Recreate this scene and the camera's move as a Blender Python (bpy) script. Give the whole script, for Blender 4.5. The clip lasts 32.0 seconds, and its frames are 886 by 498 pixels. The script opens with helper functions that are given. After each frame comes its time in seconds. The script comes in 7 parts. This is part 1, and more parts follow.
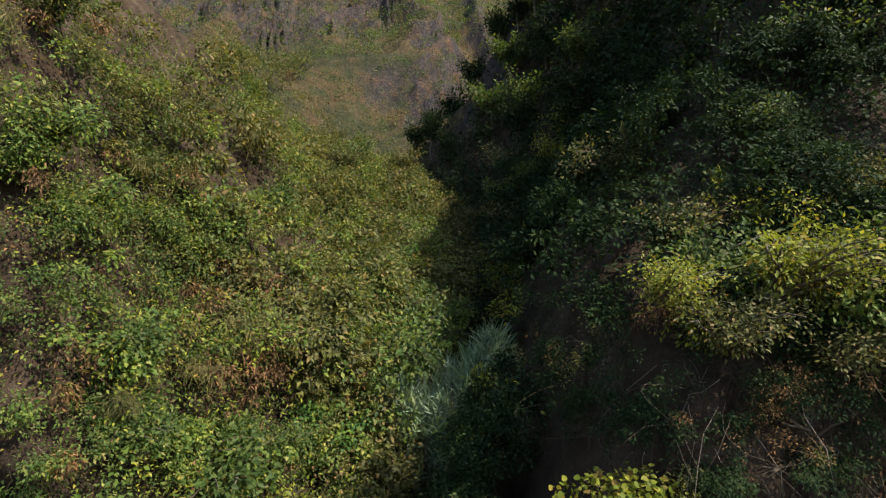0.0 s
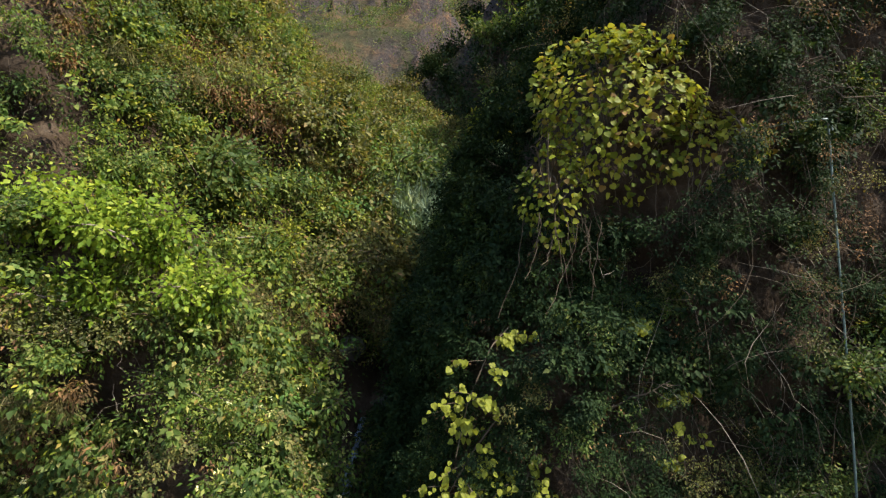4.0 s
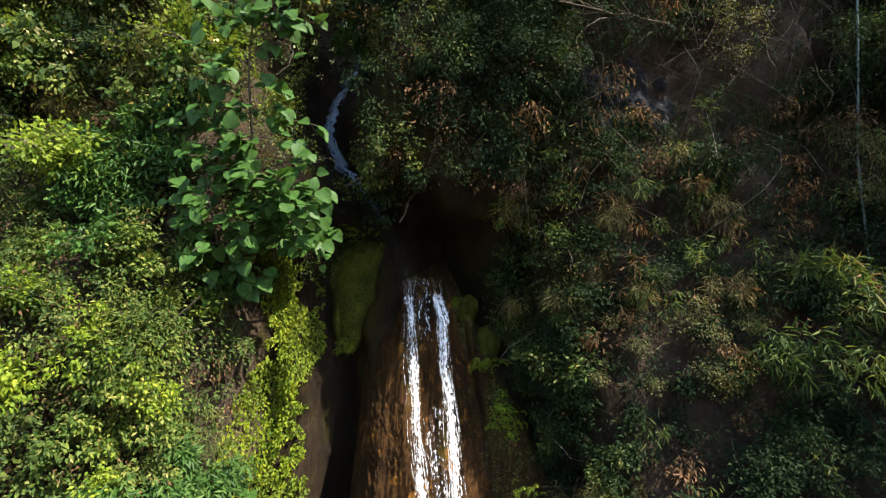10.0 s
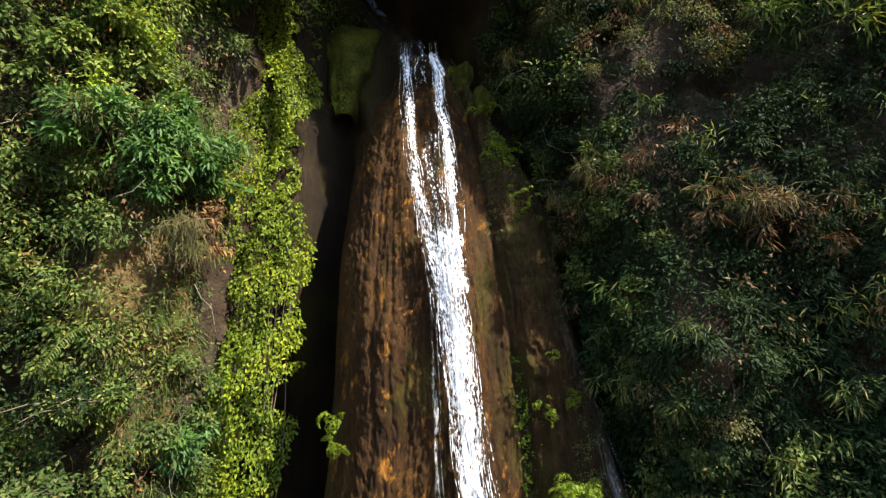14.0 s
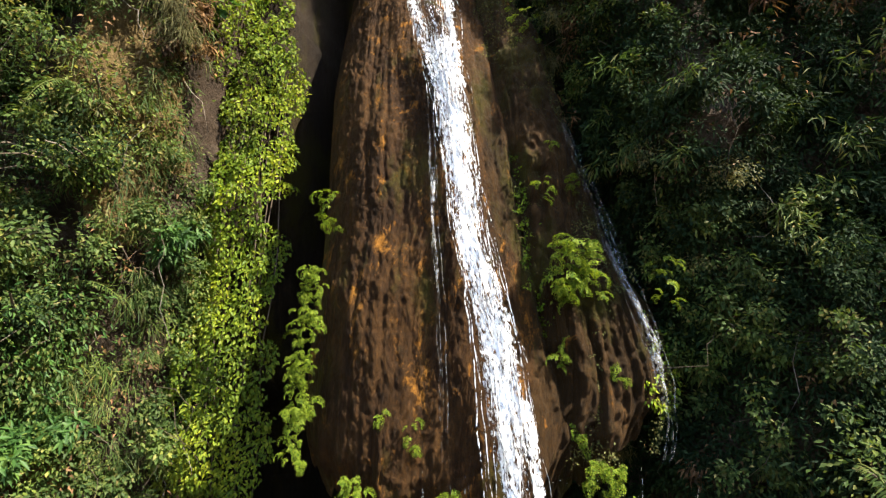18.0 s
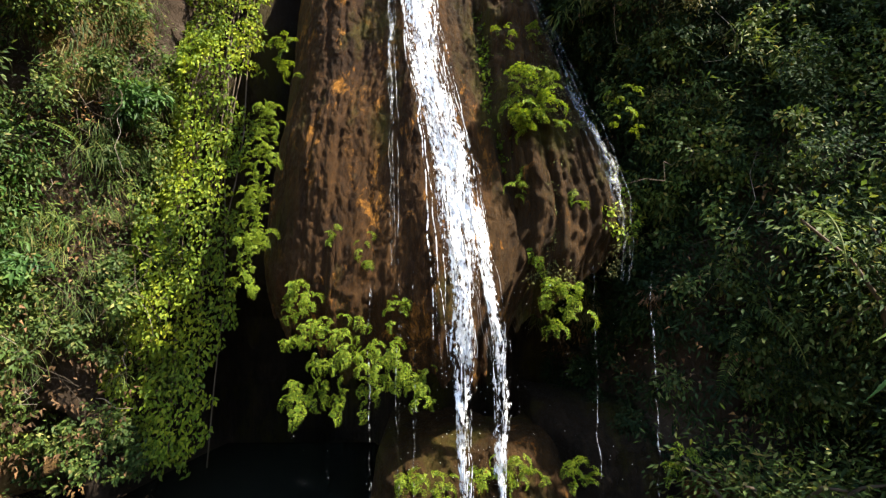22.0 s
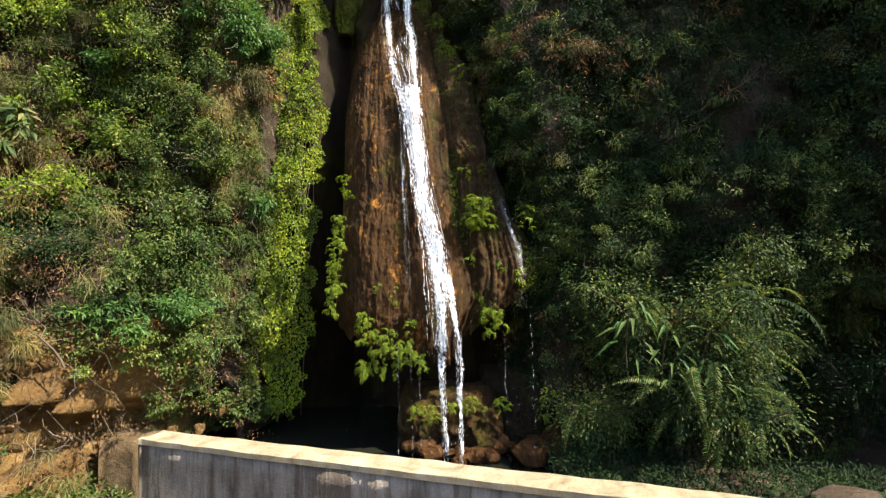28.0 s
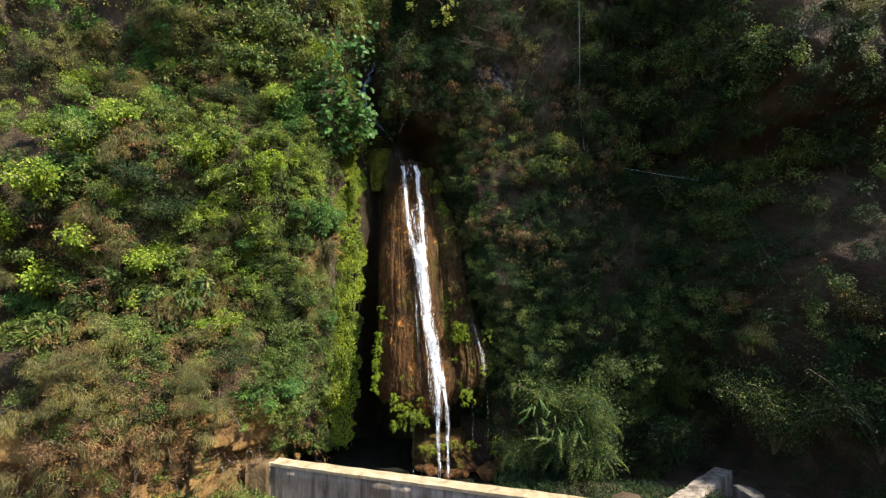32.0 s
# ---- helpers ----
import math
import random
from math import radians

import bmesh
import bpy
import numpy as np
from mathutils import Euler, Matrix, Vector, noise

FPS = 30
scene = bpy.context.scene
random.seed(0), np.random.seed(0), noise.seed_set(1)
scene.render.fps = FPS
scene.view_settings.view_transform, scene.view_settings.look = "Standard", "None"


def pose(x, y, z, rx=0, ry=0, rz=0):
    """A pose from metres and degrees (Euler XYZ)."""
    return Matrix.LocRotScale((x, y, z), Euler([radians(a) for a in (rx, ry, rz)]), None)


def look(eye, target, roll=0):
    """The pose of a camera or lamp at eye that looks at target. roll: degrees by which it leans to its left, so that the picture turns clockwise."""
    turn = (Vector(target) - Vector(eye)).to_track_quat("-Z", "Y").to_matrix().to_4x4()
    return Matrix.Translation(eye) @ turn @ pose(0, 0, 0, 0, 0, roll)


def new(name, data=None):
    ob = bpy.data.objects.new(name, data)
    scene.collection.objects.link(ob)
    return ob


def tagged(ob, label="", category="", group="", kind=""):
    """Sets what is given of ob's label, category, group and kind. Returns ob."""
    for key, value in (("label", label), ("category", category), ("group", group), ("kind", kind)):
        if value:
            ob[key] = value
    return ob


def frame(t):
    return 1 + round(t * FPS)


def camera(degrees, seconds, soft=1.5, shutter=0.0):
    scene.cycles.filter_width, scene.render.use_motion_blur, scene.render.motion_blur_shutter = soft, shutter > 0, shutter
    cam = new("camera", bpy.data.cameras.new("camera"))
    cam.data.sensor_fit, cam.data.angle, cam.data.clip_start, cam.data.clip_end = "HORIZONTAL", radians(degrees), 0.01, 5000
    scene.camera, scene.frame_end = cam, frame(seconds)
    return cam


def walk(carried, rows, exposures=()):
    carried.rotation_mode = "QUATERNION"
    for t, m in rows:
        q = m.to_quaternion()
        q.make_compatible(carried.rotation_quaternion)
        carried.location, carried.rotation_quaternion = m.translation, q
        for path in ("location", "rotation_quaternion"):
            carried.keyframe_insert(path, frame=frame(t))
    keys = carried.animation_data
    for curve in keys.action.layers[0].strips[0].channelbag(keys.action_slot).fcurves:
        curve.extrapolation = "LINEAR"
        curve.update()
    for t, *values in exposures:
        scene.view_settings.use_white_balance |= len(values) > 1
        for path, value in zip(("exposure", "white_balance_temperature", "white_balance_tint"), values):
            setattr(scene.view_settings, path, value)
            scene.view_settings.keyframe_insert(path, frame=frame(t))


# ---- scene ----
cam = camera(84.0, 32.0, soft=1.3)
PATH = [
    (0.0, (-0.047, -0.224, 18.799), (-0.156, 4.769, 19.048), -0.41),
    (0.5, (-0.073, -0.207, 18.262), (-0.178, 4.786, 18.507), -0.20),
    (1.0, (-0.094, -0.173, 17.653), (-0.195, 4.820, 17.901), 0.01),
    (1.5, (-0.088, -0.162, 17.018), (-0.187, 4.831, 17.273), -0.10),
    (2.0, (-0.086, -0.139, 16.414), (-0.186, 4.853, 16.675), -0.15),
    (2.5, (-0.062, -0.130, 15.834), (-0.167, 4.862, 16.094), -0.28),
    (3.0, (-0.017, -0.128, 15.279), (-0.128, 4.864, 15.539), -0.43),
    (3.5, (0.007, -0.098, 14.754), (-0.111, 4.894, 15.010), -0.57),
    (5.5, (-0.008, -0.045, 12.516), (-0.108, 4.947, 12.794), 0.12),
    (6.0, (-0.000, 0.000, 12.000), (-0.106, 4.991, 12.281), 0.01),
    (6.5, (-0.003, 0.035, 11.471), (-0.112, 5.026, 11.754), -0.08),
    (7.0, (-0.015, 0.072, 10.957), (-0.126, 5.063, 11.242), -0.16),
    (7.5, (-0.026, 0.117, 10.498), (-0.134, 5.108, 10.778), -0.32),
    (8.0, (-0.026, 0.138, 10.073), (-0.139, 5.129, 10.347), -0.31),
    (8.5, (-0.036, 0.140, 9.664), (-0.134, 5.133, 9.919), -0.16),
    (9.0, (-0.062, 0.129, 9.264), (-0.142, 5.122, 9.509), 0.07),
    (9.5, (-0.099, 0.154, 8.870), (-0.149, 5.148, 9.110), 0.35),
    (10.0, (-0.109, 0.169, 8.480), (-0.152, 5.163, 8.724), 0.31),
    (10.5, (-0.110, 0.169, 8.119), (-0.143, 5.163, 8.361), 0.32),
    (11.0, (-0.100, 0.173, 7.787), (-0.128, 5.168, 8.010), 0.30),
    (11.5, (-0.055, 0.163, 7.435), (-0.087, 5.158, 7.670), 0.15),
    (12.0, (-0.048, 0.168, 7.108), (-0.083, 5.162, 7.345), 0.10),
    (12.5, (-0.049, 0.180, 6.778), (-0.080, 5.173, 7.026), 0.21),
    (13.0, (-0.049, 0.197, 6.451), (-0.071, 5.190, 6.708), 0.23),
    (13.5, (-0.056, 0.233, 6.147), (-0.070, 5.226, 6.415), 0.27),
    (14.0, (-0.098, 0.263, 5.870), (-0.092, 5.255, 6.148), 0.37),
    (14.5, (-0.118, 0.275, 5.616), (-0.097, 5.267, 5.893), 0.55),
    (15.0, (-0.113, 0.303, 5.392), (-0.080, 5.296, 5.656), 0.56),
    (15.5, (-0.112, 0.335, 5.174), (-0.083, 5.329, 5.430), 0.53),
    (17.5, (-0.088, 0.405, 4.532), (-0.034, 5.398, 4.778), 0.54),
    (18.0, (-0.099, 0.413, 4.385), (-0.042, 5.407, 4.626), 0.46),
    (18.5, (-0.096, 0.428, 4.239), (-0.037, 5.422, 4.490), 0.38),
    (19.0, (-0.081, 0.450, 4.099), (-0.015, 5.442, 4.371), 0.37),
    (19.5, (-0.029, 0.473, 3.980), (0.032, 5.466, 4.247), 0.32),
    (20.0, (0.047, 0.480, 3.861), (0.100, 5.472, 4.128), 0.25),
    (20.5, (0.103, 0.505, 3.717), (0.155, 5.498, 3.981), 0.23),
    (21.0, (0.141, 0.524, 3.577), (0.189, 5.517, 3.843), 0.18),
    (21.5, (0.171, 0.527, 3.448), (0.223, 5.519, 3.718), 0.07),
    (22.0, (0.172, 0.498, 3.345), (0.224, 5.491, 3.615), 0.05),
    (22.5, (0.180, 0.442, 3.331), (0.229, 5.434, 3.602), 0.09),
    (23.0, (0.197, 0.304, 3.337), (0.230, 5.297, 3.608), 0.15),
    (23.5, (0.201, 0.091, 3.325), (0.241, 5.084, 3.585), 0.13),
    (24.0, (0.217, -0.149, 3.316), (0.250, 4.844, 3.570), 0.25),
    (24.5, (0.204, -0.382, 3.335), (0.247, 4.612, 3.581), 0.23),
    (25.0, (0.163, -0.577, 3.381), (0.217, 4.417, 3.628), 0.12),
    (25.5, (0.171, -0.807, 3.425), (0.235, 4.186, 3.673), 0.07),
    (27.5, (0.252, -1.917, 3.621), (0.305, 3.075, 3.889), -0.88),
    (28.0, (0.266, -2.240, 3.692), (0.323, 2.752, 3.965), -0.89),
    (28.5, (0.246, -2.581, 3.769), (0.323, 2.411, 4.045), -0.82),
    (29.0, (0.211, -2.979, 3.862), (0.304, 2.012, 4.139), -0.74),
    (29.5, (0.194, -3.453, 3.990), (0.300, 1.539, 4.267), -0.70),
    (30.0, (0.206, -4.014, 4.255), (0.322, 0.976, 4.538), -0.65),
    (30.5, (0.196, -4.624, 4.581), (0.318, 0.367, 4.870), -0.52),
    (31.0, (0.173, -5.233, 4.889), (0.299, -0.243, 5.179), -0.39),
    (31.5, (0.154, -5.867, 5.198), (0.281, -0.877, 5.484), -0.26),
    (32.0, (0.159, -6.501, 5.519), (0.285, -1.511, 5.804), -0.10),
]
SKY, SUN = 0.15, 5.0
EXPOSURES = [(0.0, 0.90), (3.0, 1.06), (8.0, 1.42), (15.0, 1.64), (22.0, 1.77), (28.0, 1.71), (32.0, 1.59)]
walk(cam, [(t, look(eye, target, roll)) for t, eye, target, roll in PATH], EXPOSURES)

# ---------------------------------------------------------------- light
SUN_DIR = Vector((0.59, -0.24, 0.77)).normalized()
world = bpy.data.worlds.new("world")
scene.world = world
world.use_nodes = True
wn = world.node_tree
sky = wn.nodes.new("ShaderNodeTexSky")
sky.sky_type = "NISHITA"
sky.sun_disc = False
sky.sun_elevation = math.asin(SUN_DIR.z)
sky.sun_rotation = math.atan2(SUN_DIR.x, SUN_DIR.y)
wn.nodes["Background"].inputs["Strength"].default_value = SKY
wn.links.new(sky.outputs[0], wn.nodes["Background"].inputs["Color"])
sun = new("sun", bpy.data.lights.new("sun", "SUN"))
sun.data.energy = SUN
sun.data.angle = radians(0.6)
sun.data.color = (1.0, 0.93, 0.80)
sun.matrix_world = look(SUN_DIR * 50, (0, 0, 0))


# ---------------------------------------------------------------- noise and mesh tools
RNG = np.random.default_rng(7)


def hash3(i, j, k):
    h = (i * 374761393 + j * 668265263 + k * 2147483647 + 1013904223) & 0xFFFFFFFF
    h = ((h ^ (h >> 13)) * 1274126177) & 0xFFFFFFFF
    h = ((h ^ (h >> 16)) * 2246822519) & 0xFFFFFFFF
    return ((h ^ (h >> 15)) & 0xFFFFFF) / float(0xFFFFFF)


def vnoise(x, y, z=0.0):
    """Smooth value noise, -1 to 1, on arrays."""
    x, y, z = np.broadcast_arrays(np.asarray(x, float), np.asarray(y, float), np.asarray(z, float))
    i, j, k = (np.floor(a).astype(np.int64) for a in (x, y, z))
    u, v, w = x - i, y - j, z - k
    u, v, w = (a * a * (3 - 2 * a) for a in (u, v, w))
    total = 0
    for a in (0, 1):
        for b in (0, 1):
            for c in (0, 1):
                weight = (u if a else 1 - u) * (v if b else 1 - v) * (w if c else 1 - w)
                total = total + weight * hash3(i + a, j + b, k + c)
    return total * 2 - 1


def fbm(x, y, z=0.0, octaves=4):
    total, amp = 0, 0.5
    for o in range(octaves):
        f = 2.03 ** o
        total = total + amp * vnoise(x * f + 17.3 * o, y * f - 9.1 * o, np.asarray(z) * f + 4.7 * o)
        amp *= 0.5
    return total


def smooth(a):
    a = np.clip(a, 0, 1)
    return a * a * (3 - 2 * a)


def np_mesh(name, verts, faces, mat=None, shade=True):
    """A mesh from arrays; all the faces have the same number of corners."""
    me = bpy.data.meshes.new(name)
    verts = np.ascontiguousarray(verts, dtype=np.float32).reshape(-1, 3)
    faces = np.ascontiguousarray(faces, dtype=np.int32)
    n, k = faces.shape
    me.vertices.add(len(verts))
    me.vertices.foreach_set("co", verts.ravel())
    me.loops.add(n * k)
    me.loops.foreach_set("vertex_index", faces.ravel())
    me.polygons.add(n)
    me.polygons.foreach_set("loop_start", np.arange(0, n * k, k, dtype=np.int32))
    me.polygons.foreach_set("loop_total", np.full(n, k, dtype=np.int32))
    me.update(calc_edges=True)
    me.validate()
    if shade:
        me.polygons.foreach_set("use_smooth", np.ones(n, dtype=bool))
    if mat:
        me.materials.append(mat)
    return me


def sheet(shape, loop=False):
    """Quads of a grid of points, shape (rows, columns)."""
    r, c = shape
    idx = np.arange(r * c).reshape(r, c)
    if loop:
        idx = np.concatenate([idx, idx[:, :1]], 1)
    return np.stack([idx[:-1, :-1], idx[:-1, 1:], idx[1:, 1:], idx[1:, :-1]], -1).reshape(-1, 4)


def solid(name, data, parent=None, label=""):
    ob = new(name, data)
    if parent is not None:
        ob.parent = parent
        ob.matrix_parent_inverse = parent.matrix_basis.inverted()
    return tagged(ob, label) if label else ob


def part(name, bm, mat, parent, label=""):
    me = bpy.data.meshes.new(name)
    bm.to_mesh(me)
    bm.free()
    me.materials.append(mat)
    return solid(name, me, parent, label)


def base(name, place, label, category, group="", kind=""):
    """An Empty at a thing's base, under which its parts stand."""
    ob = new(name)
    ob.empty_display_size = 0.1
    ob.location = place
    ob.matrix_basis = Matrix.Translation(place)
    return tagged(ob, label, category, group, kind)


def unit(v):
    return v / np.maximum(np.linalg.norm(v, axis=-1, keepdims=True), 1e-9)


# leaf outlines: x across, y along, z out of the leaf
LEAF_SMALL = (np.array([[0, 0, 0], [-0.24, 0.45, 0.07], [0, 1, -0.06], [0.24, 0.45, 0.07]]), np.array([[0, 2, 1], [0, 3, 2]]))
LEAF_OVATE = (np.array([[0, 0, 0], [-0.30, 0.28, 0.08], [-0.24, 0.62, 0.05], [0, 1, -0.12], [0.24, 0.62, 0.05], [0.30, 0.28, 0.08], [0, 0.45, 0.0]]),
              np.array([[0, 6, 1], [1, 6, 2], [2, 6, 3], [3, 6, 4], [4, 6, 5], [5, 6, 0]]))
LEAF_FOUR = (np.array([[0, 0, 0], [-0.31, 0.42, 0.08], [0, 1, -0.14], [0.31, 0.42, 0.08], [0, 0.5, 0.0]]),
             np.array([[0, 4, 1], [1, 4, 2], [2, 4, 3], [3, 4, 0]]))
LEAF_HEART = (np.array([[0, 0, 0], [-0.20, -0.07, 0.03], [-0.40, 0.06, 0.05], [-0.47, 0.32, 0.05], [-0.38, 0.60, 0.02], [-0.18, 0.85, -0.03], [0, 1, -0.10],
                        [0.18, 0.85, -0.03], [0.38, 0.60, 0.02], [0.47, 0.32, 0.05], [0.40, 0.06, 0.05], [0.20, -0.07, 0.03], [0, 0.42, -0.02]]),
              np.array([[i, 12, (i + 1) % 12] for i in range(12)]))
LEAF_BLADE = (np.array([[-0.03, 0, 0], [0.03, 0, 0], [-0.045, 0.4, 0.03], [0.045, 0.4, 0.03], [-0.03, 0.75, -0.03], [0.03, 0.75, -0.03], [0, 1, -0.16]]),
              np.array([[0, 1, 3], [0, 3, 2], [2, 3, 5], [2, 5, 4], [4, 5, 6]]))
LEAF_LANCE = (np.array([[0, 0, 0], [-0.10, 0.35, 0.03], [0, 1, -0.14], [0.10, 0.35, 0.03], [0, 0.5, -0.01]]),
              np.array([[0, 4, 1], [1, 4, 2], [2, 4, 3], [3, 4, 0]]))
LEAF_TRI = (np.array([[-0.20, 0.12, 0.0], [0.24, 0.32, 0.04], [0, 1, -0.05]]), np.array([[0, 1, 2]]))
LEAF_SLIM = (np.array([[0, 0, 0], [-0.13, 0.42, 0.04], [0, 1, -0.10], [0.13, 0.42, 0.04]]), np.array([[0, 2, 1], [0, 3, 2]]))
LEAF_GRASS = (np.array([[-0.012, 0, 0], [0.012, 0, 0], [-0.016, 0.45, 0.05], [0.016, 0.45, 0.05], [0, 1, -0.12]]), np.array([[0, 1, 3], [0, 3, 2], [2, 3, 4]]))


def place_leaves(shape, at, along, out, size):
    """Vertices and faces of one leaf at each point, its length along, its face turned out."""
    lv, lf = shape
    Y = unit(along)
    X = unit(np.cross(Y, out))
    Z = np.cross(X, Y)
    s = np.broadcast_to(np.asarray(size, float), (len(at),))[:, None, None]
    V = at[:, None, :] + s * (lv[None, :, 0, None] * X[:, None, :] + lv[None, :, 1, None] * Y[:, None, :] + lv[None, :, 2, None] * Z[:, None, :])
    F = lf[None, :, :] + (np.arange(len(at)) * len(lv))[:, None, None]
    return V.reshape(-1, 3), F.reshape(-1, 3)


def merge(pieces):
    V, F, n = [], [], 0
    for v, f in pieces:
        V.append(v)
        F.append(f + n)
        n += len(v)
    return np.concatenate(V), np.concatenate(F)


def tubes(lines, radii, sides=4):
    """Tubes along polylines, all with the same number of points: lines (n, k, 3), radii (n, k)."""
    lines = np.asarray(lines, float)
    n, k, _ = lines.shape
    tang = unit(np.gradient(lines, axis=1))
    ref = np.where(np.abs(tang[..., 2:3]) > 0.9, np.array([1.0, 0, 0]), np.array([0, 0, 1.0]))
    a = unit(np.cross(tang, ref))
    b = np.cross(tang, a)
    ang = np.arange(sides) / sides * 2 * np.pi
    ring = a[:, :, None, :] * np.cos(ang)[None, None, :, None] + b[:, :, None, :] * np.sin(ang)[None, None, :, None]
    V = lines[:, :, None, :] + ring * np.asarray(radii)[:, :, None, None]
    q = sheet((k, sides), loop=True)
    F = q[None] + (np.arange(n) * k * sides)[:, None, None]
    return V.reshape(-1, 3), F.reshape(-1, 4)


# ---------------------------------------------------------------- materials
def material(name, rough=0.7, metal=0.0, spec=0.3):
    m = bpy.data.materials.new(name)
    m.use_nodes = True
    b = m.node_tree.nodes["Principled BSDF"]
    b.inputs["Roughness"].default_value = rough
    b.inputs["Metallic"].default_value = metal
    b.inputs["Specular IOR Level"].default_value = spec
    return m, m.node_tree, b


def ramp(nt, source, stops):
    r = nt.nodes.new("ShaderNodeValToRGB")
    while len(r.color_ramp.elements) < len(stops):
        r.color_ramp.elements.new(0.5)
    for e, (p, c) in zip(r.color_ramp.elements, stops):
        e.position, e.color = p, (*c, 1)
    nt.links.new(source, r.inputs[0])
    return r.outputs[0]


def texture(nt, scale, detail=5, rough=0.6, stretch=(1, 1, 1), warp=0.0):
    co = nt.nodes.new("ShaderNodeTexCoord")
    mp = nt.nodes.new("ShaderNodeMapping")
    mp.inputs["Scale"].default_value = stretch
    nt.links.new(co.outputs["Object"], mp.inputs[0])
    n = nt.nodes.new("ShaderNodeTexNoise")
    n.inputs["Scale"].default_value, n.inputs["Detail"].default_value, n.inputs["Roughness"].default_value = scale, detail, rough
    n.inputs["Distortion"].default_value = warp
    nt.links.new(mp.outputs[0], n.inputs[0])
    return n.outputs["Fac"]


def blend(nt, fac, a, b, mode="MIX"):
    m = nt.nodes.new("ShaderNodeMix")
    m.data_type, m.blend_type = "RGBA", mode
    for sock, v in ((m.inputs[0], fac), (m.inputs[6], a), (m.inputs[7], b)):
        if isinstance(v, bpy.types.NodeSocket):
            nt.links.new(v, sock)
        else:
            sock.default_value = v if isinstance(v, (int, float)) else (*v, 1)
    return m.outputs[2]


def relief(nt, b, height, strength, distance):
    bump = nt.nodes.new("ShaderNodeBump")
    bump.inputs["Strength"].default_value, bump.inputs["Distance"].default_value = strength, distance
    nt.links.new(height, bump.inputs["Height"])
    nt.links.new(bump.outputs[0], b.inputs["Normal"])


def leaf_material(name, stops, glow=0.35, rough=0.55, spec=0.18):
    """Leaves: each one takes its own tone; light also passes through the blade."""
    m, nt, b = material(name, rough, 0, spec)
    geo = nt.nodes.new("ShaderNodeNewGeometry")
    col = ramp(nt, geo.outputs["Random Per Island"], stops)
    spot = texture(nt, 1.1, 3)
    col = blend(nt, ramp(nt, spot, [(0.35, (0, 0, 0)), (0.7, (0.55, 0.55, 0.55))]), col, blend(nt, 1.0, col, (0.62, 0.80, 0.55), "MULTIPLY"))
    col = blend(nt, 1.0, col, ramp(nt, texture(nt, 2.3, 2), [(0.34, (0.62, 0.66, 0.70)), (0.5, (1.0, 1.0, 1.0)), (0.66, (1.30, 1.20, 0.95))]), "MULTIPLY")
    nt.links.new(col, b.inputs["Base Color"])
    tr = nt.nodes.new("ShaderNodeBsdfTranslucent")
    nt.links.new(blend(nt, 1.0, col, (1.0, 0.95, 0.55), "MULTIPLY"), tr.inputs["Color"])
    mix = nt.nodes.new("ShaderNodeMixShader")
    mix.inputs[0].default_value = glow
    nt.links.new(b.outputs[0], mix.inputs[1])
    nt.links.new(tr.outputs[0], mix.inputs[2])
    nt.links.new(mix.outputs[0], nt.nodes["Material Output"].inputs["Surface"])
    return m


BRIGHT = leaf_material("leaf_bright_green", [(0, (0.055, 0.10, 0.022)), (0.5, (0.125, 0.185, 0.040)), (0.85, (0.23, 0.26, 0.055)), (1, (0.40, 0.37, 0.13))], 0.45)
MID = leaf_material("leaf_mid_green", [(0, (0.040, 0.068, 0.017)), (0.55, (0.087, 0.135, 0.034)), (0.88, (0.155, 0.18, 0.048)), (1, (0.26, 0.21, 0.08))], 0.42)
# deep green taken darker still, so shade sits in the leaf colour
DARK_SHADED = leaf_material("leaf_dark_green_shaded", [(0, (0.010, 0.022, 0.008)), (0.6, (0.022, 0.041, 0.015)), (0.92, (0.037, 0.058, 0.021)), (1, (0.056, 0.067, 0.022))], 0.25, 0.7, 0.1)
COOL = leaf_material("leaf_fresh_green", [(0, (0.034, 0.082, 0.020)), (0.6, (0.064, 0.138, 0.030)), (1, (0.12, 0.20, 0.045))], 0.35, 0.5, 0.22)
YELLOW = leaf_material("leaf_yellowing", [(0, (0.11, 0.14, 0.02)), (0.5, (0.22, 0.24, 0.03)), (0.82, (0.34, 0.33, 0.05)), (1, (0.26, 0.15, 0.05))], 0.45)
OLIVE = leaf_material("leaf_olive", [(0, (0.055, 0.06, 0.022)), (0.5, (0.115, 0.12, 0.042)), (0.85, (0.20, 0.185, 0.065)), (1, (0.27, 0.17, 0.08))], 0.42)
DRY = leaf_material("leaf_dry", [(0, (0.04, 0.024, 0.012)), (0.5, (0.12, 0.068, 0.034)), (1, (0.26, 0.14, 0.075))], 0.2, 0.8, 0.1)
IVY = leaf_material("leaf_ivy", [(0, (0.09, 0.14, 0.014)), (0.6, (0.20, 0.26, 0.020)), (1, (0.32, 0.34, 0.03))], 0.4)
FERN = leaf_material("leaf_fern", [(0, (0.09, 0.16, 0.014)), (0.6, (0.22, 0.30, 0.022)), (1, (0.38, 0.42, 0.04))], 0.45)
LIME = leaf_material("leaf_lime", [(0, (0.11, 0.18, 0.018)), (0.6, (0.21, 0.29, 0.028)), (1, (0.34, 0.38, 0.05))], 0.45)
REED = leaf_material("leaf_reed", [(0, (0.15, 0.21, 0.13)), (0.6, (0.25, 0.33, 0.21)), (1, (0.38, 0.43, 0.28))], 0.3)
STRAW = leaf_material("straw", [(0, (0.06, 0.055, 0.02)), (0.5, (0.13, 0.11, 0.045)), (1, (0.25, 0.20, 0.09))], 0.25, 0.75, 0.1)
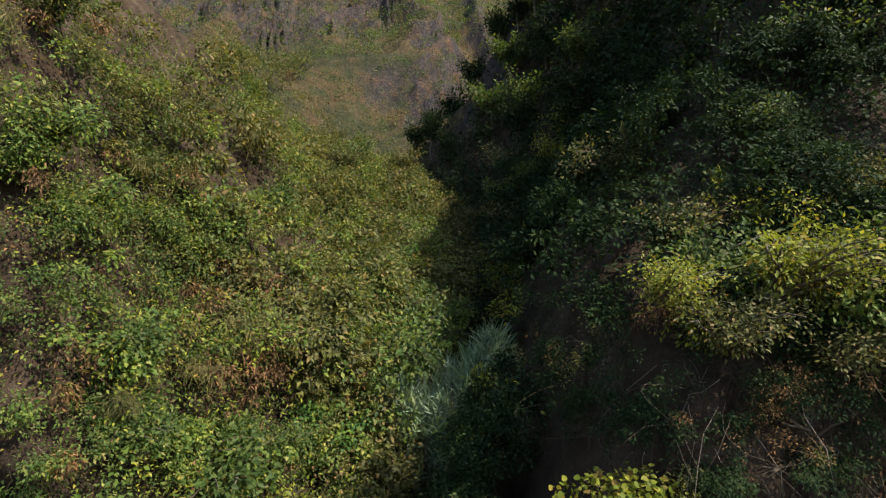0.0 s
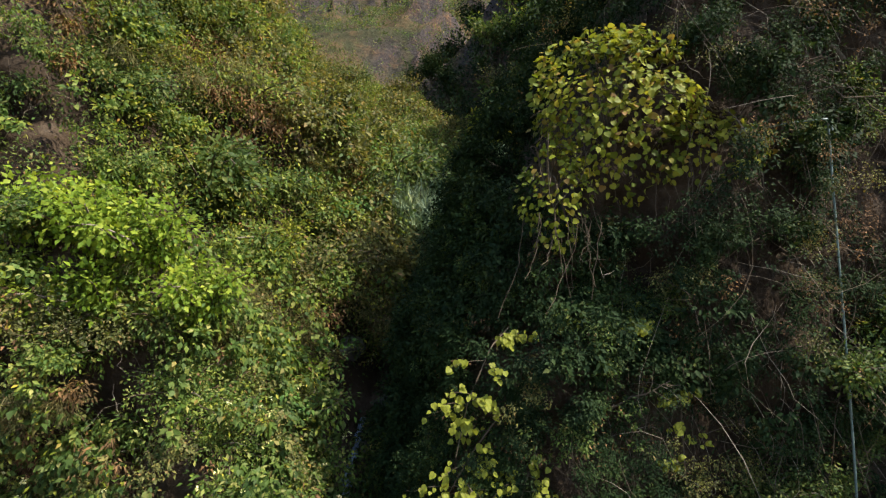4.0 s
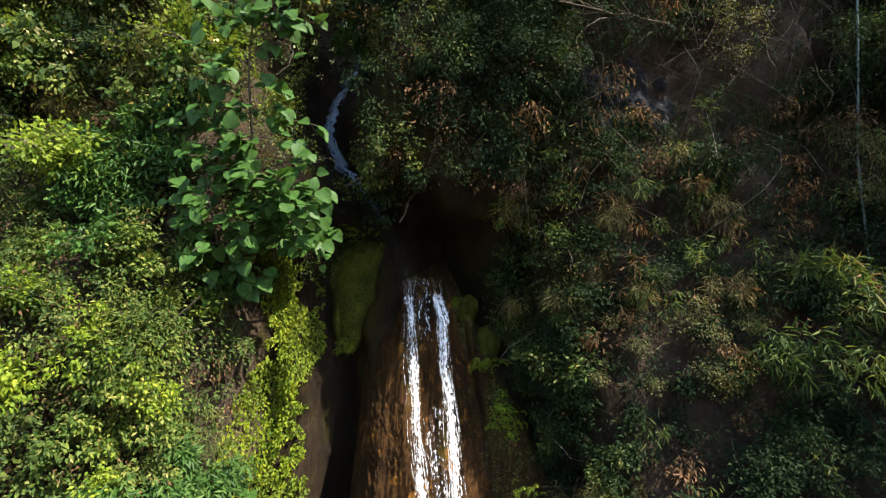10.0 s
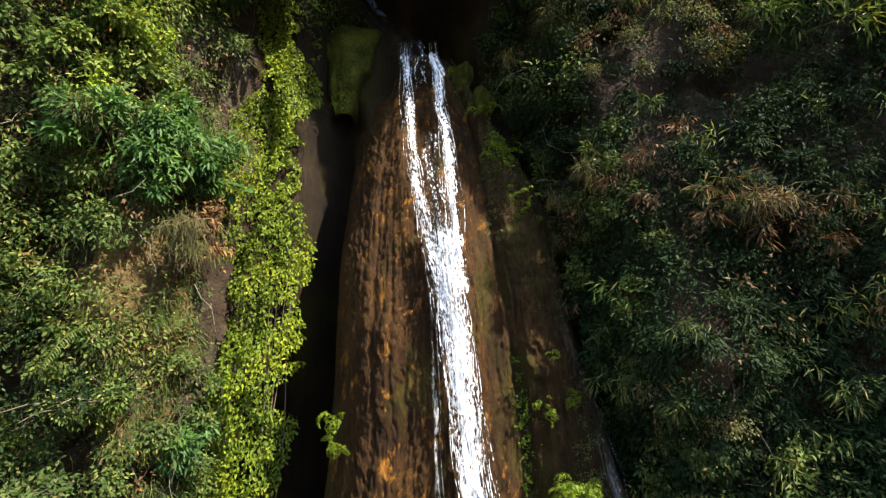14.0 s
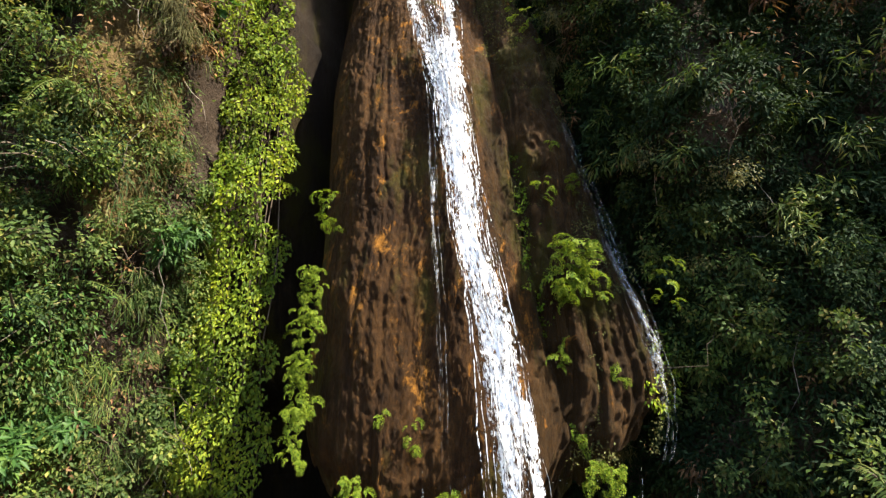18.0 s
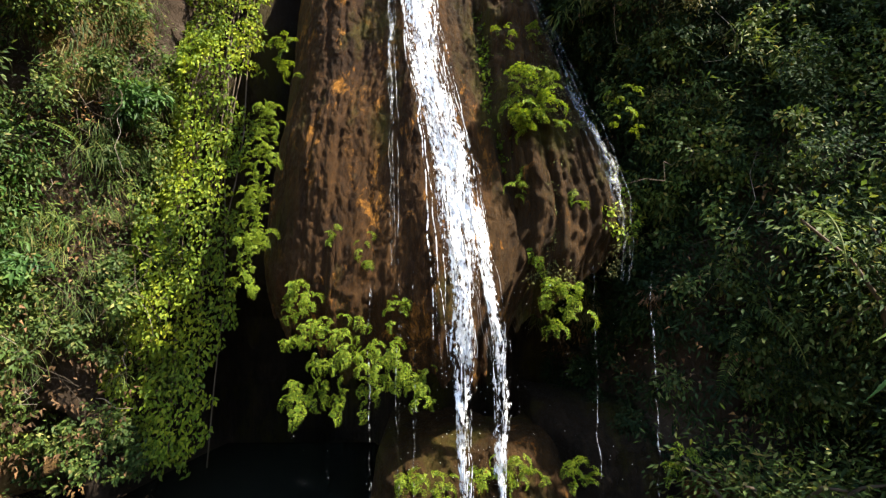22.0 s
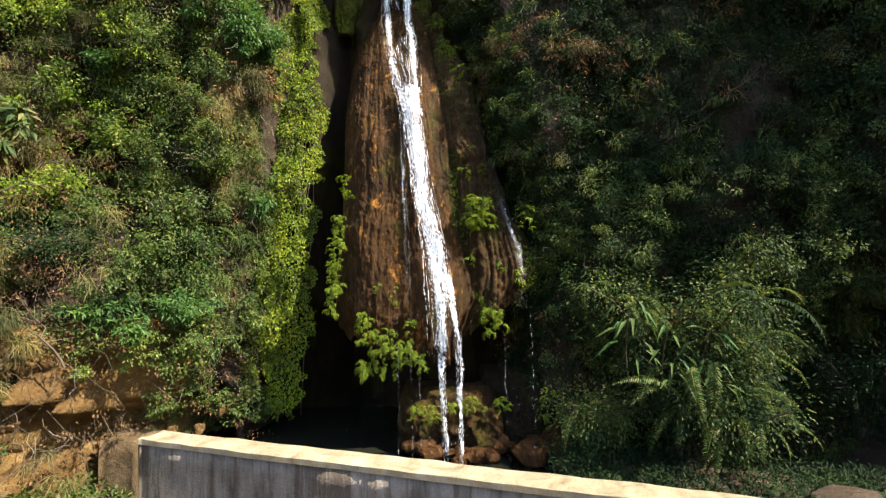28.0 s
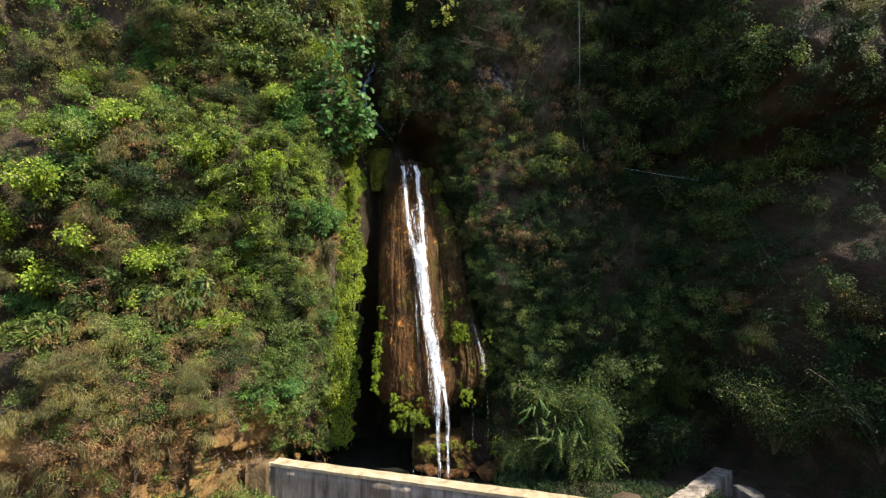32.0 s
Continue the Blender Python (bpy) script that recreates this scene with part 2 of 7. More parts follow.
FLOWER = leaf_material("petal_cream", [(0, (0.55, 0.50, 0.22)), (1, (0.75, 0.70, 0.40))], 0.3)


def soil_material(name, a, b_, c, bump=0.06):
    m, nt, b = material(name, 0.9, 0, 0.15)
    col = ramp(nt, texture(nt, 0.9, 8, 0.65, warp=0.6), [(0.30, a), (0.52, b_), (0.72, c)])
    fine = texture(nt, 14, 8, 0.7)
    col = blend(nt, 0.6, col, ramp(nt, fine, [(0.3, (0.35, 0.33, 0.30)), (0.7, (1, 1, 1))]), "MULTIPLY")
    nt.links.new(col, b.inputs["Base Color"])
    relief(nt, b, fine, 0.9, bump)
    return m


SOIL = soil_material("soil_and_rock", (0.022, 0.016, 0.011), (0.06, 0.040, 0.025), (0.12, 0.09, 0.065))


def mountain_material():
    """Dry slopes with scrub, and bare grey and orange rock where they are steep."""
    m, nt, b = material("dry_hillside", 0.95, 0, 0.1)
    broad, middle, fine = texture(nt, 0.07, 6, 0.65, warp=0.5), texture(nt, 0.45, 7, 0.7, (1, 1, 0.6)), texture(nt, 2.2, 6, 0.75)
    col = ramp(nt, blend(nt, 0.5, broad, middle), [(0.36, (0.030, 0.038, 0.018)), (0.48, (0.060, 0.056, 0.028)), (0.56, (0.105, 0.070, 0.036)), (0.68, (0.050, 0.050, 0.024))])
    rock = ramp(nt, blend(nt, 0.4, middle, fine), [(0.36, (0.030, 0.028, 0.030)), (0.50, (0.062, 0.052, 0.050)), (0.60, (0.11, 0.068, 0.042)), (0.70, (0.20, 0.105, 0.05))])
    geo, sep = nt.nodes.new("ShaderNodeNewGeometry"), nt.nodes.new("ShaderNodeSeparateXYZ")
    nt.links.new(geo.outputs["True Normal"], sep.inputs[0])
    steep = ramp(nt, sep.outputs[2], [(0.42, (1, 1, 1)), (0.56, (0, 0, 0))])
    col = blend(nt, steep, col, rock)
    col = blend(nt, 0.7, col, ramp(nt, fine, [(0.35, (0.45, 0.45, 0.45)), (0.62, (1.1, 1.1, 1.1))]), "MULTIPLY")
    nt.links.new(col, b.inputs["Base Color"])
    relief(nt, b, blend(nt, 0.5, middle, fine), 1.0, 0.8)
    return m


FARSOIL = mountain_material()
OCHRE = soil_material("ochre_rock", (0.055, 0.030, 0.012), (0.20, 0.115, 0.040), (0.40, 0.27, 0.10), 0.06)
# grey rock in darker tones, the cliff's shade put into the colour
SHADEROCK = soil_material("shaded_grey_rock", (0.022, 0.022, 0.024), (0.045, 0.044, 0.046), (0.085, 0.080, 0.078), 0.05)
GREYROCK = soil_material("grey_rock", (0.05, 0.047, 0.043), (0.12, 0.11, 0.10), (0.24, 0.22, 0.20), 0.03)
EARTH = soil_material("bare_earth", (0.09, 0.058, 0.022), (0.17, 0.115, 0.045), (0.25, 0.175, 0.08))
GROUND = soil_material("ground_earth", (0.05, 0.035, 0.022), (0.10, 0.07, 0.045), (0.17, 0.125, 0.085), 0.04)


def bark_material():
    m, nt, b = material("bark", 0.85, 0, 0.15)
    geo = nt.nodes.new("ShaderNodeNewGeometry")
    nt.links.new(ramp(nt, geo.outputs["Random Per Island"], [(0, (0.045, 0.034, 0.023)), (0.6, (0.10, 0.076, 0.052)), (1, (0.22, 0.185, 0.145))]), b.inputs["Base Color"])
    return m


BARK = bark_material()


def tufa_material(name, stops, moss_from, orange_from, dim=1.0):
    m, nt, b = material(name, 0.55, 0, 0.12)
    streak = texture(nt, 15, 10, 0.78, (1.9, 1, 0.10), 0.35)
    blot = texture(nt, 2.2, 8, 0.7, (1.2, 1, 0.6), 0.3)
    col = ramp(nt, blend(nt, 0.42, streak, blot), stops)
    orange = ramp(nt, texture(nt, 6.5, 8, 0.75, (1.2, 1, 0.6), 0.4), [(orange_from, (0, 0, 0)), (orange_from + 0.10, (1, 1, 1))])
    col = blend(nt, orange, col, (0.42 * dim, 0.18 * dim, 0.028 * dim))
    moss = ramp(nt, texture(nt, 1.7, 8, 0.7, (1.5, 1, 0.6)), [(moss_from, (0, 0, 0)), (moss_from + 0.12, (1, 1, 1))])
    col = blend(nt, moss, col, (0.075 * dim, 0.062 * dim, 0.010 * dim))
    grain = texture(nt, 55, 8, 0.85, (1.1, 1, 0.75))
    spongy = texture(nt, 130, 4, 0.8)
    col = blend(nt, 0.85, col, ramp(nt, blend(nt, 0.4, grain, spongy), [(0.40, (0.22, 0.20, 0.18)), (0.50, (0.75, 0.75, 0.75)), (0.60, (1.25, 1.2, 1.15))]), "MULTIPLY")
    nt.links.new(col, b.inputs["Base Color"])
    nt.links.new(ramp(nt, grain, [(0.42, (0.5, 0.5, 0.5)), (0.58, (0.95, 0.95, 0.95))]), b.inputs["Roughness"])
    relief(nt, b, blend(nt, 0.35, grain, spongy), 1.0, 0.036)
    return m


TUFA = tufa_material("wet_tufa", [(0.36, (0.016, 0.008, 0.003)), (0.47, (0.048, 0.023, 0.008)), (0.57, (0.092, 0.044, 0.013)), (0.68, (0.18, 0.085, 0.025))], 0.545, 0.560)
WETROCK = tufa_material("dark_wet_rock", [(0.36, (0.012, 0.008, 0.005)), (0.50, (0.032, 0.021, 0.012)), (0.60, (0.055, 0.038, 0.022)), (0.72, (0.09, 0.065, 0.042))], 0.50, 0.72, 0.7)
LOBE = tufa_material("mossy_tufa", [(0.36, (0.016, 0.009, 0.003)), (0.48, (0.045, 0.024, 0.008)), (0.58, (0.080, 0.042, 0.014)), (0.70, (0.13, 0.070, 0.024))], 0.505, 0.60, 0.85)
RUST = tufa_material("rusty_wet_rock", [(0.36, (0.03, 0.014, 0.006)), (0.50, (0.09, 0.042, 0.016)), (0.62, (0.17, 0.08, 0.03)), (0.75, (0.24, 0.13, 0.055))], 0.60, 0.56)

m_moss, nt_moss, b_moss = material("moss", 0.9, 0, 0.1)
moss_fine = texture(nt_moss, 30, 6, 0.7)
nt_moss.links.new(ramp(nt_moss, blend(nt_moss, 0.5, texture(nt_moss, 4, 5), moss_fine), [(0.34, (0.022, 0.024, 0.005)), (0.48, (0.062, 0.068, 0.008)), (0.56, (0.100, 0.100, 0.012)), (0.68, (0.13, 0.10, 0.026))]), b_moss.inputs["Base Color"])
relief(nt_moss, b_moss, moss_fine, 1.0, 0.06)
MOSS = m_moss


# ---------------------------------------------------------------- the shape of the gorge
def stream_x(y):
    return np.interp(y, [0, 8, 11.5, 20, 25, 30, 35, 45, 60], [-1.45, -1.5, 0.1, 1.3, 1.3, 0.0, -3.2, -12, -26])


def stream_z(y):
    return np.interp(y, [0, 5.5, 45, 60], [9.6, 10.4, 30.0, 33.0])


def mountain(x, y):
    """The dry mountain across the valley, its crags and the ravine beside it."""
    u = x + 0.10 * (y - 80)
    z = 26 + 0.92 * (y - 52) - 9 * np.exp(-((x - 0.16 * y) / (5 + 0.05 * y)) ** 2) + 0.10 * np.abs(x + 10)
    spur = 0.5 - np.abs(vnoise(u * 0.055 + 0.5 * vnoise(x * 0.1, y * 0.1), y * 0.02, 12.0))
    z = z + np.clip((y - 50) / 25, 0, 1.4) * (6.5 * spur + 2.4 * fbm(x * 0.09, y * 0.09, 11.0))
    # crags stand out of the slope as steps
    crag = smooth((fbm(x * 0.06 + 2.0, y * 0.05, 14.0, 3) + 0.12) / 0.25) * smooth((y - 66) / 6) * smooth((128 - y) / 14) * smooth((6 - x) / 8)
    step = 7.0 + 1.5 * vnoise(x * 0.2, y * 0.08, 15.0)
    k = z / step + 0.35 * vnoise(x * 0.13, 0 * y, 16.0)
    f = k - np.floor(k)
    z = z + crag * (step * (smooth((f - 0.30) / 0.35) - f) * 0.9 + 1.1 * np.abs(vnoise(x * 0.55, y * 0.2 + z * 0.25, 17.0)))
    return z + np.clip((y - 130) / 60, 0, 1) * 16 * np.exp(-((x - 34) / 26) ** 2)


def hill(x, y):
    """Height of the ground above and behind the lip of the falls."""
    d = x - stream_x(y) + 0.5 * vnoise(x * 0.25, y * 0.25, 3.3)
    left = np.interp(y, [5, 8, 11, 13.5, 16, 20, 27, 34], [1.60, 1.38, 1.34, 0.74, 0.62, 0.36, 0.40, 0.46])
    right = np.interp(y, [5, 9, 12, 20, 30, 36], [1.65, 1.45, 1.45, 1.25, 0.92, 1.02])
    up = right * np.maximum(0, d - 0.2)
    cap, ease = np.interp(y, [5, 8, 10, 13], [6.1, 6.1, 7.4, 13.0]), np.interp(y, [5, 8, 10, 14], [0.14, 0.2, 0.4, 1.0])
    up = np.minimum(up, cap + ease * (up - cap)) + 0.7 * np.maximum(0, d - 6.5) * smooth((y - 11) / 4)
    back = -d - np.interp(y, [5, 8, 10, 14, 22, 30], [0.3, 0.35, 1.0, 1.2, 1.0, 0.4])
    rise = np.where(d < 0, left * np.maximum(0, back) + 0.6 * np.maximum(0, back - 3.0) * smooth((10 - y) / 3), up)
    rise = 26 * np.tanh(rise / 26) + 0.18 * rise
    rough = np.clip((y - 3) / 25, 0.25, 1.2)
    near = stream_z(y) + rise + rough * (1.1 * fbm(x * 0.16, y * 0.16, 1.0) + 0.35 * fbm(x * 0.7, y * 0.7, 5.0)) * np.clip(np.abs(d) / 1.2, 0.15, 1)
    # past the crests of both sides the ground falls to the valley floor, then the mountain climbs
    w = smooth((y - 36.5 - 0.5 * np.maximum(0, np.abs(x) - 8)) / 9)
    return near * (1 - w) + mountain(x, y) * w


def brook_x(z):
    return np.interp(z, [7.8, 8.2, 8.5, 9.0, 9.5, 9.85, 10.26, 11.0, 11.8], [-0.30, -0.45, -0.62, -0.80, -1.19, -1.50, -1.70, -1.62, -1.50])


def brook_y(z):
    return np.interp(z, [7.7, 8.2, 8.5, 9.0, 9.5, 10.26, 11.0, 11.8], [5.45, 5.65, 5.85, 6.35, 6.42, 6.60, 7.20, 8.00])


def face(x, z):
    """Depth of the cliff below the lip, as seen from the pool."""
    r = np.interp(z, [0, 2.5, 4, 5.5, 6.5, 8, 9, 11, 16, 20, 40], [3.7, 3.55, 3.5, 3.8, 4.1, 4.75, 5.1, 5.25, 5.2, 5.5, 9])
    l = np.interp(z, [0, 2.5, 4, 6, 8, 9, 10, 11.5, 14, 16, 40], [4.0, 4.0, 3.9, 3.8, 3.9, 4.3, 4.8, 4.9, 5.0, 5.4, 12])
    w = smooth((x + 1.6) / 2.2)
    y = l * (1 - w) + r * w
    y = y - (0.25 * smooth((-2.5 - x) / 0.8) + 0.45 * smooth((-4.0 - x) / 1.5)) * smooth((9.5 - z) / 2)
    y = y - 1.15 * smooth((-2.5 - x) / 1.3) * smooth((5.2 - z) / 2.2)
    y = y + 0.22 * np.clip(x - 3.2, 0, 9) * smooth((z - 5.5) / 3)
    notch = smooth((x + 2.40) / 0.65) * smooth((np.interp(z, [2, 3.2, 3.7, 4.4, 5.5, 6.7, 8], [1.5, 1.7, 1.9, 1.65, 1.45, 1.35, 1.1]) - x) / 0.45)
    y = y + notch * (1.15 * smooth((9.6 - z) / 1.6) + 0.9 * np.exp(-((x + 1.15) / 0.22) ** 2) * smooth((8.3 - z) / 0.7) + 0.5 * smooth((3.4 - z) / 0.5))
    # a hollow in the cliff behind the big bush, and the undercut at its foot
    y = y + 1.6 * np.exp(-(((x - 5.6) / 1.5) ** 2 + ((z - 2.6) / 1.3) ** 2))
    # the spur that closes the pool on its shaded side
    y = y - 0.95 * np.clip(x - 5.2, 0, 5) * smooth((12.5 - z) / 3)
    # higher up, an unseen leaning spur added to keep sun off the right cliff
    up = smooth((x - 5.6) / 1.2) * smooth((z - 7.5) / 2) * smooth((18 - z) / 2)
    y = y * (1 - up) + (2.75 + 0.38 * (z - 12.3)) * up
    # outcrops and hollows
    y = y - 0.45 * np.maximum(0, fbm(x * 0.8 + 3, z * 0.75, 21.0, 3)) * (1 - notch)
    lumps = 0.34 * fbm(x * 0.55, z * 0.5, 2.0) + 0.20 * fbm(x * 1.7, z * 1.5, 8.0)
    ridged = 0.10 * (1 - np.abs(vnoise(x * 2.3 + 2 * vnoise(x, z, 5.0), z * 1.1, 6.0)) * 2) + 0.05 * (1 - np.abs(vnoise(x * 6, z * 4, 9.0)) * 2)
    y = y + lumps * (1 - 0.6 * notch) - ridged
    # bed of the brook, and the dark cleft beside it
    bx = brook_x(z)
    w = np.exp(-((x - bx) / 0.34) ** 2) * smooth((z - 7.7) / 0.4) * smooth((12.0 - z) / 0.5)
    y = y * (1 - w) + (brook_y(z) + 0.06 - ridged * 0.5) * w
    top = smooth((x + 1.6) / 0.25) * smooth((0.45 - x) / 0.3) * smooth((z - 7.3) / 0.3) * smooth((9.15 - z) / 0.3)
    y = np.maximum(y, y * (1 - top) + np.interp(z, [7.3, 7.84, 8.6, 9.4], [5.35, 5.68, 6.0, 6.2]) * top)
    # crumbling bank at the foot
    toe = smooth((-2.4 - x) / 0.4) * smooth((3.5 - z) / 0.5)
    y = y - toe * (0.34 * np.abs(vnoise(x * 2.6, z * 3.0, 31.0)) + 0.16 * np.abs(vnoise(x * 6.5, z * 7.5, 32.0)) + 0.06 * vnoise(x * 11, z * 11, 33.0))
    y = y + 0.9 * smooth((x + 3.75) / 0.3) * smooth((-2.2 - x) / 0.3) * smooth((2.5 - z) / 0.35)
    return y + 0.75 * np.exp(-((x - bx - 0.50) / 0.24) ** 2) * smooth((z - 7.5) / 0.9) * smooth((12.6 - z) / 1.0)


CELL = 0.08
GX = np.arange(-14, 14.01, CELL)
GZ = np.concatenate([np.arange(0.4, 20, CELL), np.arange(20, 40, 0.25)])
yy = np.concatenate([np.arange(2.0, 16, 0.06), np.arange(16, 90, 0.3)])
HH = np.maximum.accumulate(hill(GX[:, None], yy[None, :]), axis=1) + np.arange(len(yy)) * 1e-5
FW = np.stack([np.interp(GZ, HH[i], yy, left=0.0, right=90.0) for i in range(len(GX))])
FY = np.maximum(FW, face(GX[:, None], GZ[None, :]))


def surf(x, z):
    """Depth of the visible ground at (x, z), from the table."""
    i = np.clip((x - GX[0]) / CELL, 0, len(GX) - 1.001)
    k = np.interp(z, GZ, np.arange(len(GZ)))
    k = np.clip(k, 0, len(GZ) - 1.001)
    a, b = i.astype(int), k.astype(int)
    u, v = i - a, k - b
    return (FY[a, b] * (1 - u) + FY[a + 1, b] * u) * (1 - v) + (FY[a, b + 1] * (1 - u) + FY[a + 1, b + 1] * u) * v


def surf_normal(x, z):
    dx = (surf(x + 0.25, z) - surf(x - 0.25, z)) / 0.5
    dz = (surf(x, z + 0.25) - surf(x, z - 0.25)) / 0.5
    return unit(np.stack([dx, -np.ones_like(dx), dz], -1))


NEAR = 34.0
gx, gz = np.meshgrid(GX, GZ, indexing="ij")
quads = sheet(gx.shape)
keep = FY.ravel()[quads].max(1) < NEAR
cliff = np_mesh("gorge_cliff", np.stack([gx, FY, gz], -1).reshape(-1, 3), quads[keep][:, ::-1], SOIL)
cliff.materials.append(WETROCK)
mid = np.stack([gx, gz], -1).reshape(-1, 2)[quads[keep]].mean(1)
wet = (mid[:, 0] > -2.0 + 0.25 * vnoise(mid[:, 1] * 1.5, 0.0, 1.0)) & (mid[:, 0] < 1.45 + 0.2 * vnoise(mid[:, 1] * 1.5, 3.0, 1.0)) & (mid[:, 1] < 10.9)
cliff.materials.append(OCHRE)
cliff.materials.append(EARTH)
earth = ((mid[:, 0] + 2.32) / 0.20) ** 2 + ((mid[:, 1] - 5.5) / 0.85) ** 2 < 1.2
ochre = (mid[:, 0] < -2.55) & (mid[:, 1] < 3.3) & (fbm(mid[:, 0] * 1.2, mid[:, 1] * 1.2, 60.0, 3) > -0.18)
cliff.polygons.foreach_set("material_index", np.where(earth, 3, np.where(ochre, 2, wet.astype(np.int32))).astype(np.int32))
tagged(new("gorge_cliff", cliff), "steep brown earth and rock sides of the gorge under the plants", "cliff", kind="structure")

# the valley beyond, a fan that widens with distance
fy = np.concatenate([np.arange(12, 40, 0.5), np.arange(40, 130, 0.6), np.arange(130, 260, 4)])
fu = np.concatenate([np.linspace(-1.5, -0.62, 40), np.linspace(-0.6, 0.5, 300), np.linspace(0.52, 1.5, 40)])
FYY, FU = np.meshgrid(fy, fu, indexing="ij")
FX = FU * FYY
FZ = hill(FX, FYY) - np.where(FYY < NEAR, 0.12, 0.0)
tagged(new("far_valley", np_mesh("far_valley", np.stack([FX, FYY, FZ], -1).reshape(-1, 3), sheet(FX.shape), FARSOIL)),
       "dry orange and brown mountain slopes of the valley beyond", "mountain", kind="structure")

# open ground in front of the wall and behind the camera
ex = np.concatenate([np.linspace(-400, -44, 14), np.linspace(-40, -13.5, 40), np.linspace(-13, 13, 110), np.linspace(13.5, 40, 40), np.linspace(44, 400, 14)])
ey = np.concatenate([np.linspace(-400, -80, 10), np.linspace(-75, -20, 40), np.linspace(-19, 5.2, 110)])
EX, EY = np.meshgrid(ex, ey, indexing="ij")
EZ = 1.25 + 0.12 * fbm(EX * 0.6, EY * 0.6, 4.0) + 0.55 * smooth((-2.2 - EX) / 2.5) * smooth((EY + 1.5) / 4) - 0.25 * smooth((EX - 1) / 3)
# banks out of view on both sides, added to cut the sky light
EZ = EZ + 10.5 * smooth((EX - 8.5) / 6) * smooth((EY + 70) / 30) + 9 * smooth((-EX - 9.5) / 7) * smooth((EY + 70) / 30) + smooth((np.abs(EX) - 9) / 4) * 1.2 * fbm(EX * 0.3, EY * 0.3, 6.0)
BACK = ((EX + 2.87) * 0.330 + (EY - 3.0) * 0.944)
EZ = EZ + smooth((BACK - 0.05) / 0.25) * smooth((EX - 0.6) / 1.2) * smooth((9 - EX) / 2) * (0.60 + 0.10 * vnoise(EX * 3, EY * 3, 5.0))
tagged(new("ground", np_mesh("ground", np.stack([EX, EY, EZ], -1).reshape(-1, 3), sheet(EX.shape), GROUND)),
       "bare earthy ground strewn with dead leaves", "ground", kind="structure")


# ---------------------------------------------------------------- plants that cover the slopes
def clump_leaves(centres, out, radius, count, size, droop=0.5, lift=0.6, flat=0.75, rng=RNG):
    """Leaves gathered in lumps: at, along, out, size for each of them."""
    n = len(centres)
    tot = n * count
    c = np.repeat(centres, count, 0)
    o = np.repeat(out, count, 0)
    r = np.repeat(np.broadcast_to(radius, (n,)), count)
    d = rng.normal(size=(tot, 3))
    d = unit(d + o * 0.9)
    rad = r * (0.35 + 0.65 * rng.random(tot) ** 0.6)
    at = c + d * rad[:, None] * np.array([1, 1, flat])
    along = unit(d * 0.8 + rng.normal(size=(tot, 3)) * 0.55 + np.array([0, 0, -droop]))
    face_out = unit(d * 0.5 + np.array([0, 0, lift]) + o * 0.4 + rng.normal(size=(tot, 3)) * 0.35)
    s = np.repeat(np.broadcast_to(size, (n,)), count) * rng.uniform(0.6, 1.25, tot)
    return at, along, face_out, s


# cells of the slope: middle, size, and how much of the plants falls to each
CX, CZ = (GX[:-1, None] + GX[1:, None]) / 2 + 0 * GZ[None, :-1], (GZ[None, :-1] + GZ[None, 1:]) / 2 + 0 * GX[:-1, None]
CY = (FY[:-1, :-1] + FY[1:, 1:] + FY[1:, :-1] + FY[:-1, 1:]) / 4
SX = (FY[1:, :-1] - FY[:-1, :-1]) / CELL
SZ = (FY[:-1, 1:] - FY[:-1, :-1]) / np.diff(GZ)[None, :]
AREA = np.minimum(np.sqrt(1 + SX ** 2 + SZ ** 2), 12) * CELL * np.diff(GZ)[None, :]
SHARE = AREA / (1 + (np.maximum(CY, 0) / 9.0) ** 1.7) * np.where((np.abs(CX) > 6.5) & (CZ < 13), 0.32, 1.0)
CX, CY, CZ, SHARE = CX.ravel(), CY.ravel(), CZ.ravel(), SHARE.ravel()


def on_slope(n, x0, x1, z0, z1, lift=0.05, rng=RNG, far=NEAR, keep=None):
    ok = (CX > x0) & (CX < x1) & (CZ > z0) & (CZ < z1) & (CY < far)
    if keep is not None:
        ok &= keep(CX, CY, CZ)
    idx = np.nonzero(ok)[0]
    p = SHARE[idx] / SHARE[idx].sum()
    pick = idx[rng.choice(len(idx), n, p=p)]
    x = CX[pick] + rng.uniform(-0.05, 0.05, n)
    z = CZ[pick] + rng.uniform(-0.05, 0.05, n)
    y = surf(x, z)
    nrm = surf_normal(x, z)
    return np.stack([x, y, z], -1) + nrm * lift, nrm


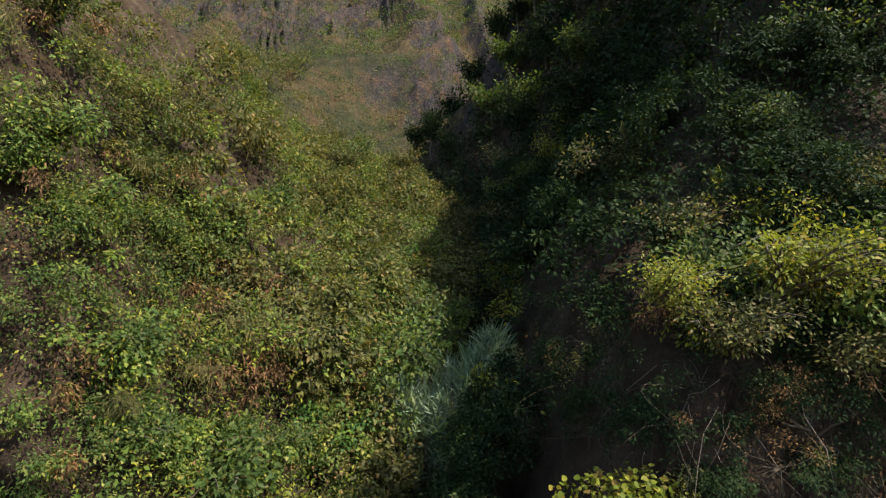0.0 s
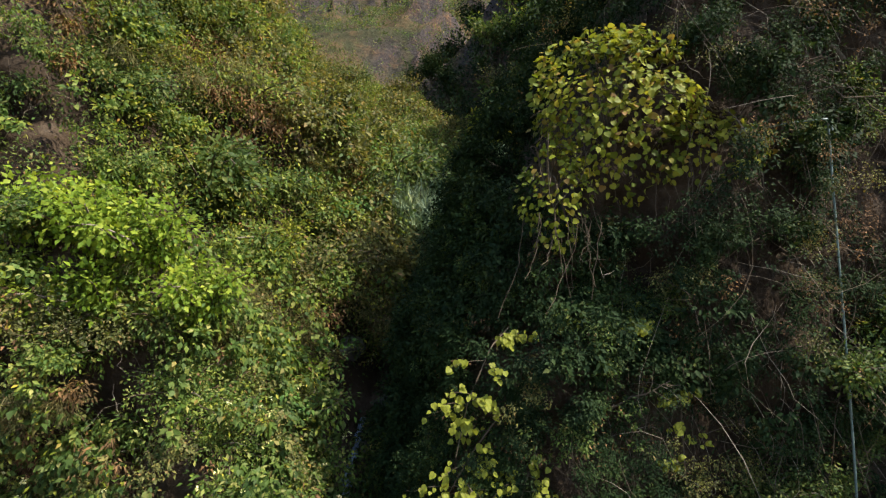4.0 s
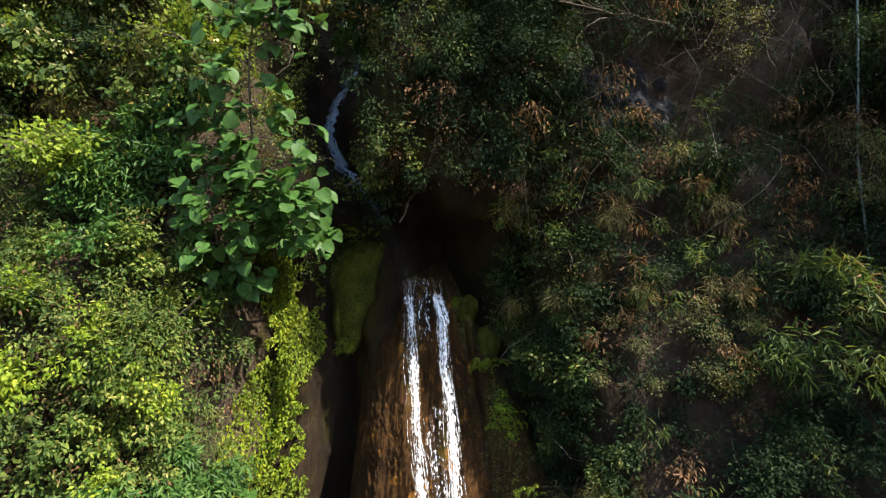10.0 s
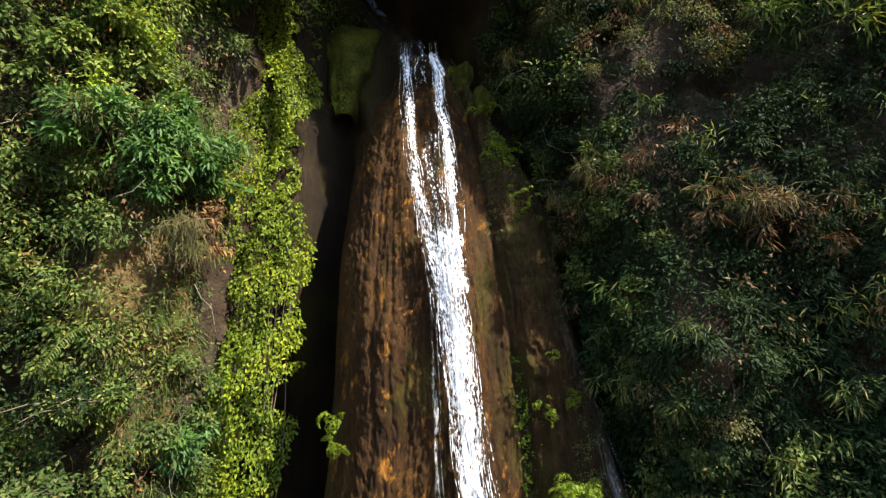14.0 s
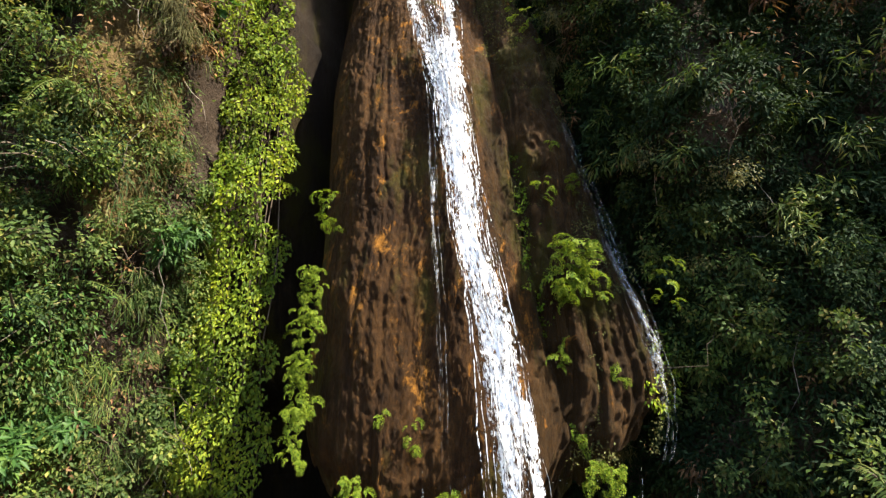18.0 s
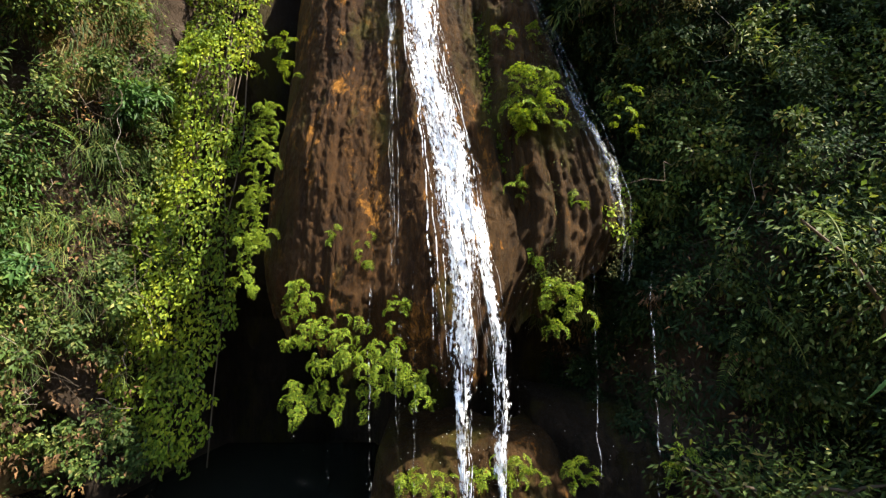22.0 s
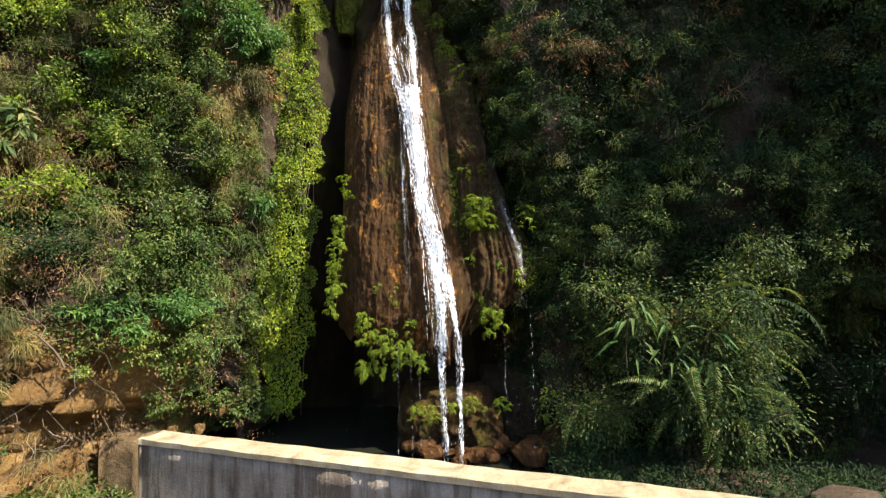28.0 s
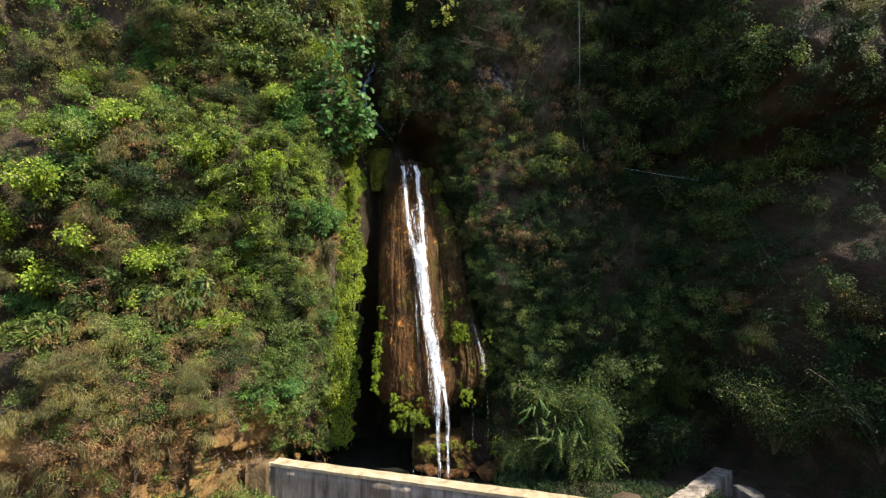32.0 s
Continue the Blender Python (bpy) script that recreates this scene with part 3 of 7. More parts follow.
def cone_clear(x, y, z):
    """Keeps the slot of the falls and the stream bed free of plants."""
    slot = (x > -2.05) & (x < np.interp(z, [2, 3.1, 3.3, 3.9, 4.6, 5.5, 6.7, 7.8, 8.4], [1.25, 1.3, 1.5, 1.62, 1.36, 1.12, 1.00, 0.62, 0.40])) & (z < 8.4)
    bed = (x > brook_x(z) - 0.30) & (x < brook_x(z) + 0.22) & (z > 8.0) & (z < 11.6) & (y < 9.0)
    bed |= (x > -0.315 * y) & (x < -0.15 * y) & (z > 9.0) & (z < 13.2) & (y < 8.5)
    bed |= (np.abs(x - stream_x(y)) < 0.25) & (z >= 11.6) & (y < 12)
    bed |= (np.abs(x - stream_x(y) - 0.3) < 0.9) & (y > 8.2) & (y < 11.6) & (z < 15.5)
    bare = ((x + 2.30) / 0.10) ** 2 + ((z - 5.5) / 0.6) ** 2 < 1
    head = (x > -1.0) & (x < 0.45) & (z > 7.8) & (z < 9.4)
    bare |= ((x - 1.80) / 0.95) ** 2 + ((z - 15.7) / 0.95) ** 2 < np.where(y < 8, 1, 0)
    bare |= ((x - 1.95) / 0.40) ** 2 + ((z - 10.2) / 0.42) ** 2 < 1
    return ~(slot | bed | bare | head)


def opening(x, y, z):
    """Where saplings or dry thicket stand instead of green cover."""
    sapling = (x > -2.3) & (x < -0.95) & (z > 8.4) & (z < 11.1)
    thicket = (x > 1.6) & (x < 6.5) & (z > 13.6) & (z < 17.7) & (y < 8) & (fbm(x * 1.3, z * 1.3, 50.0, 2) > -0.32)
    return sapling | thicket


def bush_cell(x, z, size=0.85, seed=5):
    """Which plant a spot belongs to, 0 to 1, and how far it is from the plant's middle."""
    u = x / size + 0.35 * vnoise(x * 1.3, z * 1.3, seed)
    v = z / size + 0.35 * vnoise(x * 1.3, z * 1.3, seed + 7.0)
    i, j = np.floor(u).astype(np.int64), np.floor(v).astype(np.int64)
    best, tag = np.full(u.shape, 9.0), np.zeros(u.shape)
    for a in (-1, 0, 1):
        for b in (-1, 0, 1):
            d = (u - i - a - hash3(i + a, j + b, seed)) ** 2 + (v - j - b - hash3(i + a, j + b, seed + 1)) ** 2
            tag = np.where(d < best, hash3(i + a, j + b, seed + 2), tag)
            best = np.minimum(best, d)
    return tag, np.sqrt(best)


CELL_TAG = bush_cell(CX, CZ)[0]


def cover(name, label, mat, shape, n, count, radius, size, box, keep=None, lift=0.08, patch=None, droop=0.5, up=0.6, open_too=False, bush=1.0, kind=None, plant=9):
    """One mass of undergrowth on a stretch of the slope: plants of several leafy clumps each, or an even carpet (plant=1)."""
    def wanted(x, y, z):
        ok = cone_clear(x, y, z) & (open_too | ~opening(x, y, z)) & (keep(x, y, z) if keep else True)
        return ok & (CELL_TAG >= kind[0]) & (CELL_TAG < kind[1]) if kind else ok
    p, nrm = on_slope(max(n // plant, 1), *box, lift=lift, keep=wanted)
    tag, d = bush_cell(p[:, 0], p[:, 2])
    bushy = np.sqrt(np.clip(1 - (d / 0.85) ** 2, 0, 1)) * (0.06 + 0.36 * (tag * 7.13 % 1))
    bushy = bushy + np.where(p[:, 0] > 0.8, 0.7, 0.4) * np.maximum(0, fbm(p[:, 0] * 0.75, p[:, 2] * 0.75, 40 + p[:, 1] * 0.4, 3))
    near_falls = np.where(p[:, 2] < 9, 0.2 + 0.8 * smooth((np.abs(p[:, 0] + 0.1) - 1.5) / 1.6), 1)
    mound, dm = bush_cell(p[:, 0], p[:, 2], 2.1, 15)
    off_bed = np.clip((np.abs(p[:, 0] - stream_x(p[:, 1])) - 1.0) / 1.5, 0, 1)
    bushy = bushy * near_falls + np.sqrt(np.clip(1 - (dm / 0.72) ** 2, 0, 1)) * mound * np.clip((p[:, 1] - 4.5) / 5, 0, 1) * 0.7 * off_bed
    p = p + nrm * (bushy * bush)[:, None] + np.array([0, 0, 0.3]) * bushy[:, None]
    if patch:
        freq, level, seed = patch
        k = fbm(p[:, 0] * freq, p[:, 2] * freq, seed + p[:, 1] * freq * 0.3, 3) > level
        p, nrm, near_falls = p[k], nrm[k], near_falls[k]
    if not len(p):
        return None
    grow = np.clip((p[:, 1] + 1) / 7.0, 0.75, 3.0)
    if plant > 1:
        m = len(p)
        reach = np.repeat((0.10 + 0.34 * RNG.random(m) ** 1.5) * np.clip(grow, 0.75, 2.0) * (0.35 + 0.65 * near_falls), plant)
        p, nrm, grow = (np.repeat(a, plant, 0) for a in (p, nrm, grow))
        way = unit(RNG.normal(size=p.shape) + nrm * 0.9 + np.array([0, 0, 0.25]))
        p = p + way * (reach * RNG.uniform(0.45, 1.0, len(p)))[:, None] * np.array([1.15, 0.9, 1.0])
        radius = radius * 0.72
    at, al, ou, s = clump_leaves(p, nrm, radius * grow * RNG.uniform(0.5, 1.3, len(p)), count, size * np.clip(grow, 0.8, 2.6) ** 0.7, droop, up)
    v, f = place_leaves(shape, at, al, ou, s)
    return tagged(new(name, np_mesh(name, v, f, mat, False)), label, "undergrowth", kind="stuff")


left_up = lambda x, y, z: (x < stream_x(y) - 0.2)
right_up = lambda x, y, z: (x > stream_x(y) + 0.2)

# left slope, high
HIGH = (-14, 1, 9.6, 34)
cover("slope_carpet", "low green leaves that carpet the slope", MID, LEAF_TRI, 9500, 22, 0.26, 0.062, HIGH, left_up, lift=0.02, bush=0.8, plant=1)
cover("sunlit_creepers", "dense sunlit yellow-green creepers on the slope", BRIGHT, LEAF_SMALL, 2900, 32, 0.26, 0.068, HIGH, left_up, kind=(0.0, 0.30))
cover("slope_shrubs", "mid green leafy shrubs covering the gorge slope", MID, LEAF_SMALL, 4000, 32, 0.28, 0.056, HIGH, left_up, kind=(0.26, 0.56))
cover("olive_scrub", "olive and yellowing scrub on the slope", OLIVE, LEAF_SMALL, 4200, 32, 0.24, 0.050, HIGH, left_up, kind=(0.52, 0.84))
cover("slope_dry", "brown dry stalks and dead leaves among the slope plants", DRY, LEAF_SLIM, 900, 20, 0.24, 0.085, HIGH, left_up, lift=0.10, droop=0.8, kind=(0.80, 1.01))
cover("slope_dry_leaves", "dead leaves caught among the creepers", DRY, LEAF_TRI, 1200, 12, 0.26, 0.06, HIGH, left_up, lift=0.14, droop=0.8, plant=1)
cover("upper_slope_scrub", "green and olive scrub on the upper slope", MID, LEAF_SMALL, 3000, 26, 0.24, 0.055, (-14, -5, 19, 40), left_up, plant=4)
cover("upper_slope_olive", "olive and yellowing scrub on the upper slope", OLIVE, LEAF_SMALL, 2400, 26, 0.24, 0.052, (-14, -4, 18, 40), left_up, plant=4)
cover("slope_straw", "tan dry grass among the slope plants", STRAW, LEAF_GRASS, 500, 34, 0.22, 0.19, (-12, -1.6, 8.5, 26), left_up, kind=(0.72, 1.01), lift=0.10, droop=0.9)
cover("yellow_leaves", "yellow and pale fading leaves among the creepers", YELLOW, LEAF_SMALL, 2600, 7, 0.34, 0.065, (-10, 1, 9.6, 32), left_up, lift=0.24, plant=1)
# left face, low
LOW = (-11, -0.9, 3.15, 11.4)
cover("face_carpet", "low green leaves that carpet the sunlit cliff", MID, LEAF_TRI, 7500, 24, 0.18, 0.046, (-11, -0.9, 2.9, 11.4), lift=0.0, patch=(1.1, -0.42, 30.0), open_too=True, bush=0.7, plant=1)
cover("face_herbs", "mid green herbs and shrubs on the sunlit cliff", MID, LEAF_SMALL, 1700, 40, 0.20, 0.042, LOW, kind=(0.0, 0.20))
cover("face_bright", "bright green leafy plants on the sunlit cliff", BRIGHT, LEAF_SMALL, 1700, 34, 0.18, 0.052, LOW, kind=(0.20, 0.40))
cover("face_cool", "fresh green plants with pointed leaves on the sunlit cliff", COOL, LEAF_SLIM, 1800, 34, 0.20, 0.085, LOW, kind=(0.40, 0.57))
cover("fine_scrub", "fine-leaved feathery olive scrub on the sunlit cliff", OLIVE, LEAF_TRI, 2500, 46, 0.20, 0.032, LOW, kind=(0.57, 0.76), lift=0.12)
cover("feathery_grass", "feathery olive grass on the sunlit cliff", OLIVE, LEAF_GRASS, 1000, 44, 0.20, 0.16, LOW, kind=(0.52, 0.82), lift=0.12, droop=1.0)
cover("face_dry", "brown dry leaves and stalks on the cliff", DRY, LEAF_SLIM, 1700, 20, 0.16, 0.075, (-11, -1.7, 1.6, 11), kind=(0.70, 0.90), lift=0.05, droop=0.9)
cover("dead_leaves", "dead brown leaves caught among the plants", DRY, LEAF_TRI, 1500, 12, 0.18, 0.05, (-11, -1.7, 1.6, 11), lift=0.06, droop=0.9, plant=1)
cover("straw", "tan dry grass hanging on the sunlit cliff", STRAW, LEAF_GRASS, 620, 36, 0.17, 0.17, (-11, -1.95, 2.0, 9.5), kind=(0.62, 0.90), lift=0.08, droop=1.2)
cover("face_bamboo", "tufts of narrow drooping bamboo leaves on the cliff", MID, LEAF_SLIM, 560, 22, 0.20, 0.17, (-11, -1.9, 3.3, 11), kind=(0.88, 1.01), lift=0.12, droop=0.6)
# right cliff, where the darkest leaf colour stands in for shade
SLENDER = (LEAF_SLIM[0] * np.array([0.5, 1, 1]), LEAF_SLIM[1])
DIM = (-0.8, 14, 1.2, 18)
cover("dry_thicket", "brown leafless thicket with a few dead leaves", DRY, LEAF_TRI, 520, 18, 0.24, 0.038, (1.4, 6.5, 13.4, 17.8), right_up, lift=0.12, droop=0.9, open_too=True)
cover("thicket_scrub", "dull brown and olive scrub in the dry thicket", OLIVE, LEAF_TRI, 520, 28, 0.22, 0.036, (1.0, 6.5, 13.2, 17.8), right_up, lift=0.06, open_too=True, patch=(0.9, -0.2, 57.0))
# dark leaves spread over the thicket in place of a cast shadow
cover("thicket_shade_leaves", "leaves coloured dark as shade in the dry thicket", DARK_SHADED, LEAF_TRI, 2300, 28, 0.22, 0.05, (0.4, 6.5, 12.6, 17.8), right_up, lift=0.02, open_too=True)
cover("shade_carpet", "low dark leaves that carpet the shaded cliff", DARK_SHADED, LEAF_SLIM, 8500, 24, 0.18, 0.060, (-0.8, 14, 1.2, 24), right_up, lift=0.02, patch=(0.9, -0.62, 31.0), plant=1)
cover("shade_shrubs", "small-leaved shrubs on the shaded cliff, shade in their green", DARK_SHADED, LEAF_TRI, 2400, 46, 0.24, 0.048, DIM, right_up, kind=(0.0, 0.26))
cover("fine_shade_scrub", "fine-leaved dark scrub on the shaded cliff", DARK_SHADED, LEAF_TRI, 2200, 48, 0.22, 0.034, DIM, right_up, kind=(0.24, 0.44), lift=0.12)
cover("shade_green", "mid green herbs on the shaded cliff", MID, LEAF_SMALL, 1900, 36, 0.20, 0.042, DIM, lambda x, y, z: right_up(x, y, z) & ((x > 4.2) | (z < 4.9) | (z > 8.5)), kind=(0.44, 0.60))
cover("shade_pointed", "dark plants with pointed leaves on the shaded cliff", DARK_SHADED, LEAF_SLIM, 1700, 36, 0.22, 0.078, DIM, right_up, kind=(0.56, 0.72))
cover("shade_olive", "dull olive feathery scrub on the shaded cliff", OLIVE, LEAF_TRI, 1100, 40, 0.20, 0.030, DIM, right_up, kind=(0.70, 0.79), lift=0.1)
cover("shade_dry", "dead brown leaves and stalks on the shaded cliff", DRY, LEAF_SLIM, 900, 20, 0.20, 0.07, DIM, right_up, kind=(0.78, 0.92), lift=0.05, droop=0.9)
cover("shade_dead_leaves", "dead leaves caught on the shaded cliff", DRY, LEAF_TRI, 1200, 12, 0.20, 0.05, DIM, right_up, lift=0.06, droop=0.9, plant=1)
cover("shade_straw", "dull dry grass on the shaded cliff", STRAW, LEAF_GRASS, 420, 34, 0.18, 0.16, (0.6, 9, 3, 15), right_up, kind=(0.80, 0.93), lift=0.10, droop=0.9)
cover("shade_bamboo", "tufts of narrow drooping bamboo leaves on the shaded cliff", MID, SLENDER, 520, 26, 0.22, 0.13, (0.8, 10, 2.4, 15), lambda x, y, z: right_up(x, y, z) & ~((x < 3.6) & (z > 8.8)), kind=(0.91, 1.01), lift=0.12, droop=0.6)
cover("upper_shrubs", "shrubs on the upper shaded slope, shade in their green", DARK_SHADED, LEAF_SMALL, 2300, 34, 0.28, 0.06, (2.5, 9, 15.8, 24), lambda x, y, z: right_up(x, y, z) & ((z > 17.5) | (x > 6)), lift=0.1)
cover("mouth_plants", "dark leafy plants on the shaded mouth of the gorge", DARK_SHADED, LEAF_SLIM, 1500, 28, 0.17, 0.065, (-1.2, 2.2, 9.4, 14.5), lambda x, y, z: right_up(x, y, z) & (y < 8), lift=0.03, patch=(1.2, -0.4, 51.0), bush=0.6)
cover("mouth_herbs", "green herbs on the shaded mouth of the gorge", MID, LEAF_SMALL, 500, 28, 0.16, 0.045, (-1.2, 2.4, 9.0, 14.5), lambda x, y, z: right_up(x, y, z) & (y < 8), lift=0.05, patch=(1.2, 0.0, 52.0), bush=0.6)
cover("mouth_dead_leaves", "dead leaves and stalks at the mouth of the gorge", DRY, LEAF_SLIM, 220, 16, 0.16, 0.07, (-1.0, 2.4, 9.0, 14.5), lambda x, y, z: right_up(x, y, z) & (y < 8), lift=0.03, patch=(1.2, -0.05, 53.0), bush=0.6, plant=1)
cover("mouth_thicket", "dark tangled leaves at the mouth of the gorge", DARK_SHADED, LEAF_TRI, 1500, 30, 0.20, 0.055, (0.2, 2.8, 12.8, 17.2), lambda x, y, z: right_up(x, y, z) & (y < 9), lift=0.04, open_too=True)
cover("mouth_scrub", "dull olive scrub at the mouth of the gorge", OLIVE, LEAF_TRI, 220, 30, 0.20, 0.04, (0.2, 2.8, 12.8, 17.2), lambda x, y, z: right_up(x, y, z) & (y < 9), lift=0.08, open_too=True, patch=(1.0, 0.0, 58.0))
cover("gorge_wood", "woods on the steep shaded side, shade in their green", DARK_SHADED, LEAF_SMALL, 4000, 24, 0.30, 0.09, (0.0, 14, 13, 40), lambda x, y, z: right_up(x, y, z) & (y < 13), patch=(0.4, -0.35, 11.0), plant=3)
cover("deep_wood", "dark trees and shrubs far back on the shaded side", DARK_SHADED, LEAF_SMALL, 2200, 34, 0.38, 0.11, (-3, 14, 12, 40), lambda x, y, z: right_up(x, y, z) & (y > 10), plant=3)
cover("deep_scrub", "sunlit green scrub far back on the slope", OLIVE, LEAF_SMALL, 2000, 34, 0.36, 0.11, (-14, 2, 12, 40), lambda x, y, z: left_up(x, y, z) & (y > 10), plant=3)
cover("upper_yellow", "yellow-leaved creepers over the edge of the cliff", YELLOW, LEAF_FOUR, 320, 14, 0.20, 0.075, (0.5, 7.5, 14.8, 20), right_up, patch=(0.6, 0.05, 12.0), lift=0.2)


cover("shade_creepers", "dark fine-leaved creepers over the shaded cliff", DARK_SHADED, LEAF_SLIM, 5200, 26, 0.18, 0.055, (0.8, 10, 2.0, 15), right_up, lift=0.05, plant=4, bush=0.8)
cover("shade_ridge_leaves", "dark narrow leaves over the shaded ridge", DARK_SHADED, LEAF_SLIM, 2600, 24, 0.16, 0.055, (1.2, 3.4, 3.0, 6.6), lift=0.07, plant=1, bush=0.3)
cover("mouth_edge_leaves", "dark narrow leaves on the edge of the gorge mouth", DARK_SHADED, LEAF_SLIM, 800, 24, 0.16, 0.06, (-0.62, 0.9, 10.7, 13.0), lambda x, y, z: y < 6.2, lift=0.07, plant=1, bush=0.3)
cover("mouth_edge_herbs", "small green herbs on the edge of the gorge mouth", MID, LEAF_SMALL, 260, 24, 0.14, 0.045, (-0.55, 0.9, 10.7, 13.0), lambda x, y, z: y < 6.2, lift=0.09, plant=1, bush=0.3)
cover("shade_ferns", "tufts of narrow fern and bamboo leaves on the shaded cliff", MID, SLENDER, 420, 22, 0.18, 0.10, (1.2, 5.0, 3.0, 10), right_up, lift=0.12, droop=0.8, patch=(0.9, -0.05, 71.0), plant=3)
cover("shade_low_green", "green leafy herbs low on the shaded cliff", MID, LEAF_SMALL, 1100, 30, 0.18, 0.042, (1.7, 6.0, 2.6, 4.8), lift=0.16, patch=(0.8, -0.15, 78.0), plant=6)
cover("shade_brown_fronds", "brown and red dying fronds on the shaded cliff", DRY, SLENDER, 260, 20, 0.18, 0.11, (1.2, 6.0, 5.5, 11), right_up, lift=0.14, droop=0.7, patch=(0.8, 0.0, 74.0), plant=3)
cover("face_lime", "lime green leafy herbs on the sunlit cliff", LIME, LEAF_SMALL, 800, 28, 0.17, 0.046, (-4.6, -2.2, 4.2, 9.6), lift=0.14, patch=(0.9, 0.0, 75.0), plant=6)
cover("slope_leaf_specks", "sprays of yellow-green leaves standing out of the scrub", BRIGHT, LEAF_FOUR, 1500, 12, 0.24, 0.085, (-9, -0.6, 12.5, 22), left_up, lift=0.32, patch=(0.5, -0.1, 76.0), plant=5)
cover("slope_green_sprays", "fresh green leafy sprays on the slope", COOL, LEAF_FOUR, 700, 14, 0.24, 0.075, (-7, -0.4, 11.5, 19), left_up, lift=0.28, patch=(0.5, 0.05, 77.0), plant=7)
cover("bank_dry_creepers", "brown dry creepers and stalks tangled over the low cliff", DRY, LEAF_TRI, 900, 20, 0.20, 0.040, (-6.2, -3.4, 2.4, 5.6), lambda x, y, z: (x < -4.2) | (z > 3.1), lift=0.16, droop=0.9, patch=(0.8, -0.12, 72.0), plant=4)
cover("bank_straw", "tan dry grass tangled over the low cliff", STRAW, LEAF_GRASS, 260, 34, 0.18, 0.17, (-6.2, -3.2, 1.6, 5.2), lift=0.12, droop=1.0, patch=(0.8, -0.05, 73.0), plant=2)

# ---------------------------------------------------------------- woods and scrub of the far valley
def far_cover(name, label, mat, n, y0, y1, count, radius, size, level, seed, side=None):
    y = y0 + (y1 - y0) * RNG.random(n) ** 0.8
    x = RNG.uniform(-1.15, 1.15, n) * (y + 4)
    if side is not None:
        k = side(x, y)
        x, y = x[k], y[k]
    k = fbm(x * 0.09, y * 0.09, seed, 3) > level
    x, y = x[k], y[k]
    z = hill(x, y)
    g = np.clip(y / 30, 0.8, 3.0)
    p = np.stack([x, y, z + radius * g * 0.5], -1)
    out = np.tile(np.array([[0, -0.6, 0.8]]), (len(p), 1))
    at, al, ou, s = clump_leaves(p, out, radius * g * RNG.uniform(0.6, 1.4, len(p)), count, size * g, 0.3, 0.7, 0.9)
    v, f = place_leaves(LEAF_TRI, at, al, ou, s * 1.1)
    tagged(new(name, np_mesh(name, v, f, mat, False)), label, "woods", kind="stuff")


cover("creeper_flowers", "small cream flowers dotted over the creepers", FLOWER, LEAF_FOUR, 110, 7, 0.035, 0.034, (-4.2, -1.7, 10.2, 12.6), left_up, lift=0.42, plant=1, open_too=True)
cover("broad_creepers", "creeper with broad green leaves hanging down the sunlit slope", MID, LEAF_FOUR, 800, 12, 0.17, 0.088, (-4.8, -1.7, 9.8, 13.2), lambda x, y, z: left_up(x, y, z) & (y < 7), lift=0.22, droop=1.2, up=0.2, plant=4)
cover("edge_grass", "hanging olive and tan grass beside the creeper", MID, LEAF_GRASS, 170, 44, 0.17, 0.14, (-2.75, -2.0, 2.6, 8.6), lift=0.08, droop=1.4, bush=0.3, plant=1)
cover("edge_herbs", "small bright leaves beside the creeper", BRIGHT, LEAF_SMALL, 520, 28, 0.15, 0.042, (-2.8, -2.0, 2.4, 8.8), lift=0.08, patch=(1.5, -0.1, 44.0), bush=0.4)
cover("gorge_floor_plants", "plants crowding the bed of the gorge, shade in their green", DARK_SHADED, LEAF_SMALL, 2600, 34, 0.26, 0.06, (-0.6, 5.0, 11.3, 16.5), lambda x, y, z: right_up(x, y, z) & (y > 6.2) & (y < 14), lift=0.1, patch=(0.6, -0.45, 45.0))
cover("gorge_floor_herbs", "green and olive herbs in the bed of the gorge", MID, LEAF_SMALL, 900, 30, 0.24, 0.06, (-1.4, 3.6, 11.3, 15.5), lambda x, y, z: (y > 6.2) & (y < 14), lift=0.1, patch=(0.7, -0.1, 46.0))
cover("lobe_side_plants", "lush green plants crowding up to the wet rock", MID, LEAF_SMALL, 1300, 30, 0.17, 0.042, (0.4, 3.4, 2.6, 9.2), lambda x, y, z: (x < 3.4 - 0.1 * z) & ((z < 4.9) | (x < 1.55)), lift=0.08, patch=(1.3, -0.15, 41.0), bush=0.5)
cover("lobe_side_shrubs", "dark leafy shrubs beside the wet rock", DARK_SHADED, LEAF_SMALL, 1700, 32, 0.18, 0.050, (0.3, 4.2, 2.4, 9.4), lift=0.06, patch=(1.1, -0.35, 42.0), bush=0.5)
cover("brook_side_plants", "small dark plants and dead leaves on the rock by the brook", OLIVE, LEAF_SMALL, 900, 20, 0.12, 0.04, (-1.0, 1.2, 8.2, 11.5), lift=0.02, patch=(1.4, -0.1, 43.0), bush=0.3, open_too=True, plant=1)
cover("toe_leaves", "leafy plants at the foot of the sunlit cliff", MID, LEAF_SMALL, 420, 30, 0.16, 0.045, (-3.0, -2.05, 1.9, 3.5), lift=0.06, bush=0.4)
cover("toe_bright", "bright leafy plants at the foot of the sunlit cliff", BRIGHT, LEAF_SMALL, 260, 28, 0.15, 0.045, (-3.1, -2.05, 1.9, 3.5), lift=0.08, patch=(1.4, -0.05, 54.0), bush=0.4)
cover("spur_plants", "dark leafy plants on the shaded spur", DARK_SHADED, LEAF_TRI, 2600, 32, 0.30, 0.085, (4.5, 10.5, 3.5, 13.5), lift=0.05, patch=(0.8, -0.3, 55.0))
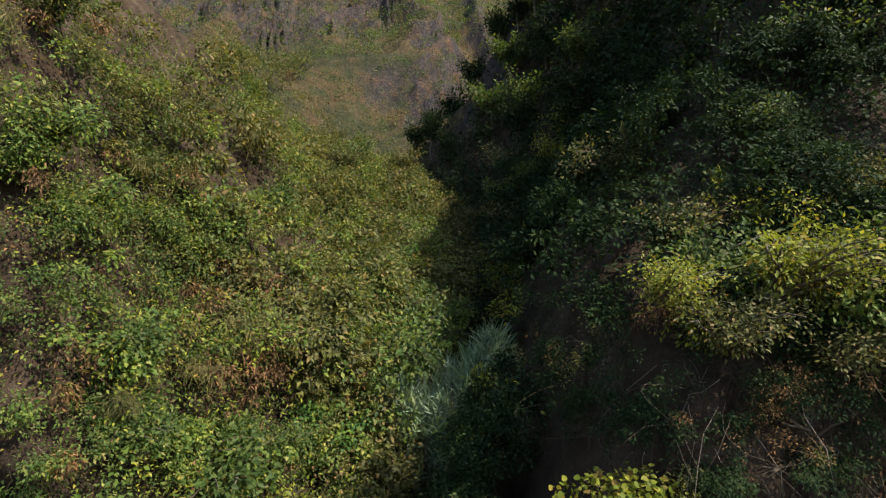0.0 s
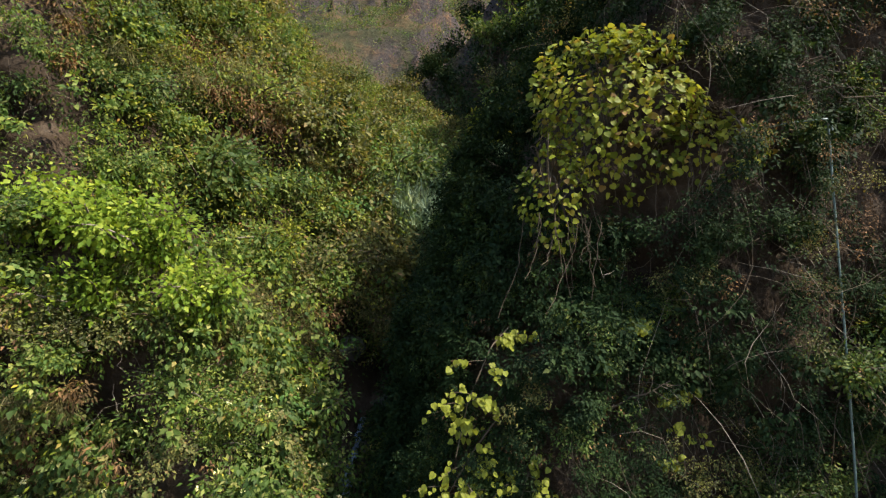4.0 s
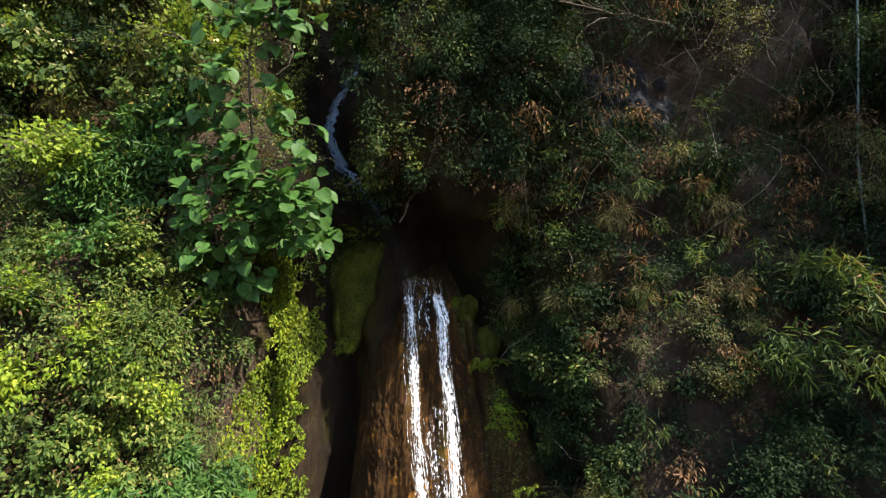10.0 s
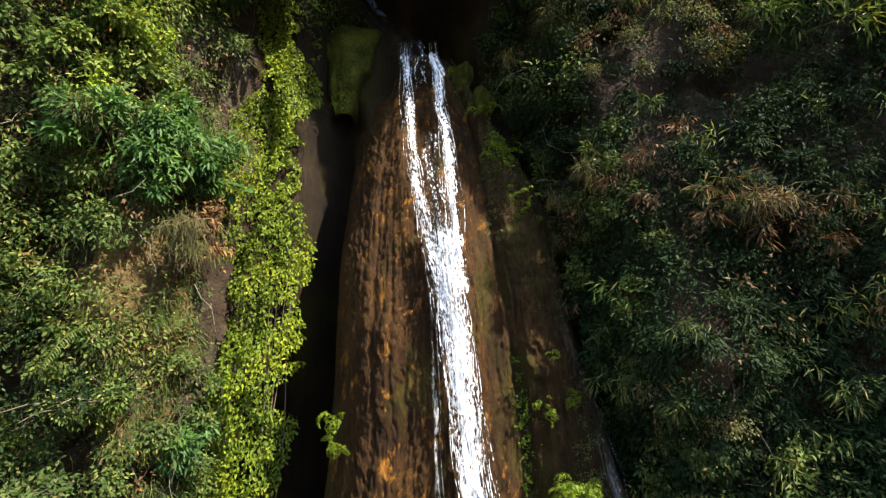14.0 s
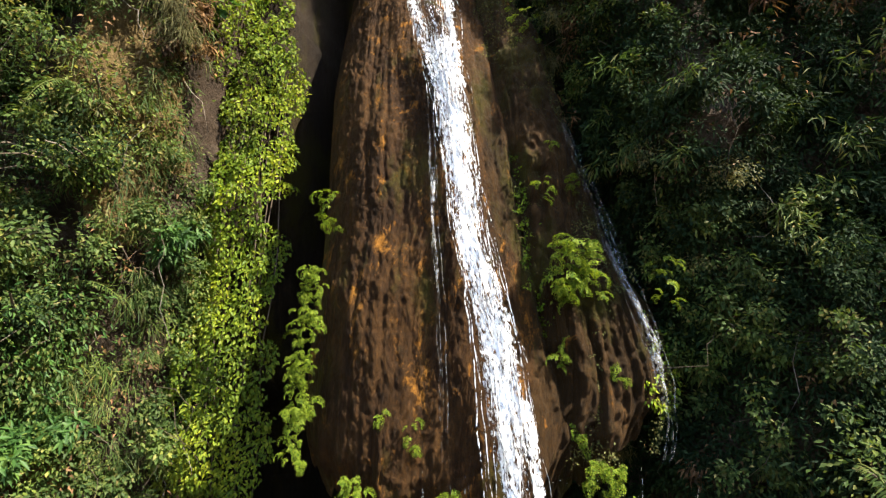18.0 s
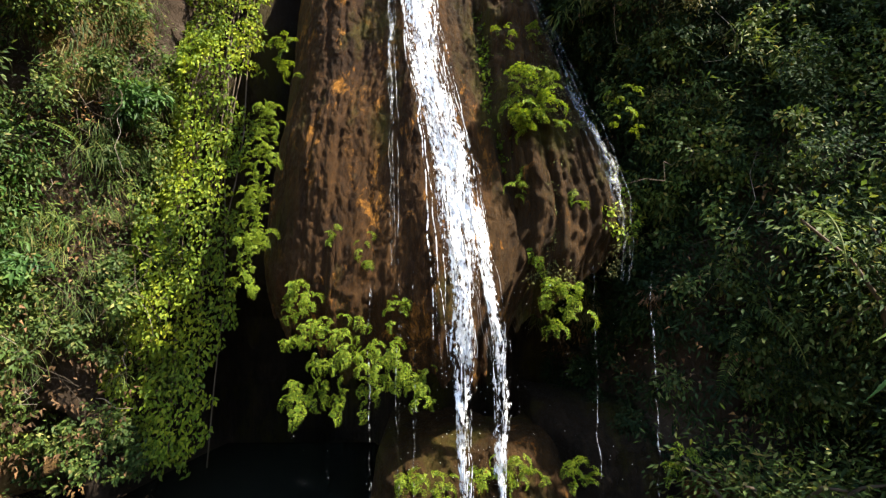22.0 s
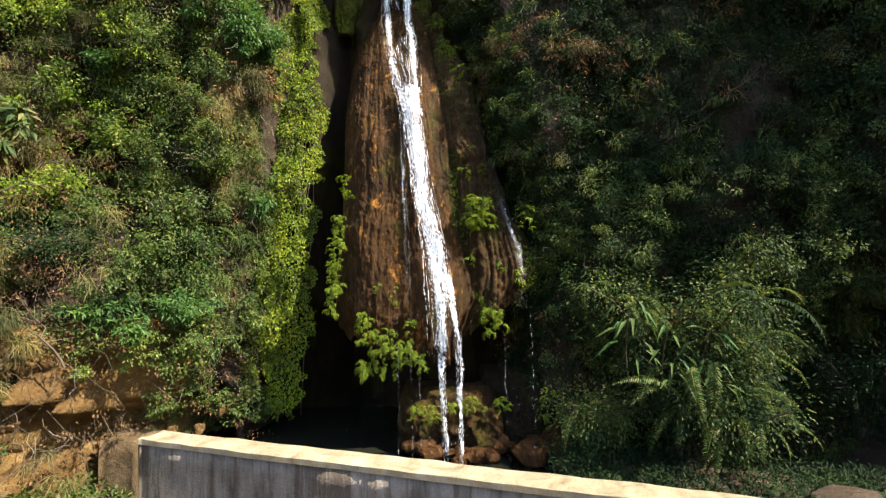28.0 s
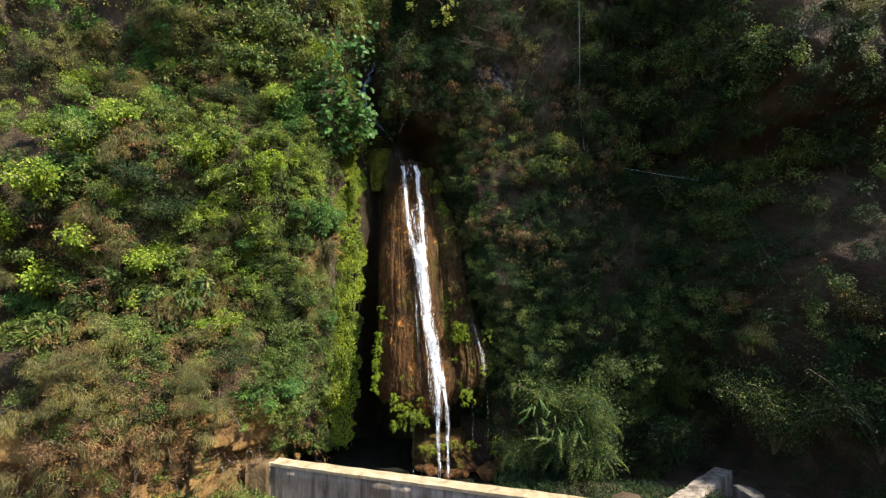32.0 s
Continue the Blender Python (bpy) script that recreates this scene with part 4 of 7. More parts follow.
cover("spur_scrub", "olive scrub on the shaded spur", MID, LEAF_TRI, 2200, 30, 0.26, 0.075, (4.5, 10.5, 3.5, 13.5), lift=0.08, patch=(0.8, -0.2, 56.0))
cover("toe_plants", "small green plants on the crumbling bank", MID, LEAF_SMALL, 330, 30, 0.14, 0.042, (-7, -2.4, 1.4, 3.4), lift=0.05, patch=(1.5, 0.0, 47.0), bush=0.3)
cover("toe_herbs", "bright herbs on the crumbling bank", BRIGHT, LEAF_SMALL, 200, 26, 0.12, 0.045, (-7, -2.4, 1.4, 3.4), lift=0.05, patch=(1.5, 0.08, 48.0), bush=0.3)
far_cover("valley_scrub", "green scrub on the sunlit valley side", OLIVE, 6400, 18, 80, 30, 0.60, 0.19, -0.45, 1.0, lambda x, y: x < stream_x(y) + 3)
far_cover("valley_low_scrub", "low dry scrub and bushes on the valley slope", OLIVE, 3600, 22, 62, 24, 0.5, 0.15, -0.6, 5.0, lambda x, y: x < stream_x(y) + 6)
far_cover("valley_dry_scrub", "brown dry scrub on the valley slope", DRY, 2600, 22, 62, 20, 0.45, 0.15, -0.4, 6.0, lambda x, y: x < stream_x(y) + 6)
far_cover("valley_dark_woods", "dark woods on the shaded valley side", DARK_SHADED, 3000, 18, 60, 30, 0.95, 0.28, -0.4, 2.0, lambda x, y: (x > stream_x(y)) & (y < 55))
far_cover("mountain_scrub", "grey-green scrub on the distant slopes", MID, 9000, 48, 150, 22, 0.55, 0.15, -0.25, 3.0)
far_cover("mountain_dry_scrub", "dry brown scrub on the distant slopes", DRY, 1600, 36, 190, 18, 0.6, 0.18, 0.05, 4.0)


# ---------------------------------------------------------------- the tufa cone and its water
def cone_y(z):
    return np.interp(z, [2.5, 2.75, 3.5, 4.3, 5.0, 5.4, 5.85, 6.6, 7.84, 8.6, 9.4], [3.1, 3.02, 3.18, 3.42, 3.76, 3.92, 4.15, 4.58, 5.38, 5.72, 6.0])


def cone_left(z):
    return np.interp(z, [2.6, 3.2, 4.5, 6, 7.4, 7.9, 8.3, 8.75], [-0.84, -0.98, -0.94, -1.02, -1.02, -0.90, -0.78, -0.66])


def cone_crease(z):
    return np.interp(z, [2.9, 3.24, 3.94, 4.36, 5.6, 6.26, 7.03, 7.6, 8.6], [0.75, 0.70, 0.55, 0.48, 0.37, 0.29, 0.22, 0.12, -0.1])


def cone_right(z):
    return np.interp(z, [3.0, 3.3, 3.7, 4.05, 4.42, 5.2, 5.5, 6.35, 7.0, 7.7, 8.3, 8.65], [1.10, 1.28, 1.52, 1.42, 1.20, 1.04, 0.98, 0.92, 0.70, 0.36, 0.02, -0.15])


def cone_front(x, z):
    """Depth of the tufa: the main cone, and the side lobe past a dark crease."""
    xl, xc, xr = cone_left(z), cone_crease(z), cone_right(z)
    um = np.clip((x - (xl + xc) / 2) / ((xc - xl) / 2), -1.4, 1.6)
    main = np.where(um < 0, 0.50 * np.abs(um) ** 2.6, 0.16 * um ** 4 + 1.1 * np.clip(um - 1, 0, 1))
    ul = np.clip((x - (xc + xr) / 2) / np.maximum((xr - xc) / 2, 0.05), -1.6, 1.2)
    lobe = 0.10 + np.where(ul < 0, 0.24 * np.abs(ul) ** 3, 0.34 * np.abs(ul) ** 2.2)
    return cone_y(z) + np.minimum(main, lobe)


def rock_face(x, z, seed, ribs):
    """Flutes, fine ribs and knobs of spongy limestone, standing out of the face."""
    bend = 0.9 * vnoise(z * 0.6, x * 0.8, seed) + 0.25 * vnoise(z * 2.1, x, seed + 1)
    rib = np.abs(vnoise(x * 5.6 + bend, z * 0.30, seed)) ** 0.55
    fine = np.abs(vnoise(x * 15 + 1.5 * bend, z * 0.8, seed + 5)) ** 0.6
    thread = np.abs(vnoise(x * 34 + 2.5 * bend, z * 2.4, seed + 6)) ** 0.7
    knob = 0.35 * vnoise(x * 19, z * 12, seed + 9) + 0.7 * vnoise(x * 40, z * 30, seed + 11) + 0.6 * vnoise(x * 80, z * 60, seed + 12)
    shelf = np.maximum(0, vnoise(x * 3.1, z * 2.6, seed + 14)) * np.abs(vnoise(x * 8, z * 7, seed + 15))
    drip = np.abs(vnoise(x * 11 + 1.2 * bend, z * 4.5 + vnoise(x * 6, z * 3, seed + 17), seed + 16)) ** 0.6
    rib = rib * (0.45 + 0.55 * smooth((fbm(x * 1.6, z * 0.9, seed + 18, 2) + 0.25) / 0.5))
    return ribs * (0.052 * rib + 0.020 * fine + 0.010 * thread + 0.004 * drip) + 0.011 * knob + 0.012 * shelf


def close_drape(V, top):
    """Rolls the lower edge under into the cave, and turns the top and the sides back to the cliff."""
    V = np.concatenate([V[:1] + np.array([0, 1.5, 0.55]), V[:1] + np.array([0, 0.35, 0.10]), V, V[-1:] + np.array([0, top, -0.05])], 0)
    left, right = V[:, 0] + np.array([0.05, 1.2, 0]), V[:, -1] + np.array([-0.05, 1.2, 0])
    return np.concatenate([left[:, None], V, right[:, None]], 1)


def tufa_cone():
    v = np.linspace(0, 1, 400)[:, None]
    u = np.linspace(0, 1, 260)[None, :]
    xf = -0.95 + 2.45 * u
    foot = np.interp(xf, [-0.95, -0.6, 0.0, 0.6, 0.74, 0.9, 1.15, 1.3, 1.5], [3.15, 2.95, 2.80, 2.78, 2.96, 3.08, 3.18, 3.38, 3.62])
    foot = foot + 0.09 * vnoise(xf * 5, 0 * u, 3.0) - 0.11 * np.abs(vnoise(xf * 13, 0 * u, 4.0)) ** 2
    z = foot + (8.65 - foot) * v
    xl, xr = cone_left(z), cone_right(z)
    x = xl + (xr - xl) * (u + 0 * v)
    lobe = smooth((x - cone_crease(z) + 0.06) / 0.12)
    y = cone_front(x, z) + 0.07 - rock_face(x, z, 3.0, 1.0 + 1.1 * lobe) - 0.05 * lobe * np.abs(vnoise(x * 7, z * 5, 31.0)) - 0.016 * lobe * vnoise(x * 26, z * 20, 32.0) + 0.07 * fbm(x * 2, z * 1.5, 3.0)
    y = y + smooth((foot + 0.45 - z) / 0.45) * 0.22
    y = y + 1.1 * np.clip((z - 8.2) / 0.45, 0, 1) ** 2.5
    # the shaded shoulder at the head of the cone
    y = y + 0.30 * smooth((-0.60 - x) / 0.15) * smooth((z - 7.75) / 0.25)
    z = z + 0.012 * vnoise(x * 30, z * 22, 16.0)
    V = close_drape(np.stack([x, y, z], -1), 0.8)
    me = np_mesh("tufa_cone", V.reshape(-1, 3), sheet(V.shape[:2])[:, ::-1], TUFA)
    me.materials.append(LOBE)
    quad = V.reshape(-1, 3)[sheet(V.shape[:2])].mean(1)
    edge = cone_crease(quad[:, 2]) + 0.03 - 0.20 * smooth((vnoise(quad[:, 0] * 5, quad[:, 2] * 1.2, 18.0) + 0.1) / 0.3)
    me.polygons.foreach_set("material_index", (quad[:, 0] > edge).astype(np.int32))
    return tagged(new("tufa_cone", me), "tall wet brown tufa cone with flutes, orange stains and a mossy side lobe", "rock", kind="structure")


def tufa(name, label, x_left, x_right, z0, z1, depth, seed, bulge=0.35, mat=None, rows=300, cols=150, ribs=1.0):
    """A fluted drape of limestone; x_left and x_right give its edges at a height."""
    z = np.linspace(z0, z1, rows)[:, None]
    u = np.linspace(-1, 1, cols)[None, :]
    xl, xr = x_left(z), x_right(z)
    x = (xl + xr) / 2 + (xr - xl) / 2 * np.sin(u * 1.25) / np.sin(1.25) + 0 * z
    y = cone_y(z) + 0.07 * ribs + depth + bulge * (np.abs(u) ** 2.4) * 1.5 - rock_face(x, z, seed, ribs) + 0.07 * fbm(x * 2, z * 1.5, seed)
    y = y + smooth((z0 + 0.55 - z) / 0.55) * 0.25 + 1.1 * np.clip((z - z1 + 0.45) / 0.45, 0, 1) ** 2.5
    zz = z + 0.10 * vnoise(x * 4, 0 * z, seed + 3) * smooth((z0 + 0.8 - z) / 0.8) + 0.12 * vnoise(x * 3, 0 * z, seed + 4) * smooth((z - z1 + 0.6) / 0.6)
    V = close_drape(np.stack([x, y, zz + 0 * x], -1), 0.8)
    me = np_mesh(name, V.reshape(-1, 3), sheet(V.shape[:2])[:, ::-1], mat)
    return tagged(new(name, me), label, "rock", kind="structure")


tufa_cone()
rng_h = np.random.default_rng(17)
for nm, words, mat, n, level, sz in (("lobe_herbs", "small bright herbs clinging to the wet rock", FERN, 300, 0.10, 0.030), ("lobe_moss", "olive moss and tiny leaves clinging to the wet rock", OLIVE, 900, -0.02, 0.018)):
    hz_ = rng_h.uniform(3.3, 8.2, n * 3)
    hx_ = cone_crease(hz_) - 0.04 + (cone_right(hz_) - cone_crease(hz_)) * rng_h.uniform(0.05, 0.92, n * 3)
    pick = fbm(hx_ * 2.2, hz_ * 1.6, 81.0 + sz * 100, 3) > level
    hp = np.stack([hx_, cone_front(hx_, hz_) + 0.0, hz_], -1)[pick][:n]
    at, al, ou, sizes = clump_leaves(hp, np.tile([[0.2, -1.0, 0.2]], (len(hp), 1)), 0.045, 14, sz, 0.6, 0.3, rng=rng_h)
    v, f = place_leaves(LEAF_SMALL, at, al, ou, sizes)
    tagged(new(nm, np_mesh(nm, v, f, mat, False)), words, "undergrowth", kind="stuff")
tufa("mossy_rock", "olive moss covering the wet rock beside the falls", lambda z: np.interp(z, [7.55, 7.9, 8.4, 9.0], [-1.28, -1.40, -1.48, -1.44]) + 0.05 * vnoise(z * 5, 0 * z, 2.0), lambda z: np.interp(z, [7.55, 7.9, 8.4, 9.0], [-1.12, -0.98, -0.86, -0.88]) + 0.06 * vnoise(z * 6, 0 * z, 5.0), 7.55, 9.0, -0.06, 14.0, bulge=0.10, mat=MOSS, rows=120, cols=50, ribs=1.8)


def water_material(name, cut, rough=0.25, tint=(0.96, 0.97, 0.97), feather=0.22, most=1.0):
    """Broken white water: its gaps run with the flow and open towards the edges."""
    m, nt, b = material(name, rough, 0, 0.6)
    b.inputs["Base Color"].default_value = (*tint, 1)
    def flow(layer, scale, detail, stretch):
        uv = nt.nodes.new("ShaderNodeUVMap")
        uv.uv_map = layer
        mp = nt.nodes.new("ShaderNodeMapping")
        mp.inputs["Scale"].default_value = stretch
        nt.links.new(uv.outputs[0], mp.inputs[0])
        n = nt.nodes.new("ShaderNodeTexNoise")
        n.inputs["Scale"].default_value, n.inputs["Detail"].default_value, n.inputs["Roughness"].default_value = scale, detail, 0.65
        n.inputs["Distortion"].default_value = 0.3
        nt.links.new(mp.outputs[0], n.inputs[0])
        return n.outputs["Fac"]
    strand, fleck = flow("flow", 34, 5, (1, 0.10, 1)), flow("flow", 75, 4, (1, 0.35, 1))
    body = blend(nt, 0.55, strand, fleck)
    uv = nt.nodes.new("ShaderNodeUVMap")
    uv.uv_map = "edge"
    sep = nt.nodes.new("ShaderNodeSeparateXYZ")
    nt.links.new(uv.outputs[0], sep.inputs[0])
    rim = nt.nodes.new("ShaderNodeMath")
    rim.operation = "MULTIPLY_ADD"
    nt.links.new(sep.outputs[0], rim.inputs[0])
    rim.inputs[1].default_value = -feather
    nt.links.new(body, rim.inputs[2])
    nt.links.new(ramp(nt, rim.outputs[0], [(cut, (0, 0, 0)), (cut + 0.08, (most, most, most))]), b.inputs["Alpha"])
    relief(nt, b, body, 0.5, 0.02)
    return m


WHITE = water_material("white_water", 0.468)
SHEET = water_material("water_sheet", 0.44)
VEIL = water_material("water_veil", 0.54)
THIN = water_material("thin_water", 0.45, 0.2, (0.84, 0.86, 0.87), 0.20, 0.24)
DRIP = water_material("dripping_water", 0.50, 0.2, (0.86, 0.88, 0.89), 0.1, 0.7)
BLUE = water_material("stream_water", 0.38, 0.15, (0.15, 0.20, 0.27))


def flow_uv(me, shape, across, along, edge):
    """Two sheets of coordinates: metres across and along the flow, and nearness to the rim."""
    uv1, uv2 = me.uv_layers.new(name="flow"), me.uv_layers.new(name="edge")
    vi = np.zeros(len(me.loops), dtype=np.int32)
    me.loops.foreach_get("vertex_index", vi)
    a, l, e = (np.broadcast_to(q, shape).ravel() for q in (across, along, edge))
    uv1.data.foreach_set("uv", np.stack([a[vi], l[vi]], -1).astype(np.float32).ravel())
    uv2.data.foreach_set("uv", np.stack([e[vi], l[vi]], -1).astype(np.float32).ravel())


def ribbon(name, mat, z, x, width, lift, parent, label="", cols=15, thick=0.03, yfun=None, seed=0.0, taper=(0.06, 0.10)):
    """A strip of water that clings to the rock, with ripples and depth, thinning out at its ends."""
    z, x, width = (np.asarray(a, float) for a in (z, x, width))
    n = 200
    t = np.linspace(0, 1, n)
    zi = np.interp(t, np.linspace(0, 1, len(z)), z)[:, None]
    xi = np.interp(t, np.linspace(0, 1, len(x)), x)[:, None]
    wi = np.interp(t, np.linspace(0, 1, len(width)), width)[:, None]
    u = np.linspace(-0.5, 0.5, cols)[None, :]
    X = xi + u * wi * (1 + 0.25 * vnoise(zi * 3, u * 4, 2.0 + seed)) + 0.025 * vnoise(zi * 4, 3.0 + u, 7.0 + seed)
    Y = (yfun or cone_y)(zi) - lift - thick * np.cos(u * np.pi) - 0.035 * vnoise(X * 14, zi * 6, 1.0 + seed) - 0.012 * vnoise(X * 45, zi * 22, 2.0 + seed)
    V = np.stack([X, Y, zi + 0 * u], -1)
    me = np_mesh(name, V.reshape(-1, 3), sheet(V.shape[:2]), mat)
    ends = np.maximum(1 - t / taper[0], 0) + np.maximum(1 - (1 - t) / taper[1], 0)
    flow_uv(me, V.shape[:2], u * wi + seed * 3.7, zi, np.abs(2 * u) ** 2.6 + 1.4 * ends[:, None])
    return solid(name, me, parent, label)


def strands(name, mat, z, x, spread, n, width, lift, parent, seed, yfun=None, thick=0.02):
    """A sheet of falling water made of many thin strands that cross and part."""
    rng = np.random.default_rng(seed)
    rows = 110
    t = np.linspace(0, 1, rows)
    zc = np.interp(t, np.linspace(0, 1, len(z)), z)
    xc = np.interp(t, np.linspace(0, 1, len(x)), x)
    sp = np.interp(t, np.linspace(0, 1, len(spread)), spread)
    u = np.linspace(-0.5, 0.5, 5)[None, :]
    pieces = []
    for i in range(n):
        a, b = sorted(rng.uniform(0, 1, 2)) if i % 3 else (0.0, 1.0)
        if b - a < 0.2:
            b = min(1, a + 0.3)
        off = (i + 0.5) / n - 0.5 + rng.normal(0, 0.06)
        cx = xc + sp * (off + 0.22 * vnoise(zc * 1.3, 7.7 * i, seed)) + 0.012 * vnoise(zc * 9, 3.1 * i, seed)
        body = smooth((t - a) / 0.08) * smooth((b - t) / 0.08)
        w = width * rng.uniform(0.6, 1.4) * body * (1 + 0.45 * vnoise(zc * 6, 5.3 * i, seed + 1)) + 0.0008
        X = cx[:, None] + u * w[:, None]
        Y = (yfun or cone_y)(zc)[:, None] - lift - rng.uniform(0, 0.03) - thick * np.cos(u * np.pi) - 0.015 * vnoise(zc * 12, 2.0 * i, seed)[:, None]
        V = np.stack([X, Y, zc[:, None] + 0 * u], -1)
        pieces.append((V.reshape(-1, 3), sheet(V.shape[:2])))
    v, f = merge(pieces)
    me = np_mesh(name, v, f, mat)
    across = np.concatenate([p[0][:, 0] + 0.37 * k for k, p in enumerate(pieces)])
    flow_uv(me, across.shape, across, v[:, 2], np.tile(np.tile(np.abs(2 * u[0]) ** 3 * 0.5, rows), n))
    return solid(name, me, parent)


lobe_y = lambda z: cone_front(np.interp(z, [3.4, 4.0, 4.5, 4.9, 5.5], [1.23, 1.17, 1.08, 0.97, 0.82]), z)
fall = base("waterfall", (0.4, 3.2, 2.0), "white water running down the tufa cone and dropping to the pool", "waterfall", kind="structure")
main_z, main_x = [6.5, 5.5, 4.6, 3.9, 3.3, 2.6], [-0.13, 0.0, 0.12, 0.26, 0.33, 0.37]
ribbon("main_sheet", SHEET, main_z, main_x, [0.22, 0.24, 0.24, 0.27, 0.30, 0.20], 0.10, fall, cols=21, seed=1.0, taper=(0.06, 0.30))
ribbon("main_foam", WHITE, main_z, main_x, [0.25, 0.27, 0.25, 0.27, 0.30, 0.20], 0.135, fall, cols=21, seed=2.0, taper=(0.06, 0.30))
ribbon("lower_strand", SHEET, [3.9, 3.5, 3.2, 2.8], [0.24, 0.27, 0.29, 0.30], [0.15, 0.15, 0.15, 0.13], 0.12, fall, seed=8.0, taper=(0.2, 0.1))
ribbon("lower_strand", SHEET, [3.9, 3.5, 3.2, 2.8], [0.34, 0.41, 0.45, 0.47], [0.12, 0.10, 0.09, 0.08], 0.12, fall, seed=9.0, taper=(0.2, 0.1))
strands("main_stream", WHITE, [6.4, 5.5, 4.6, 3.9, 2.95], [-0.12, 0.0, 0.12, 0.26, 0.36], [0.17, 0.24, 0.24, 0.26, 0.30], 30, 0.007, 0.15, fall, 1)
ribbon("left_strand", WHITE, [8.35, 7.7, 7.28, 6.6, 6.1, 5.5], [-0.52, -0.46, -0.42, -0.30, -0.20, -0.04], [0.17, 0.15, 0.13, 0.13, 0.14, 0.15], 0.12, fall, seed=3.0, taper=(0.04, 0.10))
ribbon("right_strand", SHEET, [8.35, 7.7, 7.28, 6.6, 6.1, 5.5], [-0.22, -0.14, -0.07, -0.01, 0.02, 0.05], [0.20, 0.16, 0.13, 0.13, 0.15, 0.16], 0.12, fall, seed=4.0, taper=(0.04, 0.10))
ribbon("lip_sheet", VEIL, [8.45, 8.25, 8.0, 7.75, 7.5], [-0.38, -0.37, -0.35, -0.32, -0.28], [0.36, 0.40, 0.40, 0.38, 0.32], 0.11, fall, cols=25, seed=12.0, taper=(0.02, 0.4))
ribbon("upper_veil", VEIL, [7.3, 6.9, 6.5, 6.0, 5.6], [-0.24, -0.20, -0.15, -0.08, 0.0], [0.30, 0.36, 0.36, 0.32, 0.30], 0.09, fall, cols=25, seed=5.0)
strands("left_thread", WHITE, [8.4, 7.7, 7.1, 6.4, 5.5], [-0.52, -0.46, -0.39, -0.26, -0.06], [0.09, 0.12, 0.14, 0.15, 0.16], 12, 0.005, 0.14, fall, 2)
strands("right_thread", WHITE, [8.4, 7.7, 7.1, 6.4, 5.5], [-0.22, -0.14, -0.06, 0.0, 0.04], [0.12, 0.13, 0.14, 0.16, 0.18], 12, 0.005, 0.14, fall, 3)
ribbon("side_trickle", THIN, [6.0, 5.3, 4.7, 4.1, 3.4], [-0.17, -0.15, -0.12, -0.08, -0.05], [0.07, 0.06, 0.045, 0.03, 0.02], 0.10, fall, seed=6.0, taper=(0.4, 0.5))
strands("side_thread", THIN, [5.7, 4.9, 4.2, 3.4], [-0.16, -0.13, -0.09, -0.05], [0.05, 0.05, 0.05, 0.04], 4, 0.0028, 0.12, fall, 4)
ribbon("lobe_trickle", THIN, [5.5, 4.9, 4.5, 4.0, 3.4], [0.82, 0.97, 1.08, 1.17, 1.23], [0.02, 0.04, 0.08, 0.10, 0.04], 0.12, fall, seed=7.0, taper=(0.4, 0.1), yfun=lobe_y)
strands("lobe_thread", THIN, [5.5, 4.6, 3.9, 3.3], [0.82, 1.06, 1.18, 1.24], [0.03, 0.10, 0.10, 0.04], 4, 0.0016, 0.13, fall, 5, lobe_y)
drop = lambda z: 3.05 - 0.05 * (3.4 - z)
for x0, n, wd, sd in ((0.30, 10, 0.007, 6), (0.47, 8, 0.006, 7)):
    strands("falling_strand", WHITE, [3.12, 2.8, 2.3, 1.7], [x0, x0, x0 + 0.01, x0 + 0.02], [0.12, 0.07, 0.05, 0.045], n, wd, 0.10, fall, sd, drop)
    ribbon("falling_veil", WHITE, [3.05, 2.7, 2.2, 1.7], [x0, x0, x0 + 0.01, x0 + 0.02], [0.16, 0.11, 0.08, 0.07], 0.10, fall, cols=9, yfun=drop, seed=float(sd), taper=(0.2, 0.15))
for x0, wd, sd in ((1.24, 0.006, 8), (-0.02, 0.0025, 9), (0.06, 0.0025, 10), (-0.16, 0.002, 11), (0.95, 0.002, 12)):
    strands("dripping_strand", DRIP, [3.4, 2.8, 2.3, 1.7], [x0, x0, x0 + 0.005, x0 + 0.01], [0.01, 0.01, 0.01, 0.01], 2, wd, 0.08, fall, sd, drop, 0.004)


def stream_strip(name, pts, widths, mat, parent):
    pts = np.asarray(pts, float)
    n = 80
    t = np.linspace(0, len(pts) - 1, n)
    c = np.stack([np.interp(t, np.arange(len(pts)), pts[:, i]) for i in range(3)], -1)
    c[:, 0] += 0.04 * vnoise(t * 2.5, 0 * t, 3.0)
    w = np.interp(t, np.arange(len(pts)), widths)[:, None]
    u = np.linspace(-0.5, 0.5, 7)[None, :]
    V = np.stack([c[:, None, 0] + u * w, c[:, None, 1] - 0.06 * np.cos(u * np.pi) + 0 * w, c[:, None, 2] + 0.05 * np.cos(u * np.pi) + 0 * w], -1)
    me = np_mesh(name, V.reshape(-1, 3), sheet(V.shape[:2]), mat)
    flow_uv(me, V.shape[:2], u * w, 0.12 * t[:, None], np.abs(2 * u) ** 2 + 0 * w)
    return solid(name, me, parent)


